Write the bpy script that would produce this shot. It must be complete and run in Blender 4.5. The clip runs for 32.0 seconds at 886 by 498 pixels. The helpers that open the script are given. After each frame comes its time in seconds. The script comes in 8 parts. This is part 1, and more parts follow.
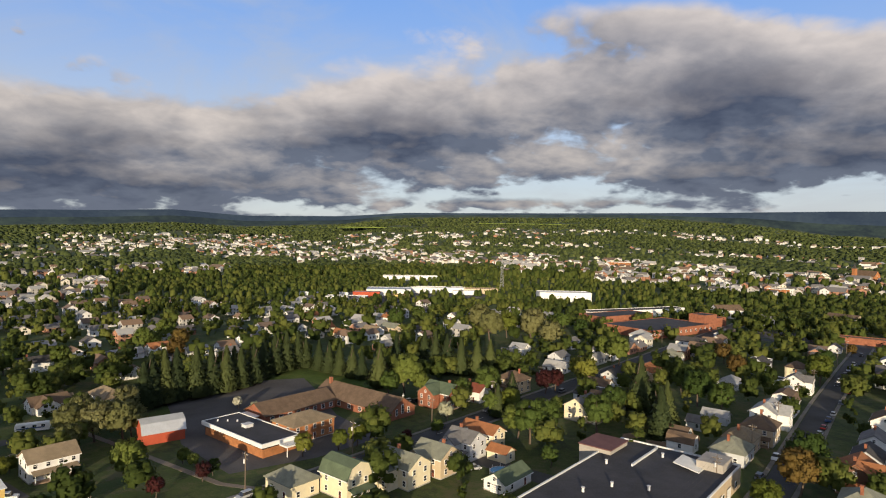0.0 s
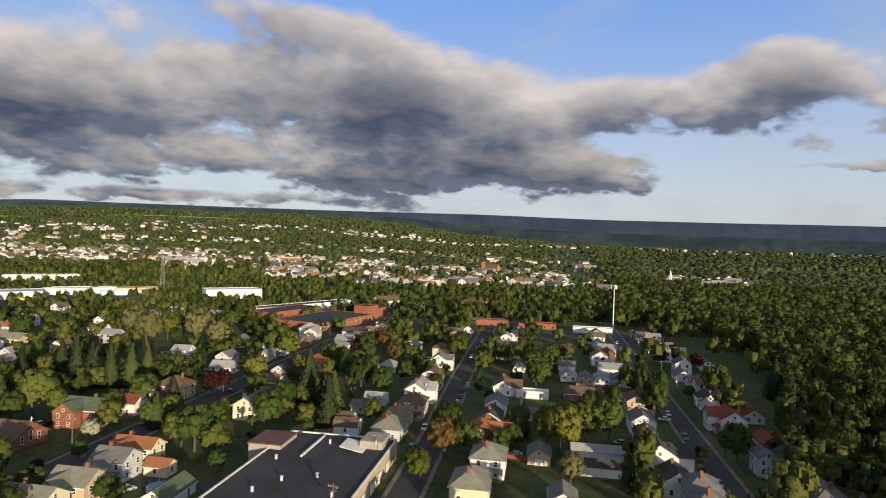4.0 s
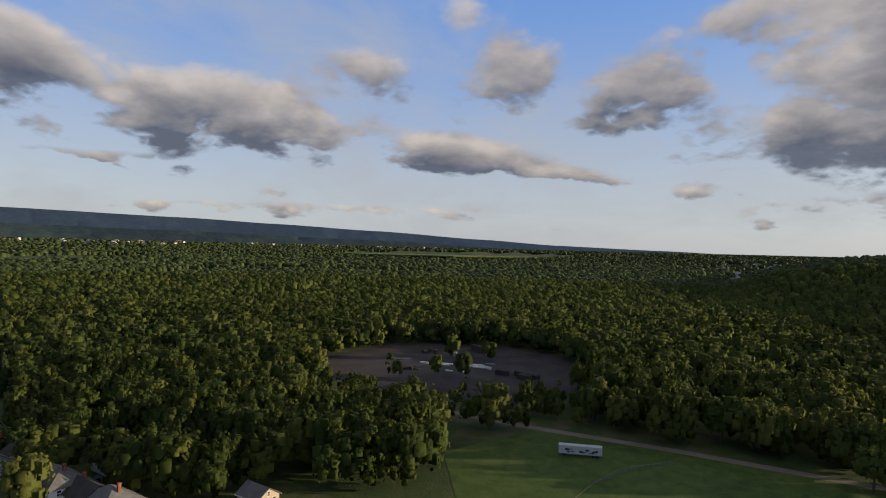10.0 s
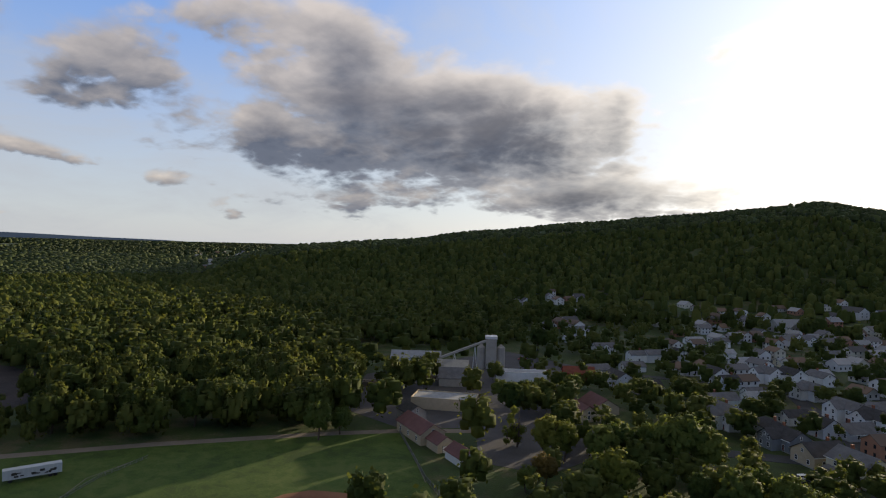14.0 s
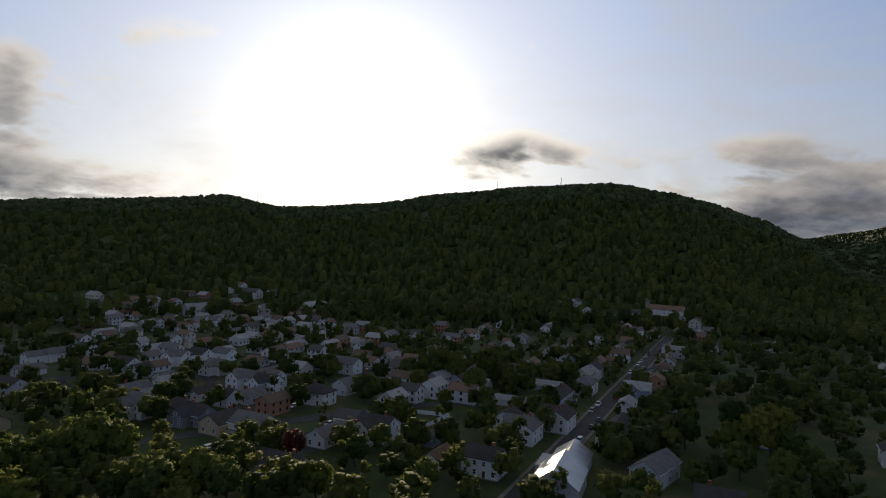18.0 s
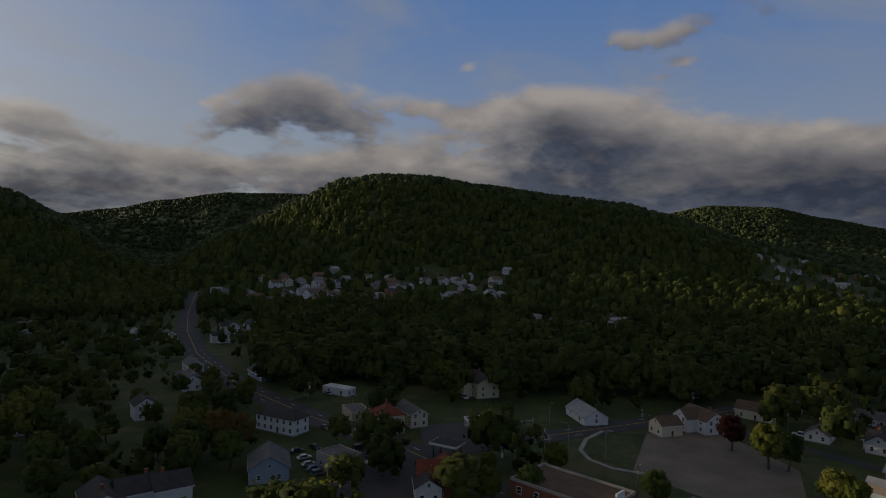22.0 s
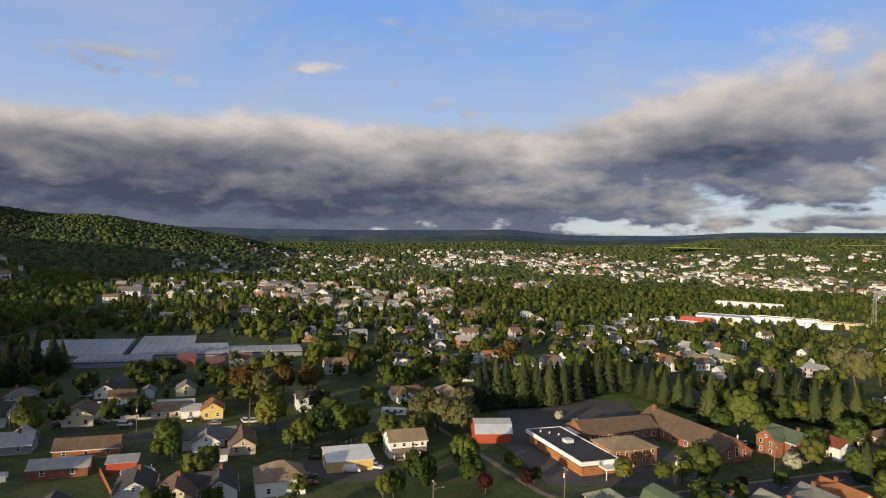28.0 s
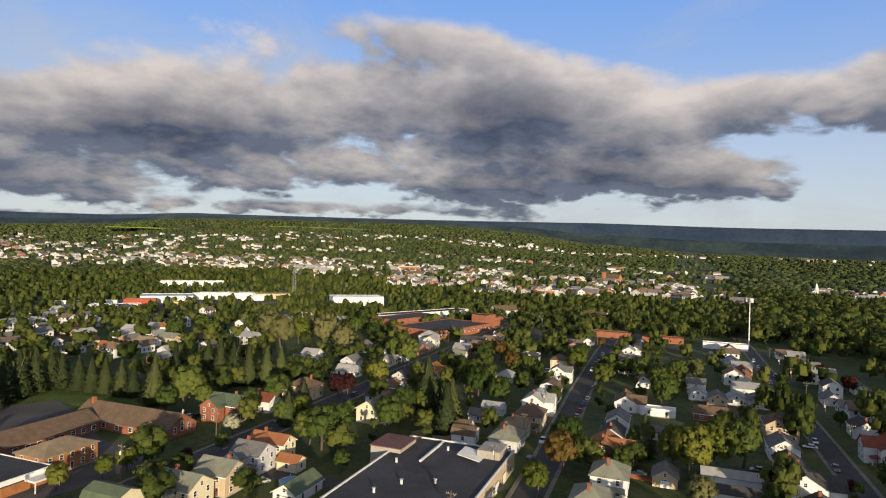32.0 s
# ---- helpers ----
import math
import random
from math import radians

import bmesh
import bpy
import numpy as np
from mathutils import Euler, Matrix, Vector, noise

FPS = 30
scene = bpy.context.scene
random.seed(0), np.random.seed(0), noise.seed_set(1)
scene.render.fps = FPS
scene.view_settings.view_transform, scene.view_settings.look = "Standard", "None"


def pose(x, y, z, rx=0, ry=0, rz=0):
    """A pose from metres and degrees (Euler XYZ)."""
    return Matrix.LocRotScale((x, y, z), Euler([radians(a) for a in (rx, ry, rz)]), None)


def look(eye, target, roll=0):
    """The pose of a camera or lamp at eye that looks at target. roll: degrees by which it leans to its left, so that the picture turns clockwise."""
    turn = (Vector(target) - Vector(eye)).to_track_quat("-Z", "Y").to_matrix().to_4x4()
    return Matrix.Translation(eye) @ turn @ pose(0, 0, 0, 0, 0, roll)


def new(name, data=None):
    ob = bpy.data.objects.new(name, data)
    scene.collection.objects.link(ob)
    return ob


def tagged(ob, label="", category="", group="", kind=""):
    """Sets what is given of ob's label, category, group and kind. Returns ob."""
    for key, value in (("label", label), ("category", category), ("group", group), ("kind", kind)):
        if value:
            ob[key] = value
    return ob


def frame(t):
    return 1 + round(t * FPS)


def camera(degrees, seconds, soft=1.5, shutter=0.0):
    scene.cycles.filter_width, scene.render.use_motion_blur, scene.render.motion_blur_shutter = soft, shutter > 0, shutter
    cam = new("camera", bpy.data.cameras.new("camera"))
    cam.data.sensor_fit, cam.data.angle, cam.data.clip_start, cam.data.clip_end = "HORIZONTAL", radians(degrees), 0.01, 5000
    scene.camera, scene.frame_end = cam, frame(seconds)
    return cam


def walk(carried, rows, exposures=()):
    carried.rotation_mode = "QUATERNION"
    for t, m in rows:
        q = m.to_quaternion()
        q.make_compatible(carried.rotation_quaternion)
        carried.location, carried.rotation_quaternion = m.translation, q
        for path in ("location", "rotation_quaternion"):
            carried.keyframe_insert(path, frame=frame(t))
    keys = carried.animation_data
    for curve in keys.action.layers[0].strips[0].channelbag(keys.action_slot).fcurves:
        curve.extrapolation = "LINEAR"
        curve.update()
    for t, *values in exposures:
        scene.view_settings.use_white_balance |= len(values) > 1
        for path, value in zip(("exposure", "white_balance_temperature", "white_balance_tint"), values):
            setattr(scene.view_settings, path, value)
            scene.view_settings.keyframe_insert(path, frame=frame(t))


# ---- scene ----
EYE = 68.0          # the drone hovers over the town and turns once round
cam = camera(72.3, 32.0, soft=1.1)
PATH = [
    (0.0, pose(0, 0, EYE, 89.08, -0.92, 0.01)),
    (0.5, pose(0, 0, EYE, 89.11, -0.93, -3.37)),
    (1.0, pose(0, 0, EYE, 89.21, -1.21, -9.61)),
    (1.5, pose(0, 0, EYE, 89.36, -1.41, -17.39)),
    (2.0, pose(0, 0, EYE, 89.39, -1.40, -21.70)),
    (2.5, pose(0, 0, EYE, 89.37, -1.40, -23.57)),
    (4.5, pose(0, 0, EYE, 89.41, -1.65, -36.01)),
    (5.0, pose(0, 0, EYE, 89.54, -1.52, -43.81)),
    (5.5, pose(0, 0, EYE, 89.58, -1.49, -50.40)),
    (6.0, pose(0, 0, EYE, 89.61, -1.48, -54.82)),
    (6.5, pose(0, 0, EYE, 89.60, -1.51, -58.57)),
    (7.0, pose(0, 0, EYE, 89.67, -1.58, -63.95)),
    (7.5, pose(0, 0, EYE, 89.69, -1.54, -69.25)),
    (8.0, pose(0, 0, EYE, 89.74, -1.59, -74.48)),
    (8.5, pose(0, 0, EYE, 89.74, -1.54, -79.62)),
    (9.0, pose(0, 0, EYE, 89.76, -1.47, -85.08)),
    (9.5, pose(0, 0, EYE, 89.80, -1.42, -90.18)),
    (10.0, pose(0, 0, EYE, 89.84, -1.40, -95.19)),
    (10.5, pose(0, 0, EYE, 89.89, -1.31, -101.31)),
    (11.0, pose(0, 0, EYE, 89.97, -1.29, -107.43)),
    (11.5, pose(0, 0, EYE, 89.95, -1.32, -112.93)),
    (12.0, pose(0, 0, EYE, 89.89, -1.33, -118.22)),
    (12.5, pose(0, 0, EYE, 89.84, -1.32, -123.96)),
    (13.0, pose(0, 0, EYE, 89.84, -1.34, -129.69)),
    (13.5, pose(0, 0, EYE, 89.87, -1.36, -135.84)),
    (14.0, pose(0, 0, EYE, 89.86, -1.37, -142.14)),
    (14.5, pose(0, 0, EYE, 89.85, -1.55, -147.73)),
    (16.5, pose(0, 0, EYE, 90.01, -1.87, -173.34)),
    (17.0, pose(0, 0, EYE, 90.12, -1.98, -180.61)),
    (17.5, pose(0, 0, EYE, 90.20, -1.91, -187.56)),
    (18.0, pose(0, 0, EYE, 90.21, -1.85, -193.77)),
    (18.5, pose(0, 0, EYE, 90.19, -1.76, -199.07)),
    (19.0, pose(0, 0, EYE, 90.21, -1.74, -206.16)),
    (19.5, pose(0, 0, EYE, 90.13, -1.41, -214.37)),
    (20.0, pose(0, 0, EYE, 90.01, -1.32, -222.47)),
    (20.5, pose(0, 0, EYE, 89.90, -1.29, -231.15)),
    (21.0, pose(0, 0, EYE, 89.87, -1.40, -239.78)),
    (21.5, pose(0, 0, EYE, 89.84, -1.43, -248.05)),
    (22.0, pose(0, 0, EYE, 89.88, -1.52, -256.75)),
    (22.5, pose(0, 0, EYE, 89.91, -1.56, -265.78)),
    (23.0, pose(0, 0, EYE, 89.84, -1.50, -270.00)),
    (23.5, pose(0, 0, EYE, 89.71, -1.46, -271.21)),
    (24.0, pose(0, 0, EYE, 89.68, -1.56, -275.66)),
    (24.5, pose(0, 0, EYE, 89.71, -1.68, -281.53)),
    (25.0, pose(0, 0, EYE, 89.74, -1.73, -289.06)),
    (25.5, pose(0, 0, EYE, 89.86, -1.87, -296.70)),
    (27.5, pose(0, 0, EYE, 90.13, -2.00, -323.69)),
    (28.0, pose(0, 0, EYE, 90.16, -2.02, -330.06)),
    (28.5, pose(0, 0, EYE, 90.15, -1.93, -336.89)),
    (29.0, pose(0, 0, EYE, 90.16, -1.87, -344.11)),
    (29.5, pose(0, 0, EYE, 90.09, -1.75, -349.33)),
    (30.0, pose(0, 0, EYE, 89.93, -1.65, -351.15)),
    (30.5, pose(0, 0, EYE, 89.90, -1.67, -356.51)),
    (31.0, pose(0, 0, EYE, 89.98, -1.71, -367.48)),
    (31.5, pose(0, 0, EYE, 89.99, -1.73, -375.68)),
    (32.0, pose(0, 0, EYE, 89.92, -1.65, -379.29)),
]
walk(cam, PATH, exposures=[(0, 0.35), (5, 0.32), (7, 0.17), (9, 0.15), (12, 0.15), (14.5, 0.35), (17, 0.15), (19, -0.4), (20, -0.62), (21, -0.88), (22, -0.78), (23, -0.6), (25.0, -0.05), (27.5, 0.27), (32, 0.35)])

# ---------------------------------------------------------------- light
SUN_AZ, SUN_EL = 185.5, 8.0          # clockwise from +y, degrees


def heading(az, el=0.0):
    a, e = radians(az), radians(el)
    return Vector((math.sin(a) * math.cos(e), math.cos(a) * math.cos(e), math.sin(e)))


sun = new("sun", bpy.data.lights.new("sun", "SUN"))
sun.data.energy, sun.data.angle, sun.data.color = 5.0, radians(0.6), (1.0, 0.82, 0.56)
sun.matrix_world = look((0, 0, 0), -heading(SUN_AZ, SUN_EL))


class Nodes:
    """Short hand for wiring shader nodes."""

    def __init__(self, tree):
        self.t = tree

    def n(self, kind):
        return self.t.nodes.new(kind)

    def put(self, socket, value):
        if isinstance(value, bpy.types.NodeSocket):
            self.t.links.new(value, socket)
        else:
            socket.default_value = value

    def m(self, op, a, b=0.0, c=0.0, clamp=False):
        node = self.n("ShaderNodeMath")
        node.operation, node.use_clamp = op, clamp
        for s, v in zip(node.inputs, (a, b, c)):
            self.put(s, v)
        return node.outputs[0]

    def mix(self, f, a, b, blend="MIX", free=False):
        node = self.n("ShaderNodeMix")
        node.data_type, node.blend_type, node.clamp_factor = "RGBA", blend, not free
        self.put(node.inputs[0], f)
        self.put(node.inputs[6], a if isinstance(a, bpy.types.NodeSocket) else (*a, 1.0))
        self.put(node.inputs[7], b if isinstance(b, bpy.types.NodeSocket) else (*b, 1.0))
        return node.outputs[2]

    def noise(self, vec, scale, detail=4.0, rough=0.5, dist=0.0):
        node = self.n("ShaderNodeTexNoise")
        self.put(node.inputs["Vector"], vec)
        node.inputs["Scale"].default_value, node.inputs["Detail"].default_value = scale, detail
        node.inputs["Roughness"].default_value, node.inputs["Distortion"].default_value = rough, dist
        return node.outputs["Fac"]

    def step(self, x, lo, hi):
        node = self.n("ShaderNodeMapRange")
        node.interpolation_type = "SMOOTHSTEP"
        self.put(node.inputs[0], x)
        self.put(node.inputs[1], lo)
        self.put(node.inputs[2], hi)
        return node.outputs[0]

    def vec(self, x, y, z=0.0):
        node = self.n("ShaderNodeCombineXYZ")
        for s, v in zip(node.inputs, (x, y, z)):
            self.put(s, v)
        return node.outputs[0]


def cloud_bank():
    """Node group: how dense the clouds are at a compass bearing and a height over the horizon, in degrees."""
    g = bpy.data.node_groups.new("cloud_bank", "ShaderNodeTree")
    g.interface.new_socket("az", in_out="INPUT", socket_type="NodeSocketFloat")
    g.interface.new_socket("el", in_out="INPUT", socket_type="NodeSocketFloat")
    g.interface.new_socket("density", in_out="OUTPUT", socket_type="NodeSocketFloat")
    g.interface.new_socket("rise", in_out="OUTPUT", socket_type="NodeSocketFloat")
    k = Nodes(g)
    src, out = k.n("NodeGroupInput"), k.n("NodeGroupOutput")
    az, el = src.outputs[0], src.outputs[1]
    # the view meets a level cloud sheet, so that the grain is foreshortened towards the horizon
    a, e = k.m("RADIANS", az), k.m("RADIANS", k.m("MAXIMUM", el, 0.0))
    reach = k.m("DIVIDE", k.m("COSINE", e), k.m("ADD", k.m("SINE", e), 0.32))
    flat = k.vec(k.m("MULTIPLY", k.m("SINE", a), reach), k.m("MULTIPLY", k.m("COSINE", a), reach), 0.0)
    wob = k.m("SUBTRACT", k.noise(flat, 1.3, 3, 0.5), 0.5)
    # heaps: folded noise swells into rounded lumps with creases between them
    heap = k.m("ABSOLUTE", k.m("SUBTRACT", k.noise(flat, 3.5, 1, 0.4, 0.3), 0.5))
    small = k.m("ABSOLUTE", k.m("SUBTRACT", k.noise(flat, 9.0, 2, 0.5, 0.2), 0.5))
    fine = k.m("ADD", k.m("MULTIPLY", k.m("SUBTRACT", k.noise(flat, 3.2, 8, 0.60, 0.2), 0.5), 0.75), k.m("ADD", k.m("MULTIPLY", heap, 0.55), k.m("MULTIPLY_ADD", small, 0.35, -0.08)))
    az2 = k.m("ADD", az, k.m("MULTIPLY", wob, 14.0))
    el2 = k.m("ADD", el, k.m("MULTIPLY", fine, k.m("MINIMUM", k.m("MULTIPLY_ADD", el, 0.42, 0.5), 5.0)))
    total, rise, share = None, None, None

    def blob(b, e, wide, high, weight=1.0, lean=0.0):
        """A cloud centred at bearing b and height e, so many degrees wide and high; lean tips it."""
        nonlocal total, rise, share
        turn = k.m("SUBTRACT", k.m("WRAP", k.m("SUBTRACT", az2, b), 180.0, -180.0), 0.0)
        lift = k.m("SUBTRACT", el2, k.m("MULTIPLY_ADD", turn, lean, e))
        q = k.m("ADD", k.m("POWER", k.m("ABSOLUTE", k.m("DIVIDE", turn, wide)), 2.0), k.m("POWER", k.m("ABSOLUTE", k.m("DIVIDE", lift, high)), 2.0))
        v = k.m("MULTIPLY", k.m("EXPONENT", k.m("MULTIPLY", q, -0.9)), weight)
        v2 = k.m("MULTIPLY", v, v)
        up = k.m("MULTIPLY", v, k.m("DIVIDE", lift, high))
        total = v2 if total is None else k.m("ADD", total, v2)
        rise = up if rise is None else k.m("ADD", rise, up)
        share = v if share is None else k.m("ADD", share, v)

    blob(-47.3, 5.4, 27.1, 4.5, 1.05, 0.055)
    blob(-4.1, 10.4, 12.1, 4.2, 1.0, -0.032)
    blob(-62.1, 8.9, 7.5, 1.6, 0.6, 0.115)
    blob(-42.5, 16.0, 4.0, 1.1, 0.5, 0.084)
    blob(-61.8, 14.7, 6.1, 1.6, 0.48, 0.159)
    blob(-36.2, 20.2, 4.4, 2.0, 0.6, 0.062)
    blob(-7.7, 10.4, 13.9, 5.8, 1.0, 0.147)
    blob(20.1, 11.8, 18.9, 6.5, 1.15, -0.039)
    blob(17.2, 18.3, 11.5, 2.7, 0.9, -0.060)
    blob(-28.3, 7.7, 9.5, 3.9, 1.0, 0.073)
    blob(-29.3, 13.6, 4.1, 1.5, 0.55, -0.168)
    blob(-35.9, 15.6, 1.2, 0.9, 0.6, 0.161)
    blob(-24.3, 4.1, 23.4, 2.1, 0.95, 0.038)
    blob(20.9, 5.9, 24.1, 1.5, 0.8, -0.011)
    blob(6.0, 3.3, 21.1, 0.8, 0.75, 0.011)
    blob(34.9, 9.3, 11.4, 4.3, 1.0, -0.065)
    blob(26.2, 13.4, 9.5, 3.3, 0.9, 0.075)
    blob(32.3, 6.9, 16.4, 1.5, 0.85, 0.050)
    blob(45.0, 12.7, 10.3, 2.8, 1.0, 0.079)
    blob(59.2, 13.5, 6.5, 4.2, 1.1, 0.002)
    blob(75.3, 11.6, 11.2, 3.9, 1.05, -0.046)
    blob(96.0, 9.0, 11.5, 2.0, 1.0, -0.097)
    blob(108.4, 7.0, 4.2, 0.7, 0.8, -0.089)
    blob(42.3, 6.3, 6.9, 1.2, 0.95, 0.050)
    blob(63.7, 6.9, 7.5, 0.6, 0.6, 0.047)
    blob(87.3, 16.0, 5.8, 2.8, 0.7, -0.068)
    blob(100.1, 17.8, 6.4, 3.7, 0.75, -0.159)
    blob(109.2, 13.7, 3.3, 3.8, 0.6, -0.095)
    blob(83.0, 5.0, 5.9, 0.5, 0.5, 0.017)
    blob(73.1, 3.2, 5.5, 0.4, 0.55, 0.029)
    blob(104.2, 1.9, 4.7, 0.4, 0.55, 0.016)
    blob(113.6, 14.2, 5.0, 3.5, 0.6, -0.078)
    blob(99.3, 14.8, 6.7, 2.8, 0.55, 0.140)
    blob(126.9, 18.9, 14.2, 3.3, 0.8, 0.033)
    blob(140.2, 11.4, 20.4, 5.8, 1.25, -0.005)
    blob(112.4, 15.1, 5.4, 3.2, 0.6, 0.089)
    blob(133.1, 4.2, 8.2, 1.1, 0.6, 0.020)
    blob(156.8, 4.2, 10.8, 1.6, 0.85, -0.005)
    blob(116.9, 5.2, 3.2, 1.1, 0.6, 0.041)
    blob(122.9, 3.1, 1.9, 0.9, 0.6, 0.029)
    blob(146.9, 10.8, 12.1, 5.1, 0.6, 0.107)
    blob(157.8, 4.9, 14.6, 1.9, 0.8, 0.052)
    blob(-161.5, 9.3, 7.7, 2.4, 1.0, 0.082)
    blob(-154.4, 8.8, 3.1, 1.7, 0.7, 0.062)
    blob(-139.5, 8.7, 8.2, 2.5, 0.9, 0.027)
    blob(-132.6, 4.4, 13.0, 3.3, 1.15, 0.017)
    blob(-112.0, 6.1, 18.7, 1.8, 1.0, -0.014)
    blob(-112.7, 11.5, 14.9, 3.1, 0.6, 0.100)
    blob(-110.9, 7.3, 12.7, 1.5, 0.8, -0.026)
    blob(-103.9, 9.1, 4.6, 2.1, 0.35, -0.057)
    blob(-101.7, 16.2, 1.6, 1.1, 0.45, -0.126)
    blob(-147.8, 8.6, 2.7, 1.6, 0.5, 0.046)
    blob(-88.3, 9.8, 8.6, 4.2, 0.75, -0.055)
    blob(-86.9, 18.5, 3.6, 1.5, 0.6, -0.131)
    blob(-106.8, 9.0, 9.4, 1.5, 0.7, 0.119)
    blob(-92.3, 11.2, 9.4, 3.3, 0.75, 0.091)
    blob(-82.1, 8.7, 19.6, 4.4, 0.8, -0.000)
    blob(-54.8, 4.5, 29.5, 4.6, 1.15, 0.015)
    blob(-97.5, 4.3, 20.7, 3.5, 0.9, 0.059)
    blob(-107.0, 12.8, 5.3, 1.3, 0.5, 0.154)
    blob(-82.5, 18.8, 5.1, 2.0, 0.58, 0.227)
    blob(-65.0, 21.2, 11.5, 1.8, 0.62, -0.002)
    blob(-42.7, 15.8, 4.8, 1.3, 0.5, 0.014)
    blob(-43.3, 9.3, 11.4, 3.2, 0.85, -0.034)
    blob(-59.1, 14.6, 7.5, 1.8, 0.46, -0.014)
    blob(-40.2, 20.4, 7.8, 1.0, 0.5, -0.124)
    blob(-101.7, 16.9, 1.3, 1.0, 0.4, 0.165)
    blob(-81.3, 16.4, 2.4, 0.8, 0.6, 0.071)
    blob(-72.0, 6.6, 17.0, 3.0, 1.35, 0.02)
    blob(-92.0, 12.0, 8.0, 3.6, 0.9, -0.10)
    blob(-117.0, 13.0, 6.5, 2.8, 1.0, 0.05)
    blob(170.0, 17.5, 7.0, 2.2, 0.55, 0.05)
    blob(178.0, 11.5, 4.0, 1.0, 0.45, 0.02)
    blob(201.0, 10.0, 3.5, 1.4, 0.6, -0.05)
    blob(196.0, 19.0, 9.0, 2.0, 0.5, 0.04)
    blob(8.0, 1.6, 34.0, 0.7, 0.80, 0.004)
    blob(84.0, 3.4, 26.0, 0.8, 0.45, 0.01)
    body = k.m("SQRT", total)
    dens = k.m("ADD", body, k.m("ADD", k.m("MULTIPLY", fine, 1.95), k.m("MULTIPLY", wob, 0.6)))
    k.put(out.inputs[0], dens)
    k.put(out.inputs[1], k.m("DIVIDE", rise, k.m("MAXIMUM", share, 0.25)))
    return g


def build_sky():
    world = bpy.data.worlds.new("sky")
    scene.world = world
    world.use_nodes = True
    t = world.node_tree
    t.nodes.clear()
    k = Nodes(t)
    sky = k.n("ShaderNodeTexSky")
    sky.sky_type, sky.sun_disc, sky.altitude = "NISHITA", False, 300
    sky.sun_elevation, sky.sun_rotation = radians(SUN_EL), radians(SUN_AZ)
    sky.air_density, sky.dust_density, sky.ozone_density = 1.0, 1.2, 2.0
    d = k.n("ShaderNodeSeparateXYZ")
    k.put(d.inputs[0], k.n("ShaderNodeTexCoord").outputs["Generated"])
    x, y, z = d.outputs
    az = k.m("DEGREES", k.m("ARCTAN2", x, y))
    el = k.m("DEGREES", k.m("ARCSINE", z))
    g = cloud_bank()

    def dens(lift, side=0.0):
        node = k.n("ShaderNodeGroup")
        node.node_tree = g
        k.put(node.inputs[0], k.m("ADD", az, side))
        k.put(node.inputs[1], k.m("ADD", el, lift))
        return node.outputs[0], node.outputs[1]

    # how near the sun, for the silver lining and the glare of the veil round it
    dot = k.n("ShaderNodeVectorMath")
    dot.operation = "DOT_PRODUCT"
    k.put(dot.inputs[0], k.vec(x, y, z))
    dot.inputs[1].default_value = heading(SUN_AZ, SUN_EL + 3.0)
    near = k.m("MAXIMUM", dot.outputs["Value"], 0.0)
    here, rise = dens(0.0)
    above, _ = dens(1.3)
    cover = k.step(here, 0.38, 0.72)
    thick = k.step(here, 0.50, 1.25)
    deep = k.step(here, 0.80, 1.50)
    ra, re = k.m("RADIANS", az), k.m("RADIANS", k.m("MAXIMUM", el, 0.0))
    reach = k.m("DIVIDE", k.m("COSINE", re), k.m("ADD", k.m("SINE", re), 0.32))
    flat = k.vec(k.m("MULTIPLY", k.m("SINE", ra), reach), k.m("MULTIPLY", k.m("COSINE", ra), reach), 3.0)
    puff = k.m("ADD", k.m("MULTIPLY", k.noise(flat, 2.1, 4, 0.5, 0.3), 0.6), k.m("MULTIPLY", k.noise(flat, 6.0, 6, 0.55, 0.3), 0.4))
    crown = k.m("MULTIPLY", k.m("MINIMUM", k.m("MAXIMUM", rise, -1.0), 1.0), 0.30)
    tops = k.m("MULTIPLY", k.m("SUBTRACT", here, above), 0.75)
    lit = k.m("ADD", k.m("SUBTRACT", k.m("ADD", 0.30, k.m("MULTIPLY", k.step(el, 3.0, 14.0), 0.22)), k.m("MULTIPLY", thick, 0.20)), k.m("ADD", k.m("ADD", tops, crown), k.m("MULTIPLY", k.m("SUBTRACT", puff, 0.5), 2.1)), clamp=True)
    lit = k.m("MULTIPLY", lit, k.m("SUBTRACT", 1.0, k.m("MULTIPLY", deep, 0.6)))
    halo = k.m("ADD", k.m("MULTIPLY", k.m("POWER", near, 5.0), 0.48), k.m("ADD", k.m("MULTIPLY", k.m("POWER", near, 22.0), 0.30), k.m("MULTIPLY", k.m("POWER", near, 90.0), 0.9)))
    blue = k.mix(k.step(el, -1.0, 26.0), (0.51, 0.54, 0.585), (0.145, 0.31, 0.72))
    tint = k.mix(0.045, blue, sky.outputs[0], "ADD")
    veil = k.mix(k.m("MULTIPLY", k.m("POWER", near, 5.0), 0.6), tint, (0.62, 0.68, 0.78))
    wisp = k.noise(flat, 1.8, 7, 0.6, 0.5)
    veil = k.mix(k.m("MULTIPLY", k.step(wisp, 0.42, 0.72), 0.55), veil, (0.52, 0.54, 0.58))
    dark = k.mix(deep, (0.132, 0.154, 0.212), (0.050, 0.065, 0.112))
    pale = k.mix(k.step(el, 2.0, 16.0), (0.80, 0.70, 0.60), (0.70, 0.63, 0.59))
    lit = k.m("MULTIPLY", lit, k.m("SUBTRACT", 1.0, k.m("MULTIPLY", k.m("MULTIPLY", k.m("POWER", near, 2.0), thick), 0.75)))
    cloud = k.mix(lit, dark, pale)
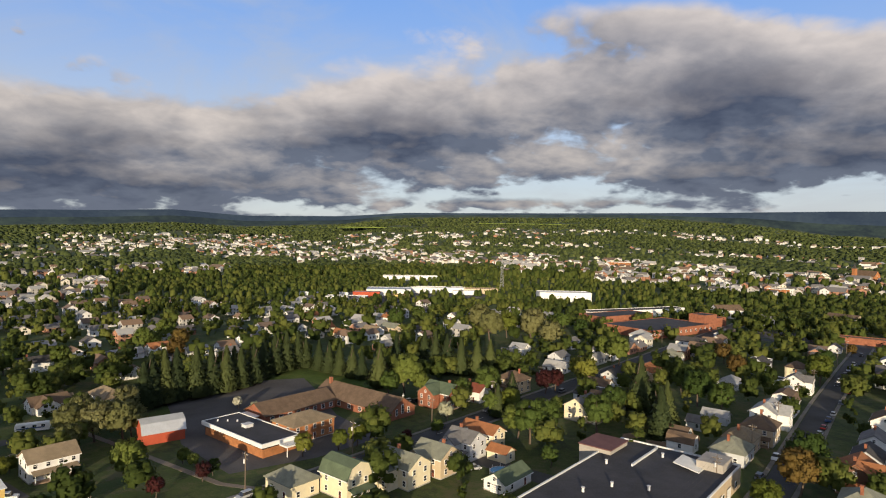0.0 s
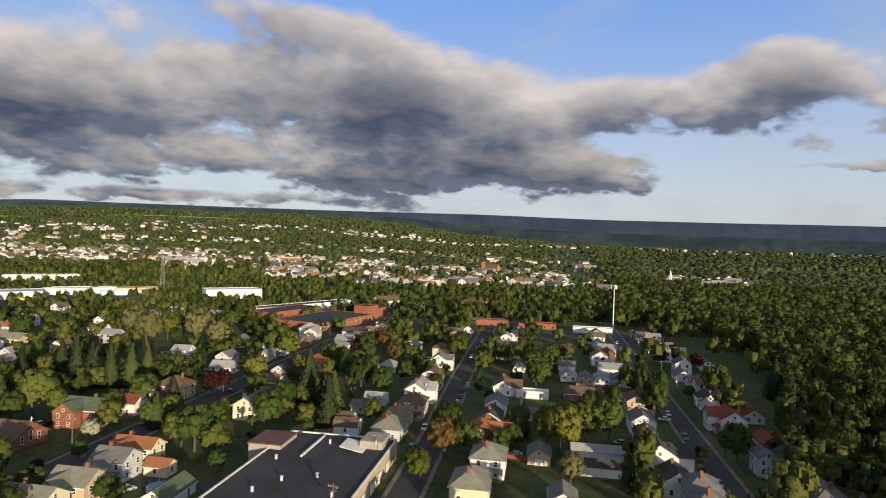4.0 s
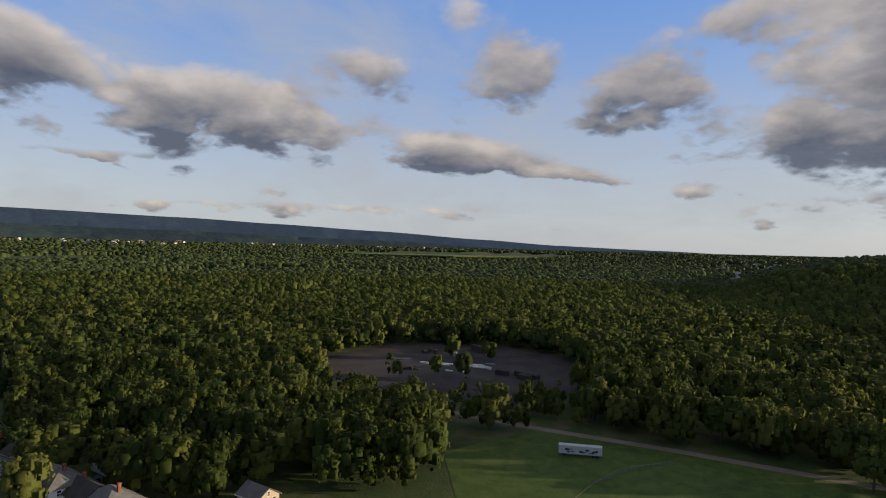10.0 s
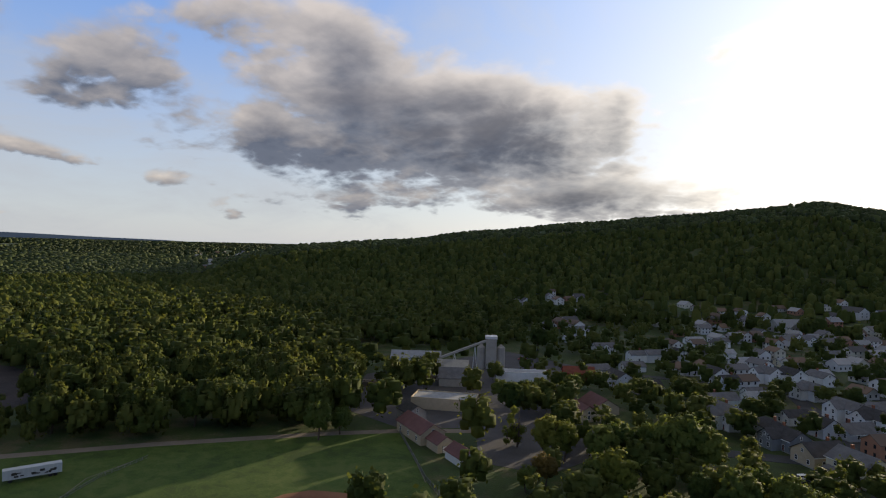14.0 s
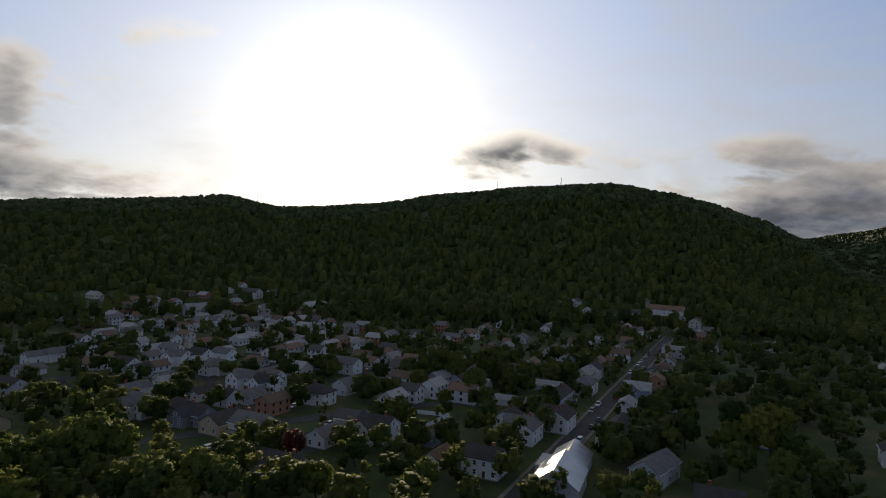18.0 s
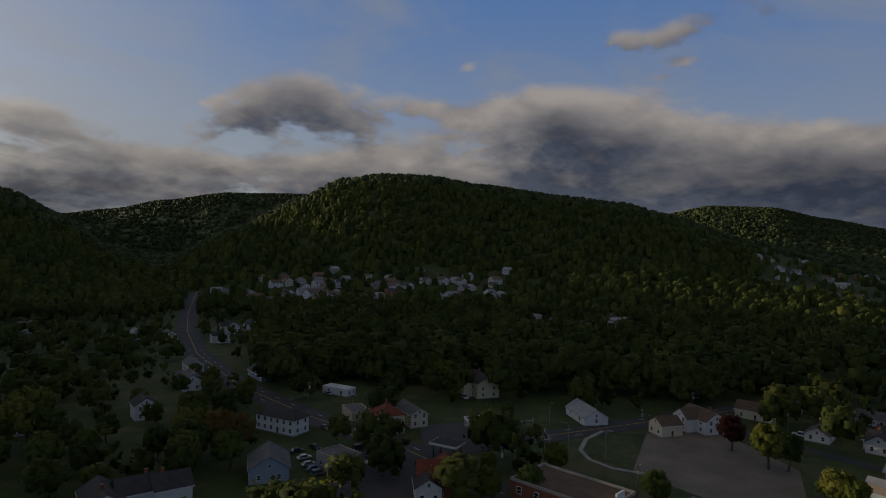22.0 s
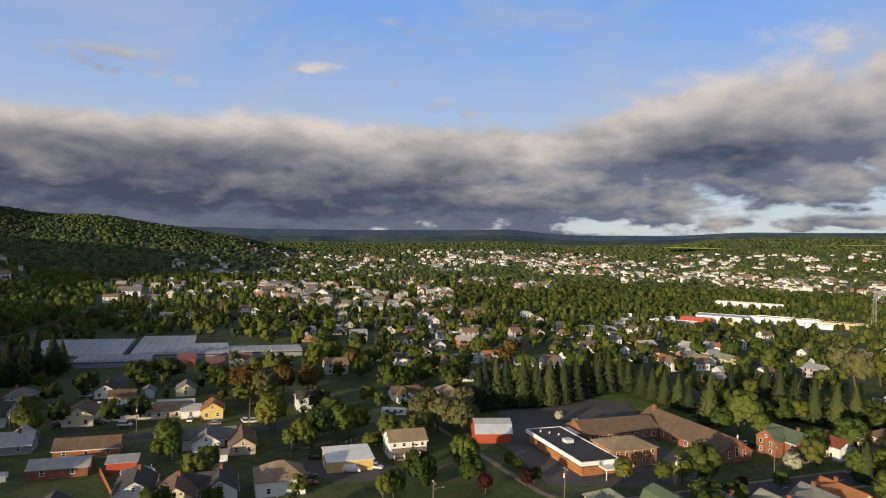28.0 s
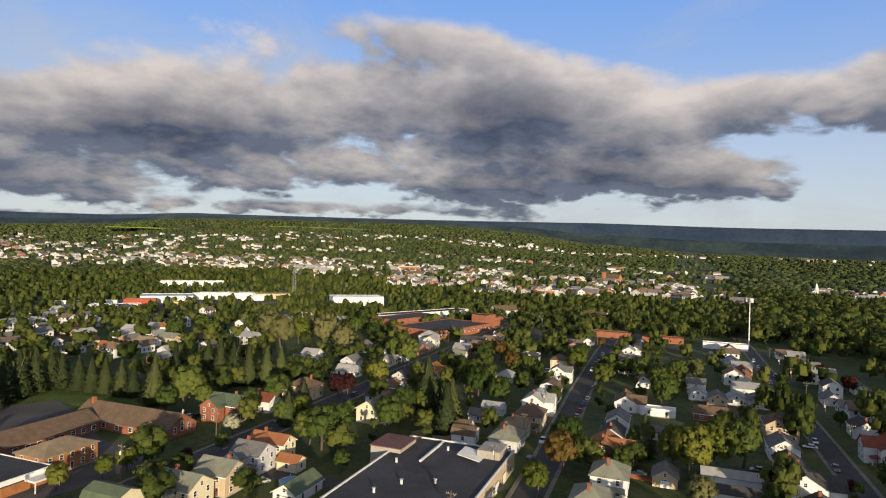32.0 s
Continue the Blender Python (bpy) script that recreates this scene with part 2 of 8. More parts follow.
    shade = k.m("MULTIPLY_ADD", puff, 0.5, 0.75)
    shade = k.m("MULTIPLY", shade, k.m("SUBTRACT", 1.0, k.m("MULTIPLY", k.m("MULTIPLY", k.m("POWER", near, 3.0), thick), 0.45)))
    tone = k.n("ShaderNodeVectorMath")
    tone.operation = "SCALE"
    k.put(tone.inputs[0], cloud)
    k.put(tone.inputs["Scale"], shade)
    cloud = tone.outputs[0]
    rim = k.m("MULTIPLY", k.m("POWER", near, 9.0), k.m("SUBTRACT", 1.0, k.m("MULTIPLY", thick, 0.9)))
    cloud = k.mix(k.m("MULTIPLY", rim, 0.8, clamp=True), cloud, (1.0, 0.93, 0.80))
    seen = k.mix(k.m("MULTIPLY", cover, 0.96), veil, cloud)
    glare = k.m("MULTIPLY", halo, k.m("SUBTRACT", 1.0, k.m("MULTIPLY", k.m("MULTIPLY", cover, thick), 0.85)))
    glow = k.mix(glare, seen, (1.0, 0.93, 0.82), "ADD", True)
    # overhead, out of view, broken grey cloud is added to set the ambient light
    broken = k.mix(k.noise(k.vec(x, y, z), 3.0, 6, 0.6), (0.19, 0.185, 0.178), (0.35, 0.335, 0.315))
    whole = k.mix(k.step(el, 27.0, 46.0), glow, broken)
    back = k.n("ShaderNodeBackground")
    k.put(back.inputs[0], whole)
    back.inputs[1].default_value = 0.76
    k.put(k.n("ShaderNodeOutputWorld").inputs[0], back.outputs[0])


build_sky()

# ---------------------------------------------------------------- materials
def shader(name, rough=0.9, metal=0.0):
    m = bpy.data.materials.new(name)
    m.use_nodes = True
    k = Nodes(m.node_tree)
    b = m.node_tree.nodes["Principled BSDF"]
    b.inputs["Roughness"].default_value, b.inputs["Metallic"].default_value = rough, metal
    b.inputs["Specular IOR Level"].default_value = 0.3
    return m, k, b


def ramp3(k, f, a, b, c):
    return k.mix(k.step(f, 0.5, 0.85), k.mix(k.step(f, 0.15, 0.5), a, b), c)


def paint(name, colour, rough=0.85, vary=0.22, scale=0.35, grain=6.0, bump=0.15, lines=0.0, metal=0.0, each=0.0):
    """A plain surface: stains at one scale, grain at another; lines: the pitch of boards or ribs in metres; each: spread from one object to the next."""
    m, k, b = shader(name, rough, metal)
    co = k.n("ShaderNodeTexCoord").outputs["Object"]
    big, small = k.noise(co, scale, 5, 0.6), k.noise(co, grain, 3, 0.6)
    f = k.m("ADD", k.m("MULTIPLY", big, 0.65), k.m("MULTIPLY", small, 0.35))
    lo = tuple(c * (1 - vary) for c in colour)
    hi = tuple(min(0.95, c * (1 + vary)) for c in colour)
    c = k.mix(k.step(f, 0.3, 0.7), lo, hi)
    if each:
        rnd = k.n("ShaderNodeObjectInfo").outputs["Random"]
        c = k.mix(k.m("MULTIPLY", rnd, each), c, tuple(v * 0.45 for v in colour))
    k.put(b.inputs["Base Color"], c)
    h = small
    if lines:
        w = k.n("ShaderNodeTexWave")
        w.bands_direction, w.wave_profile = "Z", "SAW"
        k.put(w.inputs["Vector"], co)
        w.inputs["Scale"].default_value = 0.314 / lines
        h = k.m("ADD", k.m("MULTIPLY", small, 0.3), w.outputs["Fac"])
    bp = k.n("ShaderNodeBump")
    bp.inputs["Strength"].default_value, bp.inputs["Distance"].default_value = bump, 0.05
    k.put(bp.inputs["Height"], h)
    k.put(b.inputs["Normal"], bp.outputs[0])
    return m


def leafage(name, dark, mid, light, thin=0.45):
    """Foliage: hue by plant, by clump and by a slow drift over the land; light comes through."""
    m, k, b = shader(name, 0.75)
    geo = k.n("ShaderNodeNewGeometry")
    tint = k.n("ShaderNodeAttribute")
    tint.attribute_name = "tint"
    ob = k.n("ShaderNodeObjectInfo")
    f = k.m("ADD", k.m("MULTIPLY", geo.outputs["Random Per Island"], 0.20), k.m("MULTIPLY", k.m("FRACT", k.m("ADD", tint.outputs["Fac"], ob.outputs["Random"])), 0.80))
    spray = k.noise(geo.outputs["Position"], 1.6, 3, 0.65)
    f = k.m("ADD", f, k.m("MULTIPLY", k.m("SUBTRACT", spray, 0.5), 0.5))
    c = ramp3(k, f, dark, mid, light)
    k.put(b.inputs["Base Color"], c)
    b.inputs["Specular IOR Level"].default_value = 0.15
    face = k.n("ShaderNodeAttribute")
    face.attribute_name = "facing"
    turn = k.n("ShaderNodeVectorTransform")
    turn.vector_type, turn.convert_from, turn.convert_to = "NORMAL", "OBJECT", "WORLD"
    k.put(turn.inputs[0], face.outputs["Vector"])
    bp = k.n("ShaderNodeBump")
    bp.inputs["Strength"].default_value, bp.inputs["Distance"].default_value = 0.4, 0.4
    k.put(bp.inputs["Height"], spray)
    k.put(bp.inputs["Normal"], turn.outputs[0])
    k.put(b.inputs["Normal"], bp.outputs[0])
    tr = k.n("ShaderNodeBsdfTranslucent")
    k.put(tr.inputs[0], k.mix(0.5, c, (0.20, 0.21, 0.03)))
    k.put(tr.inputs["Normal"], turn.outputs[0])
    mix = k.n("ShaderNodeMixShader")
    mix.inputs[0].default_value = thin
    k.put(mix.inputs[1], b.outputs[0])
    k.put(mix.inputs[2], tr.outputs[0])
    k.put(m.node_tree.nodes["Material Output"].inputs[0], mix.outputs[0])
    return m


LEAF = leafage("leaf_green", (0.056, 0.094, 0.022), (0.104, 0.149, 0.034), (0.168, 0.208, 0.046))
LEAF_SPRING = leafage("leaf_spring", (0.125, 0.156, 0.027), (0.181, 0.206, 0.035), (0.231, 0.237, 0.045))
LEAF_RUST = leafage("leaf_rust", (0.119, 0.077, 0.025), (0.175, 0.112, 0.034), (0.210, 0.147, 0.042))
LEAF_MAROON = leafage("leaf_maroon", (0.035, 0.009, 0.010), (0.060, 0.014, 0.014), (0.085, 0.022, 0.018), 0.2)
LEAF_PALE = leafage("leaf_pale", (0.132, 0.144, 0.054), (0.180, 0.186, 0.072), (0.228, 0.222, 0.096), 0.45)
BLOSSOM = leafage("blossom", (0.30, 0.30, 0.20), (0.42, 0.42, 0.30), (0.55, 0.53, 0.42), 0.3)
NEEDLE = leafage("needles", (0.028, 0.042, 0.017), (0.048, 0.064, 0.023), (0.078, 0.094, 0.030), 0.1)
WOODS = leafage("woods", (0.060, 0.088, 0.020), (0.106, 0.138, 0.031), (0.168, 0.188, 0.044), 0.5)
# Darker copy of woods: cloud shade and crown shadow put into its colour
WOODS_FAR_SHADED = leafage("woods_far_shaded", (0.031, 0.044, 0.014), (0.051, 0.069, 0.021), (0.086, 0.105, 0.033), 0.1)
BARK = paint("bark", (0.10, 0.075, 0.055), 0.95, 0.3, 1.5, 9)
BARK_PALE = paint("bark_pale", (0.34, 0.31, 0.25), 0.95, 0.3, 1.5, 9)


def soil():
    """Grass, earth and leaf litter, mottled at three scales."""
    m, k, b = shader("ground_cover", 0.95)
    co = k.n("ShaderNodeTexCoord").outputs["Object"]
    big, mid, fine = k.noise(co, 0.012, 4, 0.6), k.noise(co, 0.09, 5, 0.6), k.noise(co, 1.3, 4, 0.65)
    f = k.m("ADD", k.m("MULTIPLY", big, 0.4), k.m("ADD", k.m("MULTIPLY", mid, 0.4), k.m("MULTIPLY", fine, 0.2)))
    k.put(b.inputs["Base Color"], ramp3(k, k.step(f, 0.32, 0.68), (0.040, 0.052, 0.016), (0.050, 0.078, 0.018), (0.105, 0.095, 0.045)))
    bp = k.n("ShaderNodeBump")
    bp.inputs["Strength"].default_value, bp.inputs["Distance"].default_value = 0.5, 0.3
    k.put(bp.inputs["Height"], fine)
    k.put(b.inputs["Normal"], bp.outputs[0])
    return m


SOIL = soil()


def turf(name, dark, mid, light, size):
    """Mown grass with worn and lush patches and stripes of wear."""
    m, k, b = shader(name, 0.95)
    co = k.n("ShaderNodeTexCoord").outputs["Object"]
    big, mean, fine = k.noise(co, size, 4, 0.6, 0.6), k.noise(co, size * 6, 5, 0.65, 0.4), k.noise(co, 1.7, 4, 0.7)
    f = k.m("ADD", k.m("MULTIPLY", big, 0.35), k.m("ADD", k.m("MULTIPLY", mean, 0.40), k.m("MULTIPLY", fine, 0.25)))
    k.put(b.inputs["Base Color"], ramp3(k, k.step(f, 0.34, 0.66), dark, mid, light))
    bp = k.n("ShaderNodeBump")
    bp.inputs["Strength"].default_value, bp.inputs["Distance"].default_value = 0.5, 0.15
    k.put(bp.inputs["Height"], fine)
    k.put(b.inputs["Normal"], bp.outputs[0])
    return m


LAWN = turf("lawn", (0.036, 0.046, 0.018), (0.056, 0.080, 0.020), (0.092, 0.090, 0.040), 0.05)
PLAYING = turf("playing_field", (0.040, 0.068, 0.011), (0.060, 0.100, 0.014), (0.090, 0.120, 0.026), 0.03)
MEADOW = paint("meadow", (0.13, 0.17, 0.035), 0.95, 0.25, 0.02, 0.5, 0.3)
ASPHALT = paint("asphalt", (0.060, 0.060, 0.062), 0.9, 0.28, 0.10, 2.5, 0.2)
TARMAC = paint("old_tarmac", (0.085, 0.080, 0.082), 0.9, 0.30, 0.06, 2.0, 0.2)
GRAVEL = paint("gravel", (0.20, 0.165, 0.130), 0.95, 0.25, 0.07, 2.2, 0.4)
DIRT = paint("dirt", (0.055, 0.045, 0.042), 0.97, 0.45, 0.05, 0.9, 0.6)
CLAY = paint("infield_clay", (0.22, 0.105, 0.055), 0.95, 0.2, 0.1, 2.0, 0.3)
CONCRETE = paint("concrete", (0.33, 0.31, 0.28), 0.9, 0.2, 0.3, 3.0, 0.2)
PAVE = paint("pavement_slabs", (0.19, 0.175, 0.155), 0.95, 0.3, 0.25, 3.0, 0.2)
LINE = paint("road_paint", (0.62, 0.60, 0.52), 0.8, 0.2, 0.5, 4.0)


# ---------------------------------------------------------------- the lie of the land
def crest(knots):
    """Height over the eye's level in degrees along a skyline, from (bearing, degrees) knots, smooth between them."""
    b = np.array(knots)

    def at(az):
        i = np.clip(np.searchsorted(b[:, 0], az) - 1, 0, len(b) - 2)
        f = np.clip((az - b[i, 0]) / (b[i + 1, 0] - b[i, 0]), 0, 1)
        f = 0.5 * f + 0.5 * f * f * (3 - 2 * f)
        return b[i, 1] + (b[i + 1, 1] - b[i, 1]) * f
    return at


FAR_RIM = crest([(-60, 1.2), (-48, 1.4), (-40, 1.6), (-31, 1.9), (-24, 2.2), (-18, 1.85), (-10, 2.0), (-3, 2.45), (8, 2.55), (22, 2.65), (33, 2.7), (47, 2.4), (61, 2.25),
                 (72, 2.05), (80, 1.75), (89, 1.35), (99, 0.8), (106, 0.4), (115, 0.15), (125, -0.25), (135, -0.3), (200, -0.3), (300, 1.2)])
RIDGE_SOUTH = crest([(118, -3.0), (125, -0.6), (129, 0.1), (138, 0.7), (146, 1.7), (155, 2.6), (163, 3.3), (169, 3.8), (174, 4.35), (178.3, 3.55), (182, 3.75), (187, 4.2), (194, 5.35),
                     (202, 6.2), (209, 6.55), (214, 5.75), (217, 4.95), (221, 3.6), (224.5, 1.9), (228, -0.5), (234, -3.0)])
HILL_BEHIND = crest([(207, -3.0), (215, 0.5), (224, 1.9), (228, 2.5), (232, 3.45), (237, 4.35), (243, 4.55), (250, 4.4), (262, 2.0), (272, -1.0), (280, -3.0)])
RIDGE_WEST = crest([(230, -3.0), (238, 1.5), (243.5, 4.3), (247, 6.1), (251, 6.7), (255, 6.7), (260, 6.0), (268, 5.05), (273, 4.5), (277, 3.5), (283, 1.5), (292, -1.0), (300, -3.0)])
SPUR_NORTHWEST = crest([(268, 0.0), (276, 3.3), (280.5, 4.15), (285, 4.0), (289, 3.1), (293, 2.3), (297, 1.85), (300.5, 2.0), (305, 1.45), (310, 0.8), (318, -0.6), (330, -2.0)])


# how far under the skyline the plain ends and the far hillside begins, in degrees
HILLSIDE = crest([(-66, 1.2), (-34, 1.15), (-20, 1.0), (-11, 0.75), (-5, 0.40), (4, 0.30), (18, 0.35), (26, 0.9), (33, 1.9), (42, 2.3), (62, 2.35), (80, 2.0), (95, 1.5), (112, 0.95), (135, 0.8), (200, 0.8), (300, 1.2)])


def smooth(a):
    a = np.clip(a, 0, 1)
    return a * a * (3 - 2 * a)


def land(x, y):
    """Height of the ground."""
    x, y = np.asarray(x, float), np.asarray(y, float)
    r = np.hypot(x, y) + 1e-6
    az = np.degrees(np.arctan2(x, y))
    az360 = az % 360.0
    # the valley floor climbs slowly to the far rim
    rim = FAR_RIM(np.where(az360 > 300, az360 - 360, az360))
    z = np.maximum(EYE + 3700 * np.tan(np.radians(rim - HILLSIDE(np.where(az360 > 300, az360 - 360, az360)))), 2.0) * np.clip((r - 700) / 3000, 0, 1) ** 1.6
    for skyline, foot, top, tail in ((RIDGE_SOUTH, 560, 1400, 1.2), (HILL_BEHIND, 1500, 3000, 1.0), (RIDGE_WEST, 600, 1300, 1.2), (SPUR_NORTHWEST, 900, 2700, 1.2)):
        h = EYE + top * np.tan(np.radians(skyline(az360))) - 9.0
        up = smooth((r - foot) / (top - foot)) ** 1.15
        down = 1 - 0.75 * smooth((r - top) / (top * tail))
        if skyline is RIDGE_SOUTH:          # an unseen plateau added behind its crest, to keep sun off the western slope
            back = EYE + np.minimum(r, 2700) * np.tan(np.radians(skyline(az360) - 0.35)) - 9.0
            h, down = np.where(r > top, np.maximum(back, h * 0.4), h), np.where(r > top, 1 - 0.75 * smooth((r - 2700) / 1200), 1.0)
        z = np.maximum(z, np.maximum(h, 0) * up * down)
    return z


def ground_sheet():
    rings = [0.0] + [40 * 1.0585 ** i for i in range(85)] + [4930.0]
    spokes = 300
    rr, aa = np.meshgrid(np.array(rings[1:]), np.linspace(0, 2 * np.pi, spokes, endpoint=False), indexing="ij")
    x, y = rr * np.sin(aa), rr * np.cos(aa)
    z = land(x, y)
    rough = np.clip((rr - 650) / 400, 0, 1) * 5.0
    jig = np.random.RandomState(3).uniform(-1, 1, z.shape)
    z = z + jig * rough * np.clip(z / 30, 0, 1)
    verts = [(0, 0, 0)] + list(zip(x.ravel().tolist(), y.ravel().tolist(), z.ravel().tolist()))
    faces = [(0, 1 + (j + 1) % spokes, 1 + j) for j in range(spokes)]
    for i in range(len(rings) - 2):
        a, b = 1 + i * spokes, 1 + (i + 1) * spokes
        faces += [(a + j, a + (j + 1) % spokes, b + (j + 1) % spokes, b + j) for j in range(spokes)]
    me = bpy.data.meshes.new("ground")
    me.from_pydata(verts, [], faces)
    me.materials.append(SOIL)
    me.polygons.foreach_set("use_smooth", [True] * len(me.polygons))
    tagged(new("ground", me), "grassy valley floor with wooded ridges round it", "ground", kind="structure")


ground_sheet()


# ---------------------------------------------------------------- meshes
class Geo:
    """Collects faces for one mesh."""

    def __init__(self):
        self.v, self.f, self.m = [], [], []

    def face(self, pts, mat=0):
        i = len(self.v)
        self.v += [tuple(p) for p in pts]
        self.f.append(tuple(range(i, i + len(pts))))
        self.m.append(mat)

    def box(self, x0, x1, y0, y1, z0, z1, mat=0):
        i = len(self.v)
        self.v += [(x0, y0, z0), (x1, y0, z0), (x1, y1, z0), (x0, y1, z0), (x0, y0, z1), (x1, y0, z1), (x1, y1, z1), (x0, y1, z1)]
        self.f += [tuple(i + j for j in q) for q in ((3, 2, 1, 0), (4, 5, 6, 7), (0, 1, 5, 4), (1, 2, 6, 5), (2, 3, 7, 6), (3, 0, 4, 7))]
        self.m += [mat] * 6
        return self

    def extrude(self, outline, z0, z1, mat=0, top=None):
        """A prism over a plan outline."""
        n, i = len(outline), len(self.v)
        self.v += [(x, y, z0) for x, y in outline] + [(x, y, z1) for x, y in outline]
        self.f += [tuple(range(i + n - 1, i - 1, -1)), tuple(range(i + n, i + 2 * n))]
        self.m += [mat, mat if top is None else top]
        for j in range(n):
            q = (j + 1) % n
            self.f.append((i + j, i + q, i + n + q, i + n + j))
            self.m.append(mat)
        return self

    def loft(self, rings, mat=0, close=True):
        """Rings of points joined one to the next; the ends are capped."""
        i, n = len(self.v), len(rings[0])
        for ring in rings:
            self.v += [tuple(p) for p in ring]
        for a in range(len(rings) - 1):
            for j in range(n):
                q = (j + 1) % n
                self.f.append((i + a * n + j, i + a * n + q, i + (a + 1) * n + q, i + (a + 1) * n + j))
                self.m.append(mat)
        if close:
            self.f += [tuple(range(i + n - 1, i - 1, -1)), tuple(range(i + (len(rings) - 1) * n, i + len(rings) * n))]
            self.m += [mat, mat]
        return self

    def tube(self, pts, radii, sides=6, mat=0):
        rings = []
        for j, p in enumerate(pts):
            p = Vector(p)
            d = (Vector(pts[min(j + 1, len(pts) - 1)]) - Vector(pts[max(j - 1, 0)])).normalized()
            a = d.orthogonal().normalized()
            b = d.cross(a)
            rings.append([p + (a * math.cos(s) + b * math.sin(s)) * radii[j] for s in (2 * math.pi * q / sides for q in range(sides))])
        return self.loft(rings, mat)

    def mesh(self, name, mats):
        me = bpy.data.meshes.new(name)
        me.from_pydata(self.v, [], self.f)
        for m in mats:
            me.materials.append(m)
        if len(mats) > 1:
            me.polygons.foreach_set("material_index", self.m)
        me.update()
        return me


def part(name, geo, mats, parent, label=""):
    """Links a mesh as one object under a thing or a part."""
    me = geo if isinstance(geo, bpy.types.Mesh) else geo.mesh(name, mats if isinstance(mats, (list, tuple)) else [mats])
    ob = new(name, me)
    ob.parent = parent
    if label:
        tagged(ob, label)
    return ob


def thing(name, m, label, category, group=""):
    ob = new(name)
    ob.empty_display_size = 0.5
    ob.matrix_world = m
    return tagged(ob, label, category, group)


def far_hills(name, r, share, depth, mat, seed, label):
    """The wooded rim of hills beyond the valley: a long slope of relief at the edge of sight; share: how far up the hillside it climbs."""
    g = Geo()
    rng = np.random.RandomState(seed)
    az = np.arange(-66.0, 132.0, 0.4)
    fade = np.clip((132.0 - az) / 6, 0, 1)
    wave = sum(np.sin(np.radians(az * f) + rng.uniform(0, 6)) / f for f in (9, 23, 47, 90)) * 1.1
    top = EYE + r * np.tan(np.radians(FAR_RIM(az) - HILLSIDE(az) * (1 - share))) + wave * r * (0.0012 if share == 1 else 0.004)
    low = np.minimum(top - 4, 0.0) - 40
    steps = ((0.0, 0.0), (0.3, 0.12), (0.45, 0.3), (0.6, 0.48), (0.75, 0.66), (0.88, 0.84), (1.0, 1.0))
    rows = []
    for f, back in steps:
        jig = np.convolve(rng.uniform(-1, 1, len(az) + 8), np.ones(9) / 3, "valid") * depth * 0.16 * (f > 0) * (f < 1)
        d = r - depth + back * depth + jig
        rows.append([(math.sin(radians(q)) * e, math.cos(radians(q)) * e, l + (t - l) * f * k) for q, e, t, l, k in zip(az, d, top, low, np.maximum(fade, 0.2))])
    n = len(az)
    for row in rows:
        g.v += row
    for k in range(len(steps) - 1):
        for j in range(n - 1):
            g.f.append((k * n + j + 1, k * n + j, (k + 1) * n + j, (k + 1) * n + j + 1))
            g.m.append(0)
    me = g.mesh(name, [mat])
    me.polygons.foreach_set("use_smooth", [True] * len(me.polygons))
    tagged(new(name, me), label, "hills", kind="structure")


# Air haze is painted in: a faint bluish emission over a dark wooded base.
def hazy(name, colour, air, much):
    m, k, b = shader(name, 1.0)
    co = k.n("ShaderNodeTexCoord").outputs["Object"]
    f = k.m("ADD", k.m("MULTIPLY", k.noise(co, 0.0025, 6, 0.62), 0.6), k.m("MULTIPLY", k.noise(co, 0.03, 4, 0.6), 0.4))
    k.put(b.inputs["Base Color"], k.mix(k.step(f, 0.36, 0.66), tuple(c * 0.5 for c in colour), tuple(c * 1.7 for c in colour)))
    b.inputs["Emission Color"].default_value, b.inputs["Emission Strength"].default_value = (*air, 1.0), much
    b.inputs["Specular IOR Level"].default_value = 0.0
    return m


# the blue of both ridges is haze put into the material
far_hills("backdrop_hills_near", 4500, 0.48, 420, hazy("far_wooded_hills_haze", (0.018, 0.026, 0.017), (0.21, 0.29, 0.42), 0.075), 4, "hazy wooded rise beyond the valley")
far_hills("backdrop_hills", 4900, 1, 380, hazy("far_hills_haze_blue", (0.012, 0.017, 0.018), (0.20, 0.28, 0.44), 0.135), 9, "dark blue hazy ridge on the horizon")


# the town's grid: streets run 50 degrees off the x axis
UX, UY = math.cos(radians(50)), math.sin(radians(50))


def grid(u, v):
    return u * UX - v * UY, u * UY + v * UX


def ungrid(x, y):
    return x * UX + y * UY, -x * UY + y * UX


def ribbon(name, pts, width, mat, z=0.05, thick=0.3, label="", category="road", kerb=0.0):
    """A road or path of some width along a line of plan points, with side faces down into the ground."""
    g = Geo()
    left, right = [], []
    for j, p in enumerate(pts):
        a, b = Vector(pts[max(j - 1, 0)]), Vector(pts[min(j + 1, len(pts) - 1)])
        d = (b - a).normalized()
        n = Vector((-d.y, d.x)) * width / 2
        left.append(Vector(p) + n)
        right.append(Vector(p) - n)
    for j in range(len(pts) - 1):
        q = [right[j], right[j + 1], left[j + 1], left[j]]
        h = [float(land(*p)) for p in q]
        i = len(g.v)
        g.v += [(p.x, p.y, e + z) for p, e in zip(q, h)] + [(p.x, p.y, e + z - thick) for p, e in zip(q, h)]
        g.f += [(i, i + 1, i + 2, i + 3), (i, i + 4, i + 5, i + 1), (i + 2, i + 6, i + 7, i + 3)]
        g.m += [0, 0, 0]
    return tagged(new(name, g.mesh(name, [mat])), label, category, kind="structure")


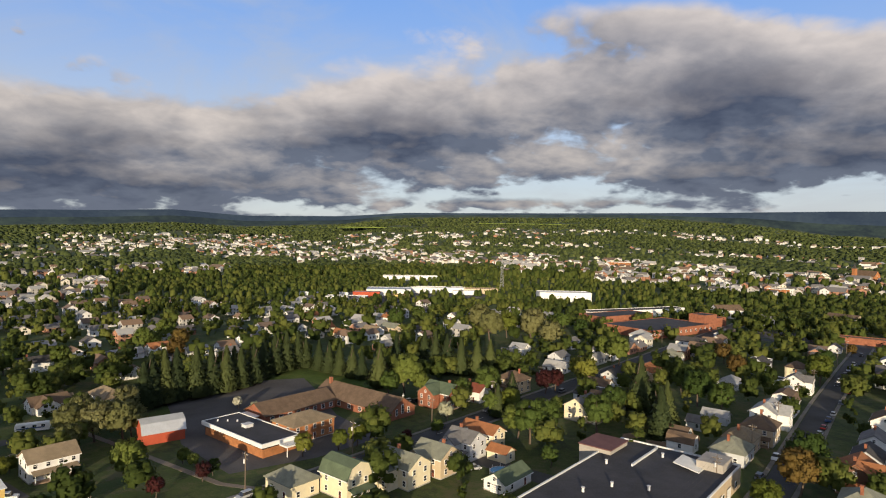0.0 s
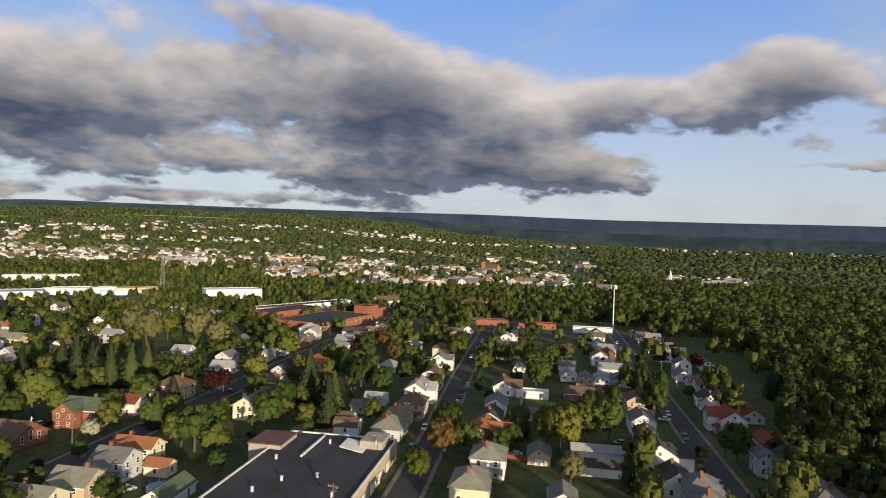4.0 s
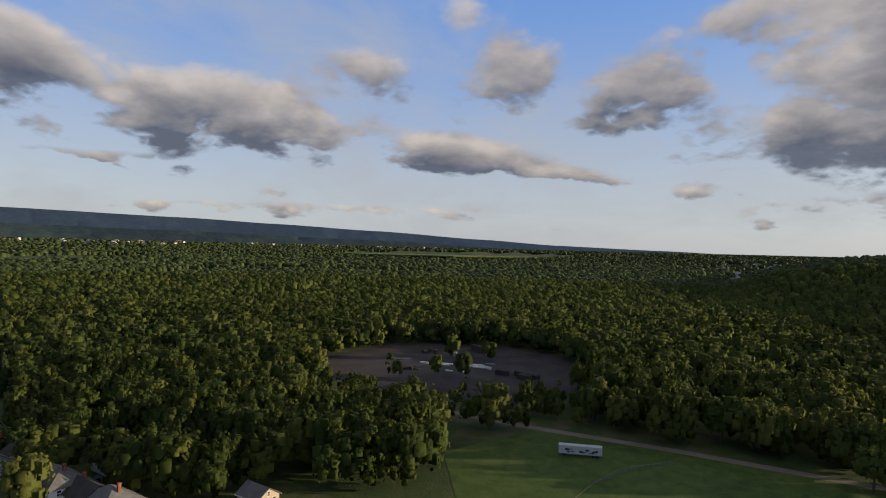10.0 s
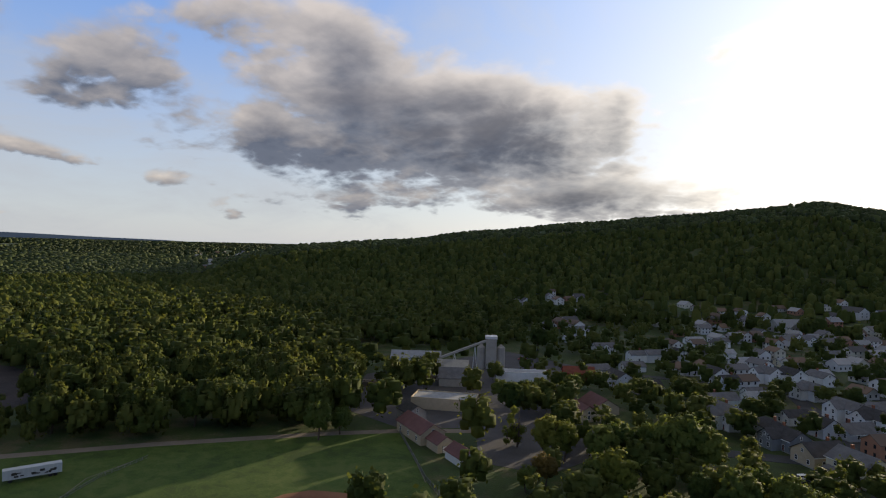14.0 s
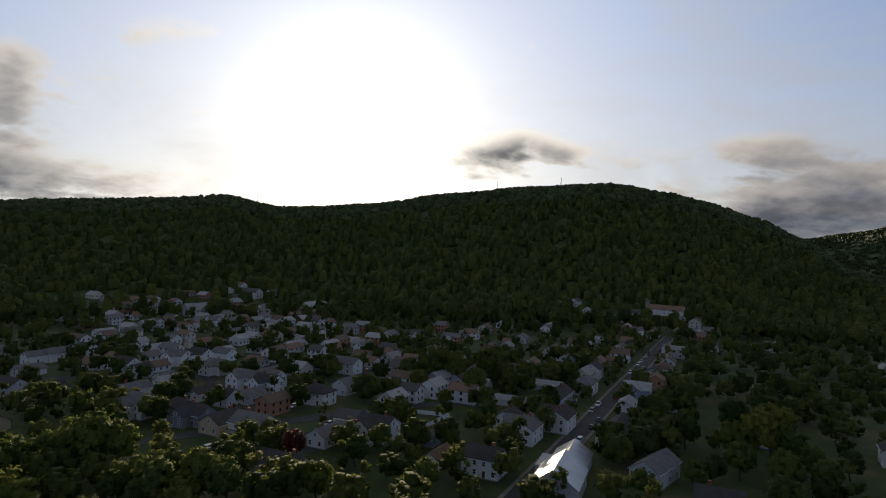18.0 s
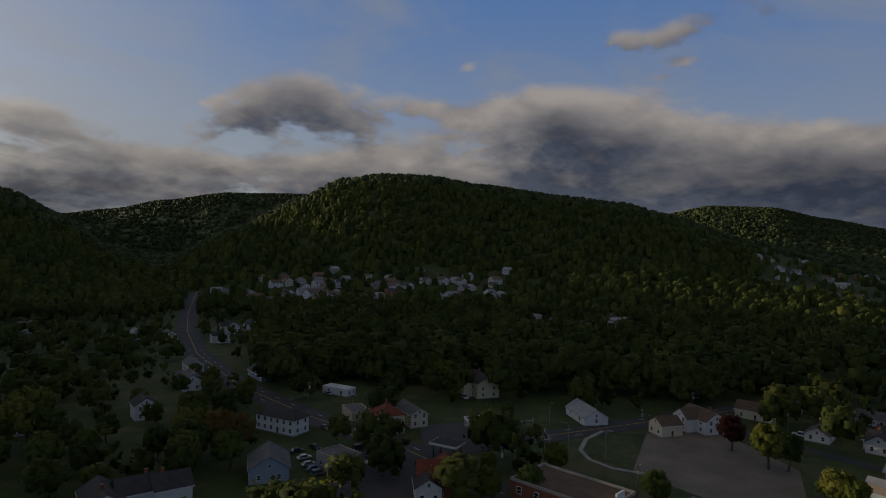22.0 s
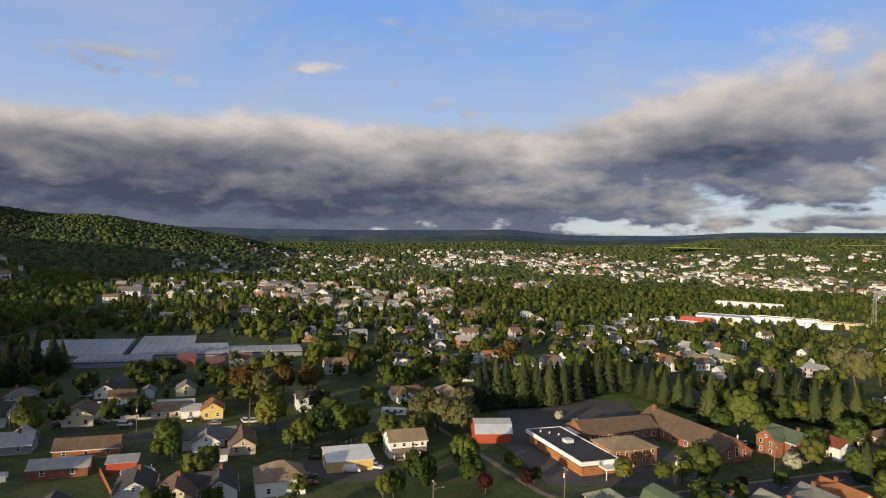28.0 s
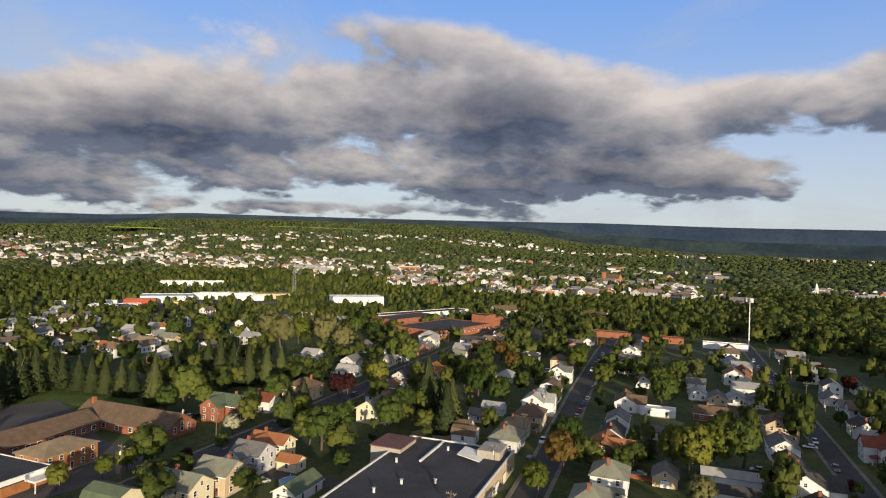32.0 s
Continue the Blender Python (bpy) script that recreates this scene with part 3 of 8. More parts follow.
def patch(name, outline, mat, z, label, category, thick=0.25):
    g = Geo().extrude(outline, z - thick, z)
    return tagged(new(name, g.mesh(name, [mat])), label, category, kind="structure")


# ---------------------------------------------------------------- trees
def leaf_quads(rng, centres, normals, size):
    """Small four-sided leaf clumps, tilted about the way that they face."""
    n = len(centres)
    nrm = normals + rng.normal(0, 0.38, (n, 3))
    nrm /= np.linalg.norm(nrm, axis=1, keepdims=True)
    a = np.cross(nrm, rng.normal(0, 1, (n, 3)))
    a /= np.linalg.norm(a, axis=1, keepdims=True)
    b = np.cross(nrm, a)
    s = (size * rng.uniform(0.6, 1.35, (n, 1)))
    t = s * rng.uniform(0.6, 1.0, (n, 1))
    v = np.stack([centres - a * s - b * t * 0.5, centres + a * s * 0.4 - b * t, centres + a * s + b * t * 0.5, centres - a * s * 0.4 + b * t], 1)
    return v.reshape(-1, 3)


def blobs_of(rng, kind, height, lumps=32):
    """Centres and radii of the clumps that make a crown."""
    c, r = [], []
    if kind == "broad":
        w = height * rng.uniform(0.33, 0.39)
        spread = rng.permutation(lumps)
        size = 0.62 / math.sqrt(lumps)
        for i in range(lumps):          # clumps spread evenly over an egg-shaped crown
            e = math.asin(-0.8 + 1.75 * (i + 0.5) / lumps)
            a = spread[i] * 2.4 + rng.uniform(-0.3, 0.3)
            d = rng.uniform(0.70, 0.85)
            c.append((math.cos(a) * w * d * math.cos(e), math.sin(a) * w * d * math.cos(e), height * 0.54 + math.sin(e) * height * 0.38 * d))
            r.append(height * size * rng.uniform(0.8, 1.25))
        c.append((0, 0, height * 0.53))
        r.append(w * 0.95)
    elif kind == "tall":
        for i in range(13):
            z = height * rng.uniform(0.12, 0.92)
            w = height * 0.17 * math.sin(math.pi * min(0.95, max(0.1, (z / height - 0.1) / 0.9)))
            a = rng.uniform(0, 6.283)
            c.append((math.cos(a) * w, math.sin(a) * w, z))
            r.append(height * rng.uniform(0.08, 0.13))
    elif kind == "shrub":
        for i in range(8):
            a = rng.uniform(0, 6.283)
            c.append((math.cos(a) * height * 0.35, math.sin(a) * height * 0.35, height * rng.uniform(0.3, 0.7)))
            r.append(height * rng.uniform(0.22, 0.33))
    return np.array(c), np.array(r)


def core_quads(rng, c, r, cuts):
    """The dense inside of a crown: a lumpy cube-sphere in each clump, cuts x cuts faces a side."""
    out = []
    s = np.linspace(-1, 1, cuts + 1)
    for p, q in zip(c, r):
        wob = rng.uniform(0.8, 1.1, (3, 3, 3))
        spin = rng.uniform(0, 6.283)
        for axis in range(3):
            for side in (-1, 1):
                for i in range(cuts):
                    for j in range(cuts):
                        face = []
                        for a, b in ((s[i], s[j]), (s[i + 1], s[j]), (s[i + 1], s[j + 1]), (s[i], s[j + 1])):
                            v = np.zeros(3)
                            v[axis], v[(axis + 1) % 3], v[(axis + 2) % 3] = side, a * side, b
                            k = wob[tuple(int(round(w)) + 1 for w in v)]
                            v = v / np.linalg.norm(v) * q * 0.86 * k
                            face.append((p[0] + v[0] * math.cos(spin) - v[1] * math.sin(spin), p[1] + v[0] * math.sin(spin) + v[1] * math.cos(spin), p[2] + v[2]))
                        out += face
    return np.array(out)


def dome(seed, cuts=2):
    """A far tree: the lumpy upper shell of one crown, a dozen faces, with the way that its corners face."""
    rng = np.random.RandomState(seed)
    v = core_quads(rng, np.array([(0.0, 0.0, 0.0)]), np.array([0.45]), cuts).reshape(-1, 4, 3)
    v = v[v[:, :, 2].mean(1) > (0.02 if cuts == 2 else -0.05)].reshape(-1, 3)
    face = v / np.linalg.norm(v, axis=1, keepdims=True)
    v = v * np.array([0.95, 0.95, 1.35])
    v[v[:, 2] < 0.06, 2] -= 0.35
    return np.concatenate([v + np.array([0, 0, 0.42]), face], 1)


def fir_core(height):
    """Three stacked cones inside a conifer."""
    out = []
    for z0, z1, w in ((0.05, 0.55, 0.20), (0.3, 0.78, 0.135), (0.55, 1.0, 0.075)):
        for i in range(7):
            a, b = i * 0.8976, (i + 1) * 0.8976
            out += [(math.cos(a) * w * height, math.sin(a) * w * height, z0 * height), (math.cos(b) * w * height, math.sin(b) * w * height, z0 * height),
                    (math.cos(b) * 0.02 * height, math.sin(b) * 0.02 * height, z1 * height), (math.cos(a) * 0.02 * height, math.sin(a) * 0.02 * height, z1 * height)]
    return np.array(out)


def crown_points(rng, kind, height, count, clumps=None):
    if kind == "fir":
        z = height * (0.10 + 0.90 * rng.uniform(0, 1, count) ** 1.5)
        tier = 0.72 + 0.28 * np.abs(np.sin(z / height * 22))
        w = height * 0.35 * (1.03 - z / height) * tier * rng.uniform(0.55, 1.0, count)
        a = rng.uniform(0, 6.283, count)
        p = np.stack([np.cos(a) * w, np.sin(a) * w, z], 1)
        n = np.stack([np.cos(a), np.sin(a), np.full(count, 0.35)], 1)
        return p, n
    c, r = clumps
    share = r ** 2
    share[-1] *= 0.35
    share /= share.sum()
    k = rng.choice(len(r), count, p=share)
    n = rng.normal(0, 1, (count, 3))
    n[:, 2] = np.abs(n[:, 2]) * np.where(rng.uniform(0, 1, count) < 0.75, 1, -1)
    n /= np.linalg.norm(n, axis=1, keepdims=True)
    return c[k] + n * (r[k] * rng.uniform(0.82, 1.14, count))[:, None], n


def outward(verts, normals, height, kind):
    """The way that the foliage faces as a whole: out of its clump and out of the crown."""
    mid = verts - np.array([0, 0, height * 0.42])
    mid /= np.linalg.norm(mid, axis=1, keepdims=True) + 1e-9
    n = normals * 0.55 + mid * 0.6
    return n / (np.linalg.norm(n, axis=1, keepdims=True) + 1e-9)


def crown_verts(seed, kind, height, count, size, cuts=1, lumps=32):
    """Corners of the quads of a crown, and the way that each corner faces: an array of six columns."""
    rng = np.random.RandomState(seed)
    clumps = None if kind == "fir" else blobs_of(rng, kind, height, lumps)
    p, n = crown_points(rng, kind, height, count, clumps)
    v, m = leaf_quads(rng, p, n, size), np.repeat(n, 4, axis=0)
    if cuts and kind == "fir":
        core = fir_core(height)
        face = core * np.array([1, 1, 0])
        v, m = np.concatenate([v, core]), np.concatenate([m, face / (np.linalg.norm(face, axis=1, keepdims=True) + 1e-9)])
    elif cuts:
        core = core_quads(rng, *clumps, cuts)
        face = core - np.repeat(clumps[0], 24 * cuts * cuts, axis=0)
        v, m = np.concatenate([v, core]), np.concatenate([m, face / (np.linalg.norm(face, axis=1, keepdims=True) + 1e-9)])
    return np.concatenate([v, outward(v, m, height, kind)], 1)


def quad_mesh(name, verts, mat, tint=None):
    """A mesh of loose quads from an array of corners, four by four."""
    n = len(verts) // 4
    face = verts[:, 3:]
    verts = verts[:, :3]
    me = bpy.data.meshes.new(name)
    me.vertices.add(n * 4)
    me.vertices.foreach_set("co", np.ascontiguousarray(verts, dtype=np.float32).ravel())
    me.loops.add(n * 4)
    me.loops.foreach_set("vertex_index", np.arange(n * 4, dtype=np.int32))
    me.polygons.add(n)
    me.polygons.foreach_set("loop_start", np.arange(0, n * 4, 4, dtype=np.int32))
    me.materials.append(mat)
    a = me.attributes.new("facing", "FLOAT_VECTOR", "POINT")
    a.data.foreach_set("vector", np.ascontiguousarray(face, dtype=np.float32).ravel())
    if tint is not None:
        a = me.attributes.new("tint", "FLOAT", "POINT")
        a.data.foreach_set("value", np.asarray(tint, dtype=np.float32))
    me.update(calc_edges=True)
    return me


def trunk_mesh(name, seed, height, kind, mat):
    rng = np.random.RandomState(seed)
    g = Geo()
    r = height * 0.022
    top = height * (0.9 if kind in ("fir", "tall") else 0.68)
    g.tube([(0, 0, -0.3), (0.1, 0, height * 0.3), (0, 0.1, top)], [r * 1.25, r, r * 0.25], 6)
    if kind != "fir":
        for i in range(7):
            a = i * 2.4 + rng.uniform(-0.3, 0.3)
            z = height * rng.uniform(0.25, 0.5)
            d = height * rng.uniform(0.16, 0.28)
            g.tube([(0, 0, z), (math.cos(a) * d * 0.6, math.sin(a) * d * 0.6, z + d * 0.6), (math.cos(a) * d, math.sin(a) * d, z + d * 1.2)], [r * 0.5, r * 0.33, r * 0.1], 4)
    return g.mesh(name, [mat])


TREE_STOCK = {}


def tree(x, y, height, kind="broad", leaf=None, turn=None, label="", variant=None, lean=1.0, bark=None, leaves=None):
    """One tree: a tapered trunk with limbs, and a crown of leaf clumps."""
    leaf = leaf or LEAF
    i = (int(abs(x * 7 + y * 13)) % 3) if variant is None else variant
    size = {"broad": 0.0205, "tall": 0.019, "fir": 0.022, "shrub": 0.045}[kind]
    n = leaves or {"broad": 1400, "tall": 1000, "fir": 1500, "shrub": 420}[kind]
    key = (kind, leaf.name, i, n)
    if key not in TREE_STOCK:
        TREE_STOCK[key] = (quad_mesh("crown", crown_verts(31 * i + 7, kind, 1.0, n, size, 1, 54), leaf), trunk_mesh("trunk", i + 3, 1.0, kind, bark or BARK))
    crown, trunk = TREE_STOCK[key]
    word = {"broad": "broad-crowned tree", "tall": "narrow upright tree", "fir": "dark conifer", "shrub": "shrub"}[kind]
    hue = {"leaf_green": "green", "leaf_spring": "yellow-green", "leaf_rust": "rust-brown", "leaf_maroon": "maroon-leaved", "leaf_pale": "pale, half-bare", "blossom": "white-blossoming",
           "needles": "evergreen"}[leaf.name]
    turn = (x * 37 + y * 11) % 360 if turn is None else turn
    TAKEN.append((x, y, height * 0.3))
    lean *= 1.12 if kind == "fir" else 1.0
    m = pose(x, y, float(land(x, y)), 0, 0, turn) @ Matrix.Diagonal((height * lean, height * lean, height, 1))
    t = thing({"shrub": "shrub", "fir": "conifer_tree"}.get(kind, "tree"), m, label or f"{hue} {word} standing in grass", "shrub" if kind == "shrub" else "tree", "trees of the town")
    part("trunk", trunk, None, t)
    part("crown", crown, None, t)
    return t


def wood(name, spots, templates, mat, label, category="woods"):
    """Many trees joined: spots are rows of x, y, height, width factor."""
    rng = np.random.RandomState(len(spots))
    out, tint = [], []
    pick = rng.randint(0, len(templates), len(spots))
    ang = rng.uniform(0, 6.283, len(spots))
    hue = rng.uniform(0, 1, len(spots))
    z = land(spots[:, 0], spots[:, 1])
    for i, base in enumerate(templates):
        s = np.where(pick == i)[0]
        if not len(s):
            continue
        c, d = np.cos(ang[s])[:, None], np.sin(ang[s])[:, None]
        h = spots[s, 2][:, None]
        w = h * spots[s, 3][:, None]
        x = (base[None, :, 0] * c - base[None, :, 1] * d) * w + spots[s, 0][:, None]
        y = (base[None, :, 0] * d + base[None, :, 1] * c) * w + spots[s, 1][:, None]
        q = base[None, :, 2] * h + z[s][:, None]
        fx = base[None, :, 3] * c - base[None, :, 4] * d
        fy = base[None, :, 3] * d + base[None, :, 4] * c
        fz = np.broadcast_to(base[None, :, 5], fx.shape)
        out.append(np.stack([x, y, q, fx, fy, fz], -1).reshape(-1, 6))
        tint.append(np.repeat(hue[s], len(base)))
    me = quad_mesh(name, np.concatenate(out), mat, np.concatenate(tint))
    return tagged(new(name, me), label, category, kind="stuff")

TAKEN = []          # (x, y, radius): houses, sheds and other things that keep trees off
ROADS = []          # (list of plan points, half width kept clear)


def road(name, pts, width, label, mat=None, walks=True, clear=None, z=0.06):
    ROADS.append((pts, (width / 2 + 2.5) if clear is None else clear))
    ribbon(name, pts, width, mat or ASPHALT, z=z, label=label)
    if walks:
        for side in (-1, 1):
            off = []
            for j, p in enumerate(pts):
                a, b = Vector(pts[max(j - 1, 0)]), Vector(pts[min(j + 1, len(pts) - 1)])
                e = (b - a).normalized()
                off.append((p[0] - e.y * side * (width / 2 + 0.95), p[1] + e.x * side * (width / 2 + 0.95)))
            ribbon("pavement", off, 1.3, PAVE, z=0.20, label="pale concrete pavement with a kerb along the street", category="pavement")


def along(v, u0, u1, step=40):
    n = max(2, int(abs(u1 - u0) / step) + 1)
    return [grid(u0 + (u1 - u0) * i / (n - 1), v) for i in range(n)]


MAIN_STREET = along(136, -110, 560)
FIRST_STREET = [grid(60, 33), grid(130, 35), grid(200, 36), grid(300, 40), grid(400, 42), grid(490, 43)]
SECOND_STREET = along(-54, -560, 560)
BACK_LANE = along(233, -150, 60)
CROSS_LANE = [grid(-47, 233), grid(-44, 300), grid(-42, 380), grid(-60, 470)]
HIGHWAY = [(-640, -452), (-504, -365), (-400, -290), (-323, -227), (-258, -158), (-222, -105), (-196, -58), (-168, -20), (-140, 25)]
HIGHWAY_NORTH = [(-196, -48), (-222, -16), (-255, 24), (-300, 80), (-372, 150), (-480, 250), (-620, 380)]
road("road_main", MAIN_STREET, 9.6, "dark asphalt main street of the town")
road("road_first", FIRST_STREET, 8.0, "asphalt side street lined with parked cars")
road("road_second", SECOND_STREET, 6.6, "asphalt street between small houses")
road("road_back", BACK_LANE, 6.5, "narrow asphalt lane between back gardens", walks=False)
road("road_cross", CROSS_LANE, 6.5, "narrow asphalt lane past the glasshouses", walks=False)
road("road_highway", HIGHWAY, 14.0, "wide asphalt highway curving towards the gap in the hills", walks=False, z=0.10)
road("road_highway_north", HIGHWAY_NORTH, 12.0, "wide asphalt road leaving the junction", walks=False, z=0.14)
road("road_mid", [grid(150, -54), grid(152, 41), grid(150, 136)], 7.5, "short asphalt cross street", walks=False, z=0.09)
road("road_end", [grid(478, -70), grid(476, 41), grid(480, 136), grid(470, 230)], 9.0, "asphalt cross street at the end of the houses", walks=False, z=0.09)
road("road_south", [(-8, -205), (30, -300), (62, -385), (80, -470)], 8.0, "asphalt street among the southern houses", walks=False, z=0.09)
road("road_southwest", [(70, -215), (10, -240), (-60, -262), (-130, -262)], 8.0, "asphalt street among the southern houses", walks=False, z=0.12)
road("road_south_row", [(120, -330), (40, -352), (-40, -372), (-150, -390)], 7.0, "asphalt street among the southern houses", walks=False, z=0.12)
road("track", [(255, -20), (230, -52), (200, -100), (184, -122), (166, -147), (148, -168), (128, -186)], 4.5, "pale gravel track round the playing field", mat=GRAVEL, walks=False, z=0.05)
road("path_field", [(-165, 262), (-120, 205), (-60, 165), (-40, 160)], 2.0, "worn path beside the gardens", mat=GRAVEL, walks=False, clear=1.0, z=0.075)

for j in range(26):          # the broken centre line of the main street and of the highway
    x, y = grid(-90 + j * 12, 136)
    patch("road_marking", [(x + a * UX - b * UY, y + a * UY + b * UX) for a, b in ((-1.5, -0.1), (1.5, -0.1), (1.5, 0.1), (-1.5, 0.1))], LINE, 0.068, "short painted centre line", "road marking", 0.03)


def oval(cx, cy, rx, ry, n=28, turn=0.0, wob=0.06):
    rng = random.Random(int(cx * 3 + cy))
    out = []
    for i in range(n):
        a = 2 * math.pi * i / n
        q = 1 + rng.uniform(-wob, wob)
        p, s = math.cos(a) * rx * q, math.sin(a) * ry * q
        c, d = math.cos(radians(turn)), math.sin(radians(turn))
        out.append((cx + p * c - s * d, cy + p * d + s * c))
    return out


def quadri(u0, u1, v0, v1):
    return [grid(u0, v0), grid(u1, v0), grid(u1, v1), grid(u0, v1)]


patch("parking_lot", [(-60, 172), (-38, 186), (-20, 206), (-40, 232), (-52, 262), (-66, 291), (-88, 284), (-112, 246), (-98, 222), (-84, 196)], TARMAC, 0.05, "worn tarmac car park round the school", "parking lot")
patch("school_lawn", [(-88, 282), (-66, 289), (-40, 262), (-26, 282), (-34, 300), (-70, 322), (-92, 306)], PLAYING, 0.045, "bright mown lawn behind the school", "lawn")
patch("front_lawn", quadri(60, 200, 143.5, 158), LAWN, 0.04, "mown lawn in front of the church school", "lawn")
patch("garden_lawn", [(-128, 150), (-96, 162), (-66, 184), (-88, 212), (-112, 196), (-132, 172)], LAWN, 0.04, "mown lawn round the red barn", "lawn")
patch("works_yard", [(-131, 138), (-112, 138), (-98, 150), (-118, 164), (-134, 150)], TARMAC, 0.05, "tarmac yard beside a yellow metal building", "yard")
patch("playing_field", [(226, -58), (197, -103), (181, -124), (164, -148), (146, -167), (100, -128), (118, -60), (150, -20), (200, -20)], PLAYING, 0.04, "mown green playing field in long shadows", "playing field")
patch("infield", oval(117, -101, 17, 15), CLAY, 0.055, "reddish clay infield of the ball ground", "infield")
patch("scrap_yard", oval(348, -38, 80, 78, 40, 0, 0.08), DIRT, 0.05, "dark bare earth of a scrap yard among trees", "yard")
patch("plant_yard", [(150, -170), (130, -190), (108, -160), (86, -165), (78, -205), (120, -240), (150, -330), (215, -345), (228, -230), (190, -175)], TARMAC, 0.045, "grey yard of a concrete block plant", "yard")
patch("gravel_lot", [(-197, 16), (-240, 24), (-252, 52), (-214, 68), (-188, 62), (-182, 34)], GRAVEL, 0.05, "bare gravel lot beside the junction", "gravel lot")
patch("junction_lawn", [(-208, 2), (-236, 8), (-240, 24), (-198, 16)], LAWN, 0.06, "rounded grass corner with a pale kerb", "lawn")
patch("back_field", [(-188, 64), (-214, 70), (-205, 108), (-172, 140), (-150, 128)], LAWN, 0.04, "rough green grass behind the houses", "lawn")
patch("car_lot", [(-150, -62), (-182, -82), (-196, -70), (-176, -42), (-150, -30)], TARMAC, 0.05, "tarmac lot of a small car dealer", "parking lot")
patch("station_forecourt", [(-200, -52), (-224, -60), (-240, -30), (-218, -14)], TARMAC, 0.055, "tarmac forecourt of a filling station", "parking lot")
patch("street_end_lot", [grid(488, 20), grid(530, 20), grid(530, 120), grid(488, 120)], TARMAC, 0.05, "tarmac lot at the end of the street", "parking lot")
for u0, u1, v0, v1 in ((60, 470, -50 + 1, 36), (60, 470, 47, 130), (-40, 330, -120, -60), (-110, 40, 150, 228), (-160, 60, 240, 330), (200, 470, 143, 230)):
    patch("town_lawns", quadri(u0, u1, v0 + 2, v1 - 2), LAWN, 0.03, "patchy lawns of back gardens", "lawn")
patch("meadow", oval(2080, -250, 400, 190, 32, -80), MEADOW, 0.6 + float(land(2080, -250)), "far bright green meadow", "meadow", 3.0)
for x, y, a, b, turn in ((1500, 760, 230, 60, -35), (1180, 420, 190, 40, -20), (-250, 2900, 260, 90, 5), (420, 3100, 320, 90, -8)):
    patch("meadow", oval(x, y, a, b, 28, turn), MEADOW, 0.6 + float(land(x, y)), "far bright green field among the woods", "meadow", 4.0)
ribbon("kerb", [(-196, 20), (-198, 10), (-204, 3), (-213, 0), (-226, 2), (-238, 8)], 1.5, CONCRETE, z=0.2, label="pale concrete kerb round the grass corner", category="kerb")
for pts in ([(150, -44), (158.8, -50), (171.7, -60.8), (184.3, -74.7), (188.5, -90)], [(110, -136), (116.2, -141.3), (133.4, -155.5), (148.7, -167.4)]):
    ribbon("boundary_line", pts, 0.22, GRAVEL, z=0.075, thick=0.03, label="pale boundary line painted on the grass of the ball ground", category="field line")
YELLOW = paint("yellow_road_paint", (0.50, 0.36, 0.07), 0.8, 0.2, 0.5, 4.0)
for pts, z in ((HIGHWAY[:-1], 0.118), (HIGHWAY_NORTH[1:], 0.158)):
    ribbon("road_marking", pts, 0.35, YELLOW, z=z, thick=0.02, label="yellow painted centre line of the highway", category="road marking")
    for a, b in zip(pts[:-1], pts[1:]):
        e = Vector(b) - Vector(a)
        n = max(1, int(e.length / 14))
        e.normalize()
        for i in range(n):
            for side in (-3.4, 3.4):
                q = Vector(a) + e * (i * 14 + 3) + Vector((-e.y, e.x)) * side
                if q.length < 420:
                    patch("road_marking", [(q.x + e.x * u - e.y * v, q.y + e.y * u + e.x * v) for u, v in ((-1.6, -0.12), (1.6, -0.12), (1.6, 0.12), (-1.6, 0.12))], LINE, z + 0.002, "short painted lane line", "road marking", 0.02)


# ---------------------------------------------------------------- houses
WALLS = {
    "white": paint("white_siding", (0.72, 0.71, 0.68), 0.75, 0.08, 0.5, 5, 0.5, 0.16),
    "cream": paint("cream_siding", (0.68, 0.60, 0.42), 0.75, 0.08, 0.5, 5, 0.5, 0.16),
    "grey": paint("grey_siding", (0.50, 0.51, 0.52), 0.75, 0.08, 0.5, 5, 0.5, 0.16),
    "tan": paint("tan_siding", (0.50, 0.40, 0.27), 0.8, 0.10, 0.5, 5, 0.5, 0.16),
    "yellow": paint("yellow_siding", (0.66, 0.47, 0.16), 0.75, 0.08, 0.5, 5, 0.5, 0.16),
    "blue": paint("blue_grey_siding", (0.30, 0.36, 0.44), 0.75, 0.08, 0.5, 5, 0.5, 0.16),
    "slate": paint("slate_siding", (0.22, 0.23, 0.24), 0.8, 0.10, 0.5, 5, 0.5, 0.16),
    "brown": paint("brown_siding", (0.16, 0.09, 0.06), 0.8, 0.12, 0.5, 5, 0.5, 0.16),
    "brick": paint("red_brick", (0.27, 0.105, 0.060), 0.9, 0.25, 0.6, 4, 0.5, 0.08),
    "orange": paint("orange_brick", (0.36, 0.150, 0.060), 0.9, 0.22, 0.6, 4, 0.5, 0.08),
    "red": paint("barn_red", (0.36, 0.07, 0.035), 0.85, 0.15, 0.5, 4, 0.3, 0.2),
    "block": paint("concrete_block", (0.36, 0.33, 0.29), 0.9, 0.12, 0.5, 4, 0.4, 0.2),
    "steel": paint("painted_steel", (0.62, 0.62, 0.62), 0.6, 0.08, 0.3, 4, 0.2, 0.3),
}
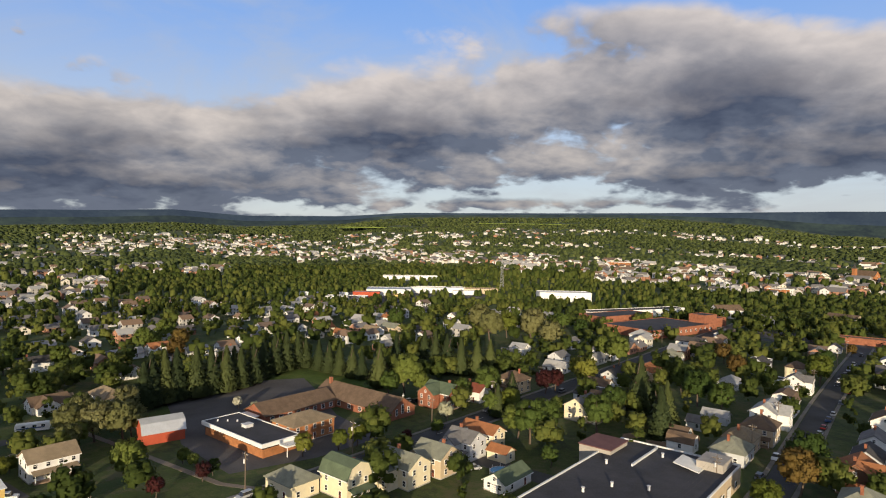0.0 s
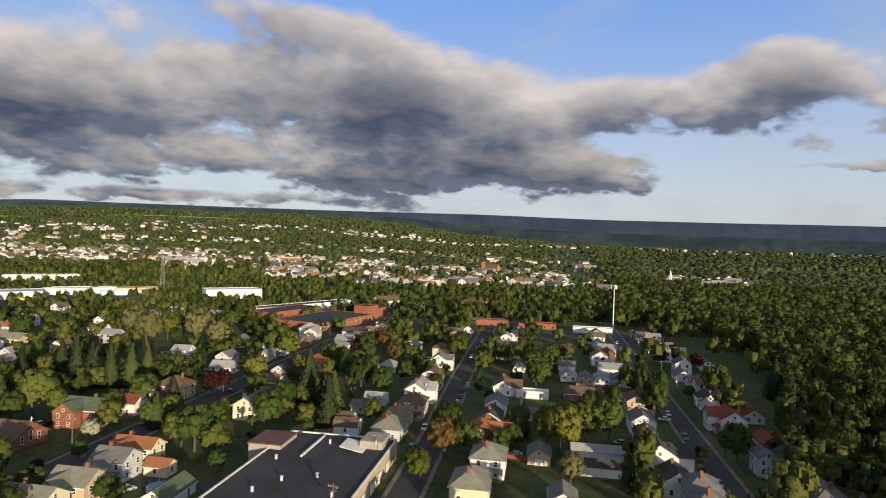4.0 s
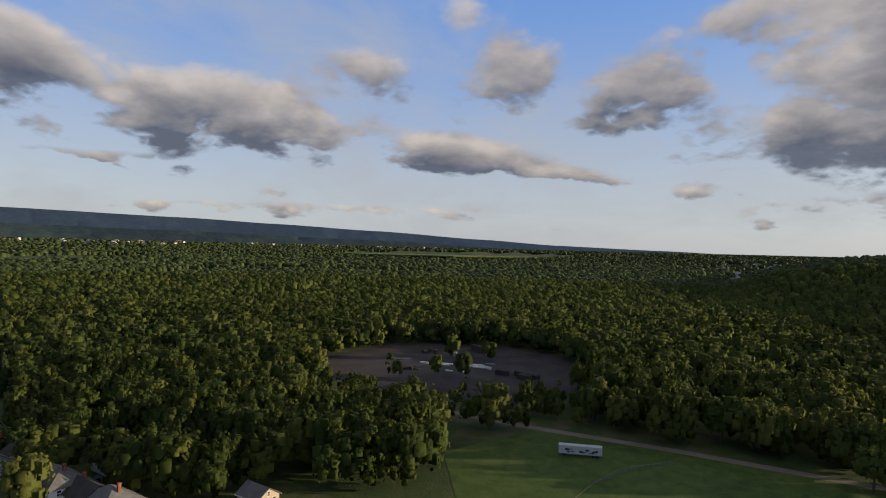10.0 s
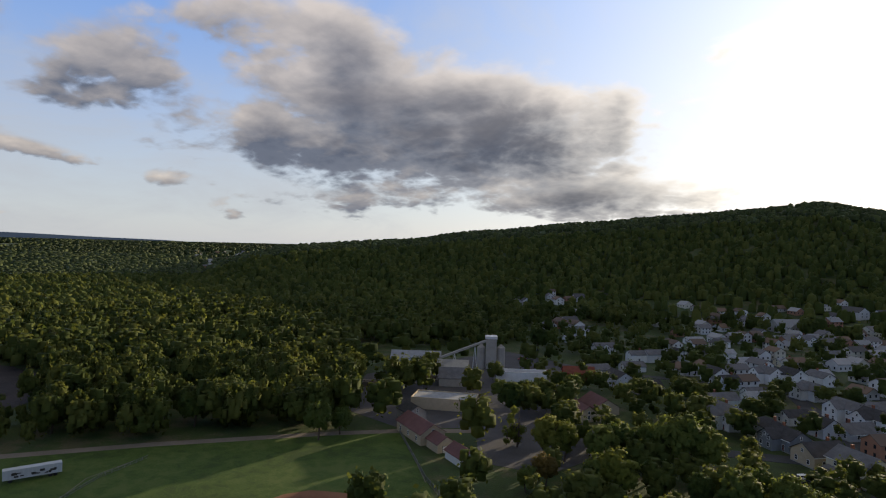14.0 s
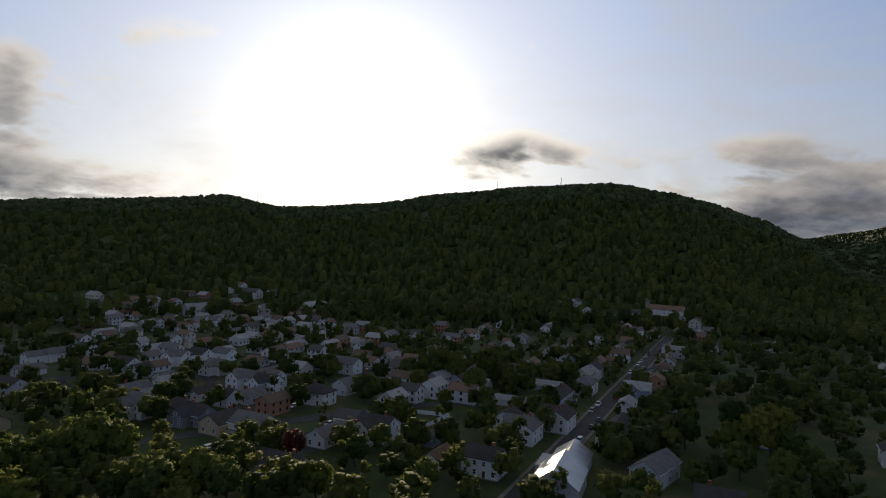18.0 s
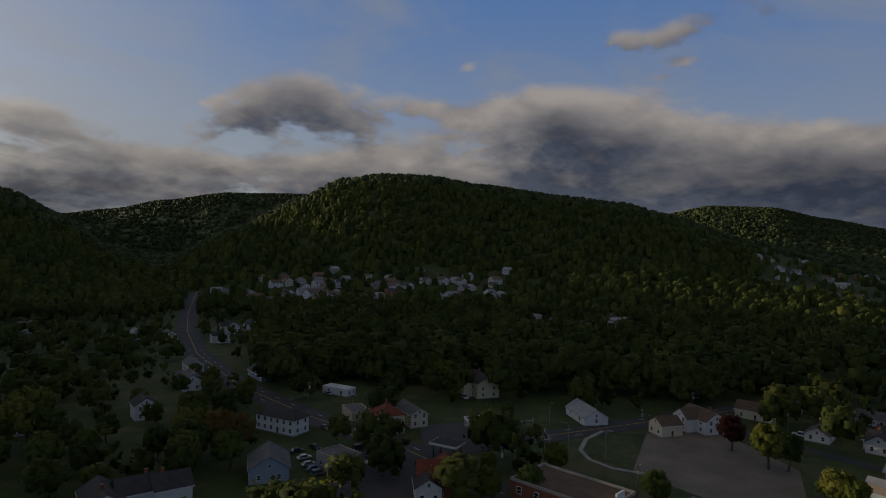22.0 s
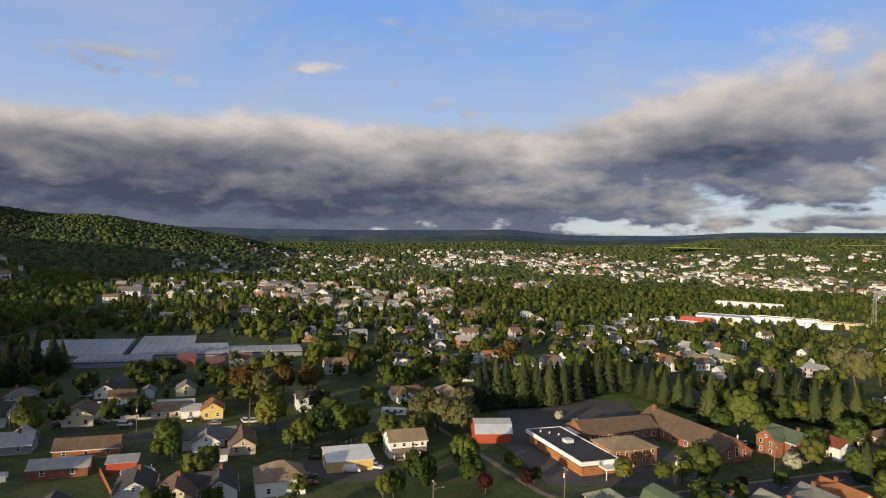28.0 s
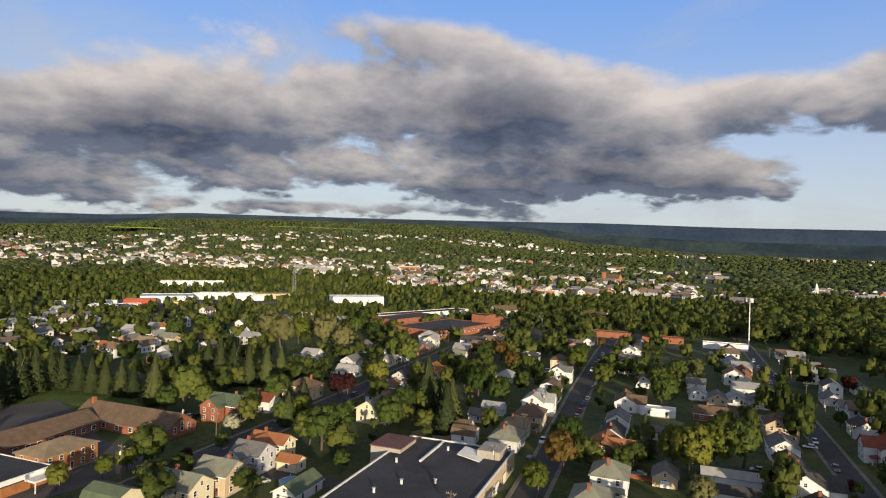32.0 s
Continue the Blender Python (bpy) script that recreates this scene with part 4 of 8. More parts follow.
ROOFS = {
    "grey": paint("grey_shingle", (0.155, 0.150, 0.150), 0.92, 0.25, 0.4, 7, 0.5, 0.14),
    "dark": paint("dark_shingle", (0.060, 0.056, 0.056), 0.92, 0.28, 0.4, 7, 0.5, 0.14),
    "brown": paint("brown_shingle", (0.135, 0.092, 0.062), 0.92, 0.25, 0.4, 7, 0.5, 0.14),
    "tan": paint("tan_shingle", (0.24, 0.185, 0.120), 0.92, 0.22, 0.4, 7, 0.5, 0.14),
    "rust": paint("rust_shingle", (0.30, 0.125, 0.055), 0.92, 0.22, 0.4, 7, 0.5, 0.14),
    "red": paint("red_shingle", (0.20, 0.060, 0.036), 0.92, 0.25, 0.4, 7, 0.5, 0.14),
    "green": paint("green_shingle", (0.095, 0.125, 0.078), 0.92, 0.22, 0.4, 7, 0.5, 0.14),
    "sage": paint("sage_shingle", (0.205, 0.210, 0.165), 0.92, 0.22, 0.4, 7, 0.5, 0.14),
    "light": paint("light_shingle", (0.33, 0.33, 0.33), 0.9, 0.2, 0.4, 7, 0.4, 0.14),
    "white": paint("white_membrane", (0.66, 0.66, 0.64), 0.7, 0.12, 0.3, 3, 0.2),
    "tar": paint("tar_roof", (0.050, 0.049, 0.054), 0.85, 0.3, 0.12, 2, 0.2),
    "metal": paint("metal_roof", (0.52, 0.53, 0.54), 0.45, 0.12, 0.3, 3, 0.2, 0.0, 0.5),
    "tin": paint("tin_roof", (0.40, 0.40, 0.40), 0.35, 0.15, 0.3, 3, 0.2, 0.0, 0.7),
    "maroon": paint("maroon_roof", (0.155, 0.075, 0.068), 0.8, 0.2, 0.3, 4, 0.3),
}
ROOF_WORD = {"grey": "grey shingle", "dark": "dark shingle", "brown": "brown shingle", "tan": "tan shingle", "rust": "rust-red shingle", "red": "dark red shingle", "green": "green shingle",
             "sage": "sage-grey shingle", "light": "light grey shingle", "white": "white membrane", "tar": "black tar", "metal": "pale metal", "tin": "bare tin", "maroon": "maroon"}
WALL_WORD = {"white": "white-sided", "cream": "cream-sided", "grey": "grey-sided", "tan": "tan-sided", "yellow": "yellow-sided", "blue": "blue-grey-sided", "slate": "slate-grey-sided",
             "brown": "brown-sided", "brick": "red-brick", "orange": "orange-brick", "red": "barn-red", "block": "concrete-block", "steel": "pale steel-clad"}
TRIM = paint("white_trim", (0.76, 0.75, 0.72), 0.6, 0.06, 0.8, 6, 0.1)
DARK_TRIM = paint("dark_trim", (0.05, 0.045, 0.04), 0.6, 0.2, 0.8, 6, 0.1)
DOOR_RED = paint("door_paint", (0.16, 0.05, 0.035), 0.5, 0.1, 0.8, 6, 0.1)
WOOD = paint("weathered_wood", (0.22, 0.15, 0.10), 0.9, 0.25, 0.8, 8, 0.3)
RED_WOOD = paint("red_stained_wood", (0.26, 0.085, 0.045), 0.85, 0.2, 0.8, 8, 0.3)


def glass_pane():
    m, k, b = shader("window_glass", 0.06)
    co = k.n("ShaderNodeTexCoord").outputs["Object"]
    k.put(b.inputs["Base Color"], k.mix(k.noise(co, 1.2, 2, 0.5), (0.012, 0.014, 0.018), (0.05, 0.052, 0.055)))
    b.inputs["Specular IOR Level"].default_value = 0.6
    return m


GLASS = glass_pane()
STOCK = {}


def window_mesh(w, h, bars=True):
    """Frame, sill, two panes and the bar between them, in one piece."""
    key = ("window", w, h, bars)
    if key not in STOCK:
        g = Geo()
        t, q = 0.11, 0.05
        rows = [(-t - 0.05, -t - 0.05), (0.0, 0.0), (h / 2 - q, h / 2 - q), (h / 2 + q, h / 2 + q), (h, h), (h + t, h + t)]
        xs = [-w / 2 - t, -w / 2, w / 2, w / 2 + t]
        for z, _ in rows:
            g.v += [(x, -0.08, z) for x in xs]
        for r in range(5):
            for c in range(3):
                k = r * 4 + c
                g.f.append((k, k + 1, k + 5, k + 4))
                g.m.append(1 if c == 1 and r in (1, 3) else 0)
        n = len(g.v)
        edge = [0, 1, 2, 3, 7, 11, 15, 19, 23, 22, 21, 20, 16, 12, 8, 4]
        g.v += [(g.v[e][0], 0.05, g.v[e][2]) for e in edge]
        for s in range(16):
            e = (s + 1) % 16
            g.f.append((edge[e], edge[s], n + s, n + e))
            g.m.append(0)
        STOCK[key] = g.mesh("window", [TRIM, GLASS])
    return STOCK[key]


def door_mesh(w=0.95, h=2.05):
    key = ("door", w, h)
    if key not in STOCK:
        g = Geo()
        t = 0.1
        g.box(-w / 2 - t, -w / 2, -0.08, 0.05, 0, h + t).box(w / 2, w / 2 + t, -0.08, 0.05, 0, h + t).box(-w / 2, w / 2, -0.08, 0.05, h, h + t)
        g.box(-w / 2, w / 2, -0.05, 0.04, 0, h, 1).box(-w * 0.28, w * 0.28, -0.065, 0.04, h * 0.55, h * 0.88, 2)
        STOCK[key] = g.mesh("door", [TRIM, DOOR_RED, GLASS])
    return STOCK[key]


def garage_mesh(w=2.6, h=2.1):
    key = ("garage", w, h)
    if key not in STOCK:
        g = Geo().box(-w / 2 - 0.1, w / 2 + 0.1, -0.08, 0.05, 0, h + 0.1)
        for i in range(4):
            g.box(-w / 2, w / 2, -0.13, 0.0, 0.03 + i * h / 4, (i + 1) * h / 4 - 0.03, 1)
        STOCK[key] = g.mesh("garage_door", [DARK_TRIM, TRIM])
    return STOCK[key]


def put(name, mesh, parent, x, y, z, turn, label=""):
    ob = part(name, mesh, None, parent, label)
    ob.location, ob.rotation_euler = (x, y, z), (0, 0, radians(turn))
    return ob


def slab(g, a, b, c, d, t=0.16, mat=0):
    """A roof slab: four corners of its upper face, given thickness downwards."""
    pts = [Vector(p) for p in (a, b, c, d)]
    i = len(g.v)
    g.v += [tuple(p) for p in pts] + [(p.x, p.y, p.z - t) for p in pts]
    g.f += [(i, i + 1, i + 2, i + 3), (i + 7, i + 6, i + 5, i + 4), (i, i + 4, i + 5, i + 1), (i + 1, i + 5, i + 6, i + 2), (i + 2, i + 6, i + 7, i + 3), (i + 3, i + 7, i + 4, i)]
    g.m += [mat] * 6


def gable_body(g, x0, x1, d, h, rise, mat=0):
    """Walls with gable ends, ridge along x."""
    ring = [(-d / 2, 0.0), (d / 2, 0.0), (d / 2, h), (0, h + rise), (-d / 2, h)]
    g.loft([[(x, y, z) for y, z in ring] for x in (x0, x1)], mat)


def gable_roof(g, x0, x1, d, h, rise, over=0.45):
    s = rise / (d / 2)
    e = d / 2 + over
    for side in (-1, 1):
        a, b = (x0 - over, side * e, h - s * over + 0.16), (x1 + over, side * e, h - s * over + 0.16)
        c, q = (x1 + over, 0, h + rise + 0.16), (x0 - over, 0, h + rise + 0.16)
        slab(g, *((a, b, c, q) if side < 0 else (b, a, q, c)))


def house(x, y, turn, w, d, storeys=2.0, roof="gable", wall="white", top="grey", porch="", wing=0.0, chimney=True, panes=2, name="house", label="", category="house", pitch=0.62, trim=True, door=True, garage=0):
    """A house: ridge along its own x. porch: 'f' (front, -y), 'b' (back), 'e' (east end, +x), 'w'; wing: length of a cross-gabled wing to the front; panes: 0 none to 3 many windows."""
    h = 0.35 + 2.75 * storeys
    rise = d / 2 * pitch
    TAKEN.append((x, y, max(w, d) * 0.5 + 2.5))
    words = label or f"{WALL_WORD[wall]} {'two-storey' if storeys > 1.4 else 'low'} {category} with a {ROOF_WORD[top]} roof"
    t = thing(name, pose(x, y, float(land(x, y)), 0, 0, turn), words, category, "houses of the town" if category == "house" else "")
    wm, rm = WALLS[wall], ROOFS[top]
    g, r = Geo(), Geo()
    if roof == "gable" or roof == "cross":
        gable_body(g, -w / 2, w / 2, d, h, rise)
        gable_roof(r, -w / 2, w / 2, d, h, rise)
    elif roof == "gambrel":
        k1, k2 = d * 0.36, rise * 1.0
        ring = [(-d / 2, 0), (d / 2, 0), (d / 2, h), (k1, h + k2), (0, h + rise * 1.45), (-k1, h + k2), (-d / 2, h)]
        g.loft([[(q, a, b) for a, b in ring] for q in (-w / 2, w / 2)])
        for s in (-1, 1):
            for (a0, b0), (a1, b1) in ((((d / 2 + 0.3), h - 0.3), (k1, h + k2)), ((k1, h + k2), (0, h + rise * 1.45))):
                p = [(-w / 2 - 0.4, s * a0, b0 + 0.17), (w / 2 + 0.4, s * a0, b0 + 0.17), (w / 2 + 0.4, s * a1, b1 + 0.17), (-w / 2 - 0.4, s * a1, b1 + 0.17)]
                slab(r, *(p if s < 0 else (p[1], p[0], p[3], p[2])))
    elif roof == "hip":
        g.box(-w / 2, w / 2, -d / 2, d / 2, 0, h)
        o, k = 0.5, max(0.3, (w - d) / 2)
        a = [(-w / 2 - o, -d / 2 - o, h), (w / 2 + o, -d / 2 - o, h), (w / 2 + o, d / 2 + o, h), (-w / 2 - o, d / 2 + o, h)]
        b, c = (-k, 0, h + rise + 0.2), (k, 0, h + rise + 0.2)
        low = [(p, q, s - 0.2) for p, q, s in a]
        for f in ((a[0], a[1], c, b), (a[1], a[2], c), (a[2], a[3], b, c), (a[3], a[0], b), (low[3], low[2], low[1], low[0])):
            r.face(f)
        for i in range(4):
            r.face((low[i], low[(i + 1) % 4], a[(i + 1) % 4], a[i]))
    elif roof == "flat":
        g.box(-w / 2, w / 2, -d / 2, d / 2, 0, h)
        r.box(-w / 2 + 0.25, w / 2 - 0.25, -d / 2 + 0.25, d / 2 - 0.25, h, h + 0.12)
        cop = Geo()
        for x0, x1, y0, y1 in ((-w / 2 - 0.08, w / 2 + 0.08, -d / 2 - 0.08, -d / 2 + 0.24), (-w / 2 - 0.08, w / 2 + 0.08, d / 2 - 0.24, d / 2 + 0.08),
                               (-w / 2 - 0.08, -w / 2 + 0.24, -d / 2 + 0.24, d / 2 - 0.24), (w / 2 - 0.24, w / 2 + 0.08, -d / 2 + 0.24, d / 2 - 0.24)):
            cop.box(x0, x1, y0, y1, h - 0.35, h + 0.45)
        part("parapet", cop, TRIM if trim else wm, t)
    elif roof == "shed":
        ring = [(-d / 2, 0), (d / 2, 0), (d / 2, h + rise * 0.4), (-d / 2, h)]
        g.loft([[(q, a, b) for a, b in ring] for q in (-w / 2, w / 2)])
        slab(r, (-w / 2 - 0.4, -d / 2 - 0.4, h + 0.1), (w / 2 + 0.4, -d / 2 - 0.4, h + 0.1), (w / 2 + 0.4, d / 2 + 0.4, h + rise * 0.4 + 0.24), (-w / 2 - 0.4, d / 2 + 0.4, h + rise * 0.4 + 0.24))
    part("wall", g, wm, t)
    part("roof", r, rm, t)
    if panes > 1:
        part("foundation", Geo().box(-w / 2 - 0.06, w / 2 + 0.06, -d / 2 - 0.06, d / 2 + 0.06, -0.4, 0.32), CONCRETE, t)
    if trim and roof in ("gable", "cross", "gambrel") and panes > 1:
        e = Geo()
        for s in (-1, 1):
            e.box(-w / 2 - 0.45, w / 2 + 0.45, s * (d / 2 + 0.47) - 0.05, s * (d / 2 + 0.47) + 0.05, h - 0.45 * (rise / (d / 2)) - 0.2, h - 0.45 * (rise / (d / 2)) + 0.06)
        part("fascia", e, TRIM, t)
    if roof == "cross":
        ww = wing or d * 0.75
        q = min(w * 0.6, d * 0.85)
        g2, r2 = Geo(), Geo()
        gable_body(g2, 0, d / 2 + ww * 0.55, q, h, q / 2 * pitch * 1.15)
        gable_roof(r2, 0, d / 2 + ww * 0.55, q, h, q / 2 * pitch * 1.15)
        a = part("wing_wall", g2, wm, t)
        b = part("wing_roof", r2, rm, t)
        for ob in (a, b):
            ob.location, ob.rotation_euler = (-w * 0.12, 0, 0), (0, 0, radians(-90))
        if panes:
            for s in (-1, 1):
                put("window", window_mesh(0.9, 1.4), t, -w * 0.12 + s * q * 0.24, -(d / 2 + ww * 0.55) - 0.02, 1.1, 0)
                if storeys > 1.4:
                    put("window", window_mesh(0.9, 1.4), t, -w * 0.12 + s * q * 0.24, -(d / 2 + ww * 0.55) - 0.02, 3.75, 0)
            put("window", window_mesh(0.7, 0.9), t, -w * 0.12, -(d / 2 + ww * 0.55) - 0.02, h + 0.25, 0)
    if panes:
        for fl in range(max(1, int(storeys + 0.2))):
            z = 1.15 + 2.75 * fl
            nx = max(1, int(w / {1: 6.6, 2: 4.7, 3: 2.9}[panes]))
            for s, back in ((-1, 0), (1, 180)):
                for i in range(nx):
                    px = -w / 2 + (i + 0.5) * w / nx
                    if roof == "cross" and s < 0 and abs(px + w * 0.12) < min(w * 0.6, d * 0.85) / 2 + 0.4:
                        continue
                    if fl == 0 and door and panes > 1 and s < 0 and i == nx // 2:
                        put("door", door_mesh(), t, px, s * d / 2 - 0.02, 0.32, back)
                        continue
                    put("window", window_mesh(0.95, 1.35), t, px, s * (d / 2 + 0.02), z, back)
            ny = 1 if panes == 1 or d < 6 else 2
            for s, tn in ((-1, -90), (1, 90)):
                for i in range(ny):
                    put("window", window_mesh(0.95, 1.35), t, s * (w / 2 + 0.02), -d / 2 + (i + 0.5) * d / ny, z, tn)
        if roof in ("gable", "cross", "gambrel") and rise > 1.8:
            for s, tn in ((-1, -90), (1, 90)):
                put("window", window_mesh(0.75, 1.0), t, s * (w / 2 + 0.02), 0, h + 0.2, tn)
    for i in range(garage):
        put("garage_door", garage_mesh(), t, -w / 2 - 0.02, -d / 2 + (i + 0.5) * d / garage, 0.05, -90)
    if chimney:
        cx = w * (0.22 if (int(x) % 2) else -0.2)
        c = Geo().box(cx - 0.4, cx + 0.4, 0.1, 0.8, h * 0.8, h + rise + 1.1)
        c.box(cx - 0.48, cx + 0.48, 0.02, 0.88, h + rise + 1.1, h + rise + 1.25)
        part("chimney", c, WALLS["brick"], t)
    for side in porch:
        m = pose(0, 0, 0, 0, 0, {"f": 0, "e": 90, "b": 180, "w": 270}[side])
        L, off = (w, d / 2) if side in "fb" else (d, w / 2)
        L *= 0.86
        deck = part("porch_deck", Geo().box(-L / 2, L / 2, -off - 2.2, -off - 0.03, -0.2, 0.45), WOOD, t)
        rf = Geo()
        slab(rf, (-L / 2 - 0.3, -off - 2.5, 2.75), (L / 2 + 0.3, -off - 2.5, 2.75), (L / 2 + 0.3, -off - 0.02, 3.35), (-L / 2 - 0.3, -off - 0.02, 3.35), 0.2)
        cover = part("porch_roof", rf, rm, t)
        deck.matrix_local, cover.matrix_local = m, m
        for i in range(4):
            px = -L / 2 + 0.15 + i * (L - 0.3) / 3
            post = part("porch_post", STOCK.setdefault("post", Geo().box(-0.09, 0.09, -0.09, 0.09, 0.45, 2.75).mesh("porch_post", [TRIM])), None, t)
            post.matrix_local = m @ pose(px, -off - 2.05, 0)
    return t


# ---------------------------------------------------------------- larger buildings
def at_grid(u, v, z=0.0, turn=0.0):
    x, y = grid(u, v)
    return pose(x, y, z, 0, 0, 50 + turn)


def windows_row(t, x0, x1, y, z, n, turn, w=1.2, h=1.4, along_y=False):
    for i in range(n):
        p = x0 + (i + 0.5) * (x1 - x0) / n
        put("window", window_mesh(w, h), t, y if along_y else p, p if along_y else y, z, turn)


def block(x0, x1, y0, y1, h, t, wall, top, rim=0.5, coping=None):
    """A flat-roofed block: walls, a roof sunk behind a parapet, a coping."""
    part("wall", Geo().box(x0, x1, y0, y1, -0.3, h), wall, t)
    part("roof", Geo().box(x0 + 0.3, x1 - 0.3, y0 + 0.3, y1 - 0.3, h - 0.05, h + 0.06), top, t)
    c = Geo()
    for a, b, p, q in ((x0, x1, y0, y0 + 0.3), (x0, x1, y1 - 0.3, y1), (x0, x0 + 0.3, y0 + 0.3, y1 - 0.3), (x1 - 0.3, x1, y0 + 0.3, y1 - 0.3)):
        c.box(a - 0.05, b + 0.05, p - 0.05, q + 0.05, h, h + rim)
    part("parapet", c, coping or TRIM, t)


def school():
    for u, v, q in ((112, 177, 14), (112, 188, 12), (112, 166, 12), (128, 169, 12), (145, 194, 14), (160, 192, 12), (166, 180, 14), (166, 165, 12), (130, 194, 12)):
        TAKEN.append((*grid(u, v), q))
    t = thing("school_wing", at_grid(112.7, 177), "low orange-brick school wing with a flat black roof and white fascia", "school")
    part("wall", Geo().box(-6.3, 6.3, -17, 17, -0.3, 2.7), WALLS["orange"], t)
    part("window_band", Geo().box(-6.2, 6.2, -16.9, 16.9, 2.7, 3.5), GLASS, t, "dark strip of clerestory windows")
    f = Geo()
    for a, b, p, q in ((-7.2, 7.2, -18, -17.6), (-7.2, 7.2, 17.6, 18), (-7.2, -6.8, -17.6, 17.6), (6.8, 7.2, -17.6, 17.6)):
        f.box(a, b, p, q, 3.45, 4.75)
    part("fascia", f, TRIM, t, "broad white fascia board")
    part("roof", Geo().box(-6.8, 6.8, -17.6, 17.6, 3.5, 4.55), ROOFS["tar"], t)
    part("roof_unit", Geo().box(-1.4, 1.4, 0, 2.6, 4.56, 5.5).box(-1.6, 1.6, -0.2, 2.8, 5.5, 5.65), WALLS["steel"], t, "pale rooftop air unit")
    for i in range(3):
        part("roof_vent", STOCK.setdefault("vent", Geo().tube([(0, 0, 4.5), (0, 0, 5.2)], [0.3, 0.3], 8).mesh("roof_vent", [WALLS["steel"]])), None, t).location = (1.0 - i * 2.2, 9 + i * 2.5, 0)
    part("entrance_canopy", Geo().box(-1, 6.5, -22, -18.05, 3.0, 3.5), TRIM, t)
    for px in (-0.6, 6.1):
        part("canopy_post", Geo().box(px - 0.1, px + 0.1, -21.8, -21.6, -0.2, 3.0), TRIM, t)

    t = thing("school_hall", at_grid(166, 180, 0, 90), "long brick church hall with a brown shingle roof and gable end", "church hall")
    g, r = Geo(), Geo()
    gable_body(g, -22, 22, 13.5, 3.4, 4.4)
    gable_roof(r, -22, 22, 13.5, 3.4, 4.4, 0.6)
    part("wall", g, WALLS["brick"], t)
    part("roof", r, ROOFS["brown"], t)
    for i in range(6):
        put("window", window_mesh(1.6, 1.5), t, -18 + i * 6.2, -6.8, 1.0, 0)
        put("window", window_mesh(1.6, 1.5), t, -18 + i * 6.2, 6.8, 1.0, 180)
    put("window", window_mesh(1.1, 3.2), t, -22.05, 0, 2.0, -90, "tall church window")
    for s in (-1, 1):
        put("window", window_mesh(0.9, 2.2), t, -22.05, s * 3.2, 1.6, -90)
    part("gable_cross", Geo().box(-22.3, -22.1, -0.08, 0.08, 7.8, 9.4).box(-22.3, -22.1, -0.5, 0.5, 8.6, 8.78), TRIM, t)
    part("chimney", Geo().box(18, 19.2, 0.5, 1.7, 6.4, 9.4), WALLS["brick"], t)
    part("porch", Geo().box(-6, -1, -9.4, -6.85, -0.2, 3.2), WALLS["brick"], t)

    t = thing("classroom_wing", at_grid(143, 194.5, 0, 0), "brick classroom wing with a long brown shingle roof", "school")
    g, r = Geo(), Geo()
    gable_body(g, -17, 15.5, 13, 3.3, 3.4)
    gable_roof(r, -17, 15.5, 13, 3.3, 3.4, 0.6)
    part("wall", g, WALLS["brick"], t)
    part("roof", r, ROOFS["brown"], t)
    windows_row(t, -16, 15, -6.55, 1.0, 8, 0, 1.5, 1.4)
    part("canopy", Geo().box(-21, -17.6, -4, 4, 2.9, 3.15), TRIM, t)
    house(*grid(128.5, 169), 50, 17, 12, 2.0, "hip", "orange", "tan", chimney=False, panes=3, name="rectory", label="two-storey orange-brick rectory with a tan hipped roof", category="rectory", pitch=0.4)


school()


def store():
    """The big flat-roofed store."""
    for u, v in ((135, 55), (135, 72), (150, 55), (150, 72), (168, 55), (172, 76), (180, 50)):
        TAKEN.append((*grid(u, v), 13))
    t = thing("store_building", at_grid(150, 63), "large flat-roofed tan-brick store with a black tar roof", "store")
    block(-30, 34, -19, 16, 5.6, t, WALLS["tan"], ROOFS["tar"], 0.5, WALLS["steel"])
    part("rear_hall", Geo().box(17, 29, 12, 22, -0.3, 6.9), WALLS["block"], t, "raised rear hall with pale walls")
    part("rear_roof", Geo().box(16.7, 29.3, 11.7, 22.3, 6.91, 7.2), ROOFS["maroon"], t)
    part("stair_head", Geo().box(24, 33, -17, -10, 5.68, 8.0), WALLS["block"], t)
    sk = Geo()
    slab(sk, (20, -12, 5.9), (28, -12, 5.9), (28, -5, 7.2), (20, -5, 7.2), 0.2)
    part("roof_hatch", sk, ROOFS["white"], t, "sloping white roof panel")
    part("ridge_pipe", Geo().box(13, 32, 3.6, 4.1, 5.68, 6.3), WALLS["steel"], t)
    for a, b in ((-12, 6), (0, -6), (-4, 2), (10, 10), (-20, -8), (26, 0)):
        part("roof_vent", STOCK.setdefault("vent2", Geo().tube([(0, 0, 5.6), (0, 0, 6.6), (0, 0, 6.9)], [0.35, 0.35, 0.5], 8).mesh("roof_vent", [WALLS["steel"]])), None, t).location = (a, b, 0)
    for i in range(7):
        put("garage_door", garage_mesh(3.2, 3.0), t, -26 + i * 8, -19.05, 0.1, 0)
    windows_row(t, 8, 32, -19.05, 1.2, 4, 0, 1.6, 1.6)


store()


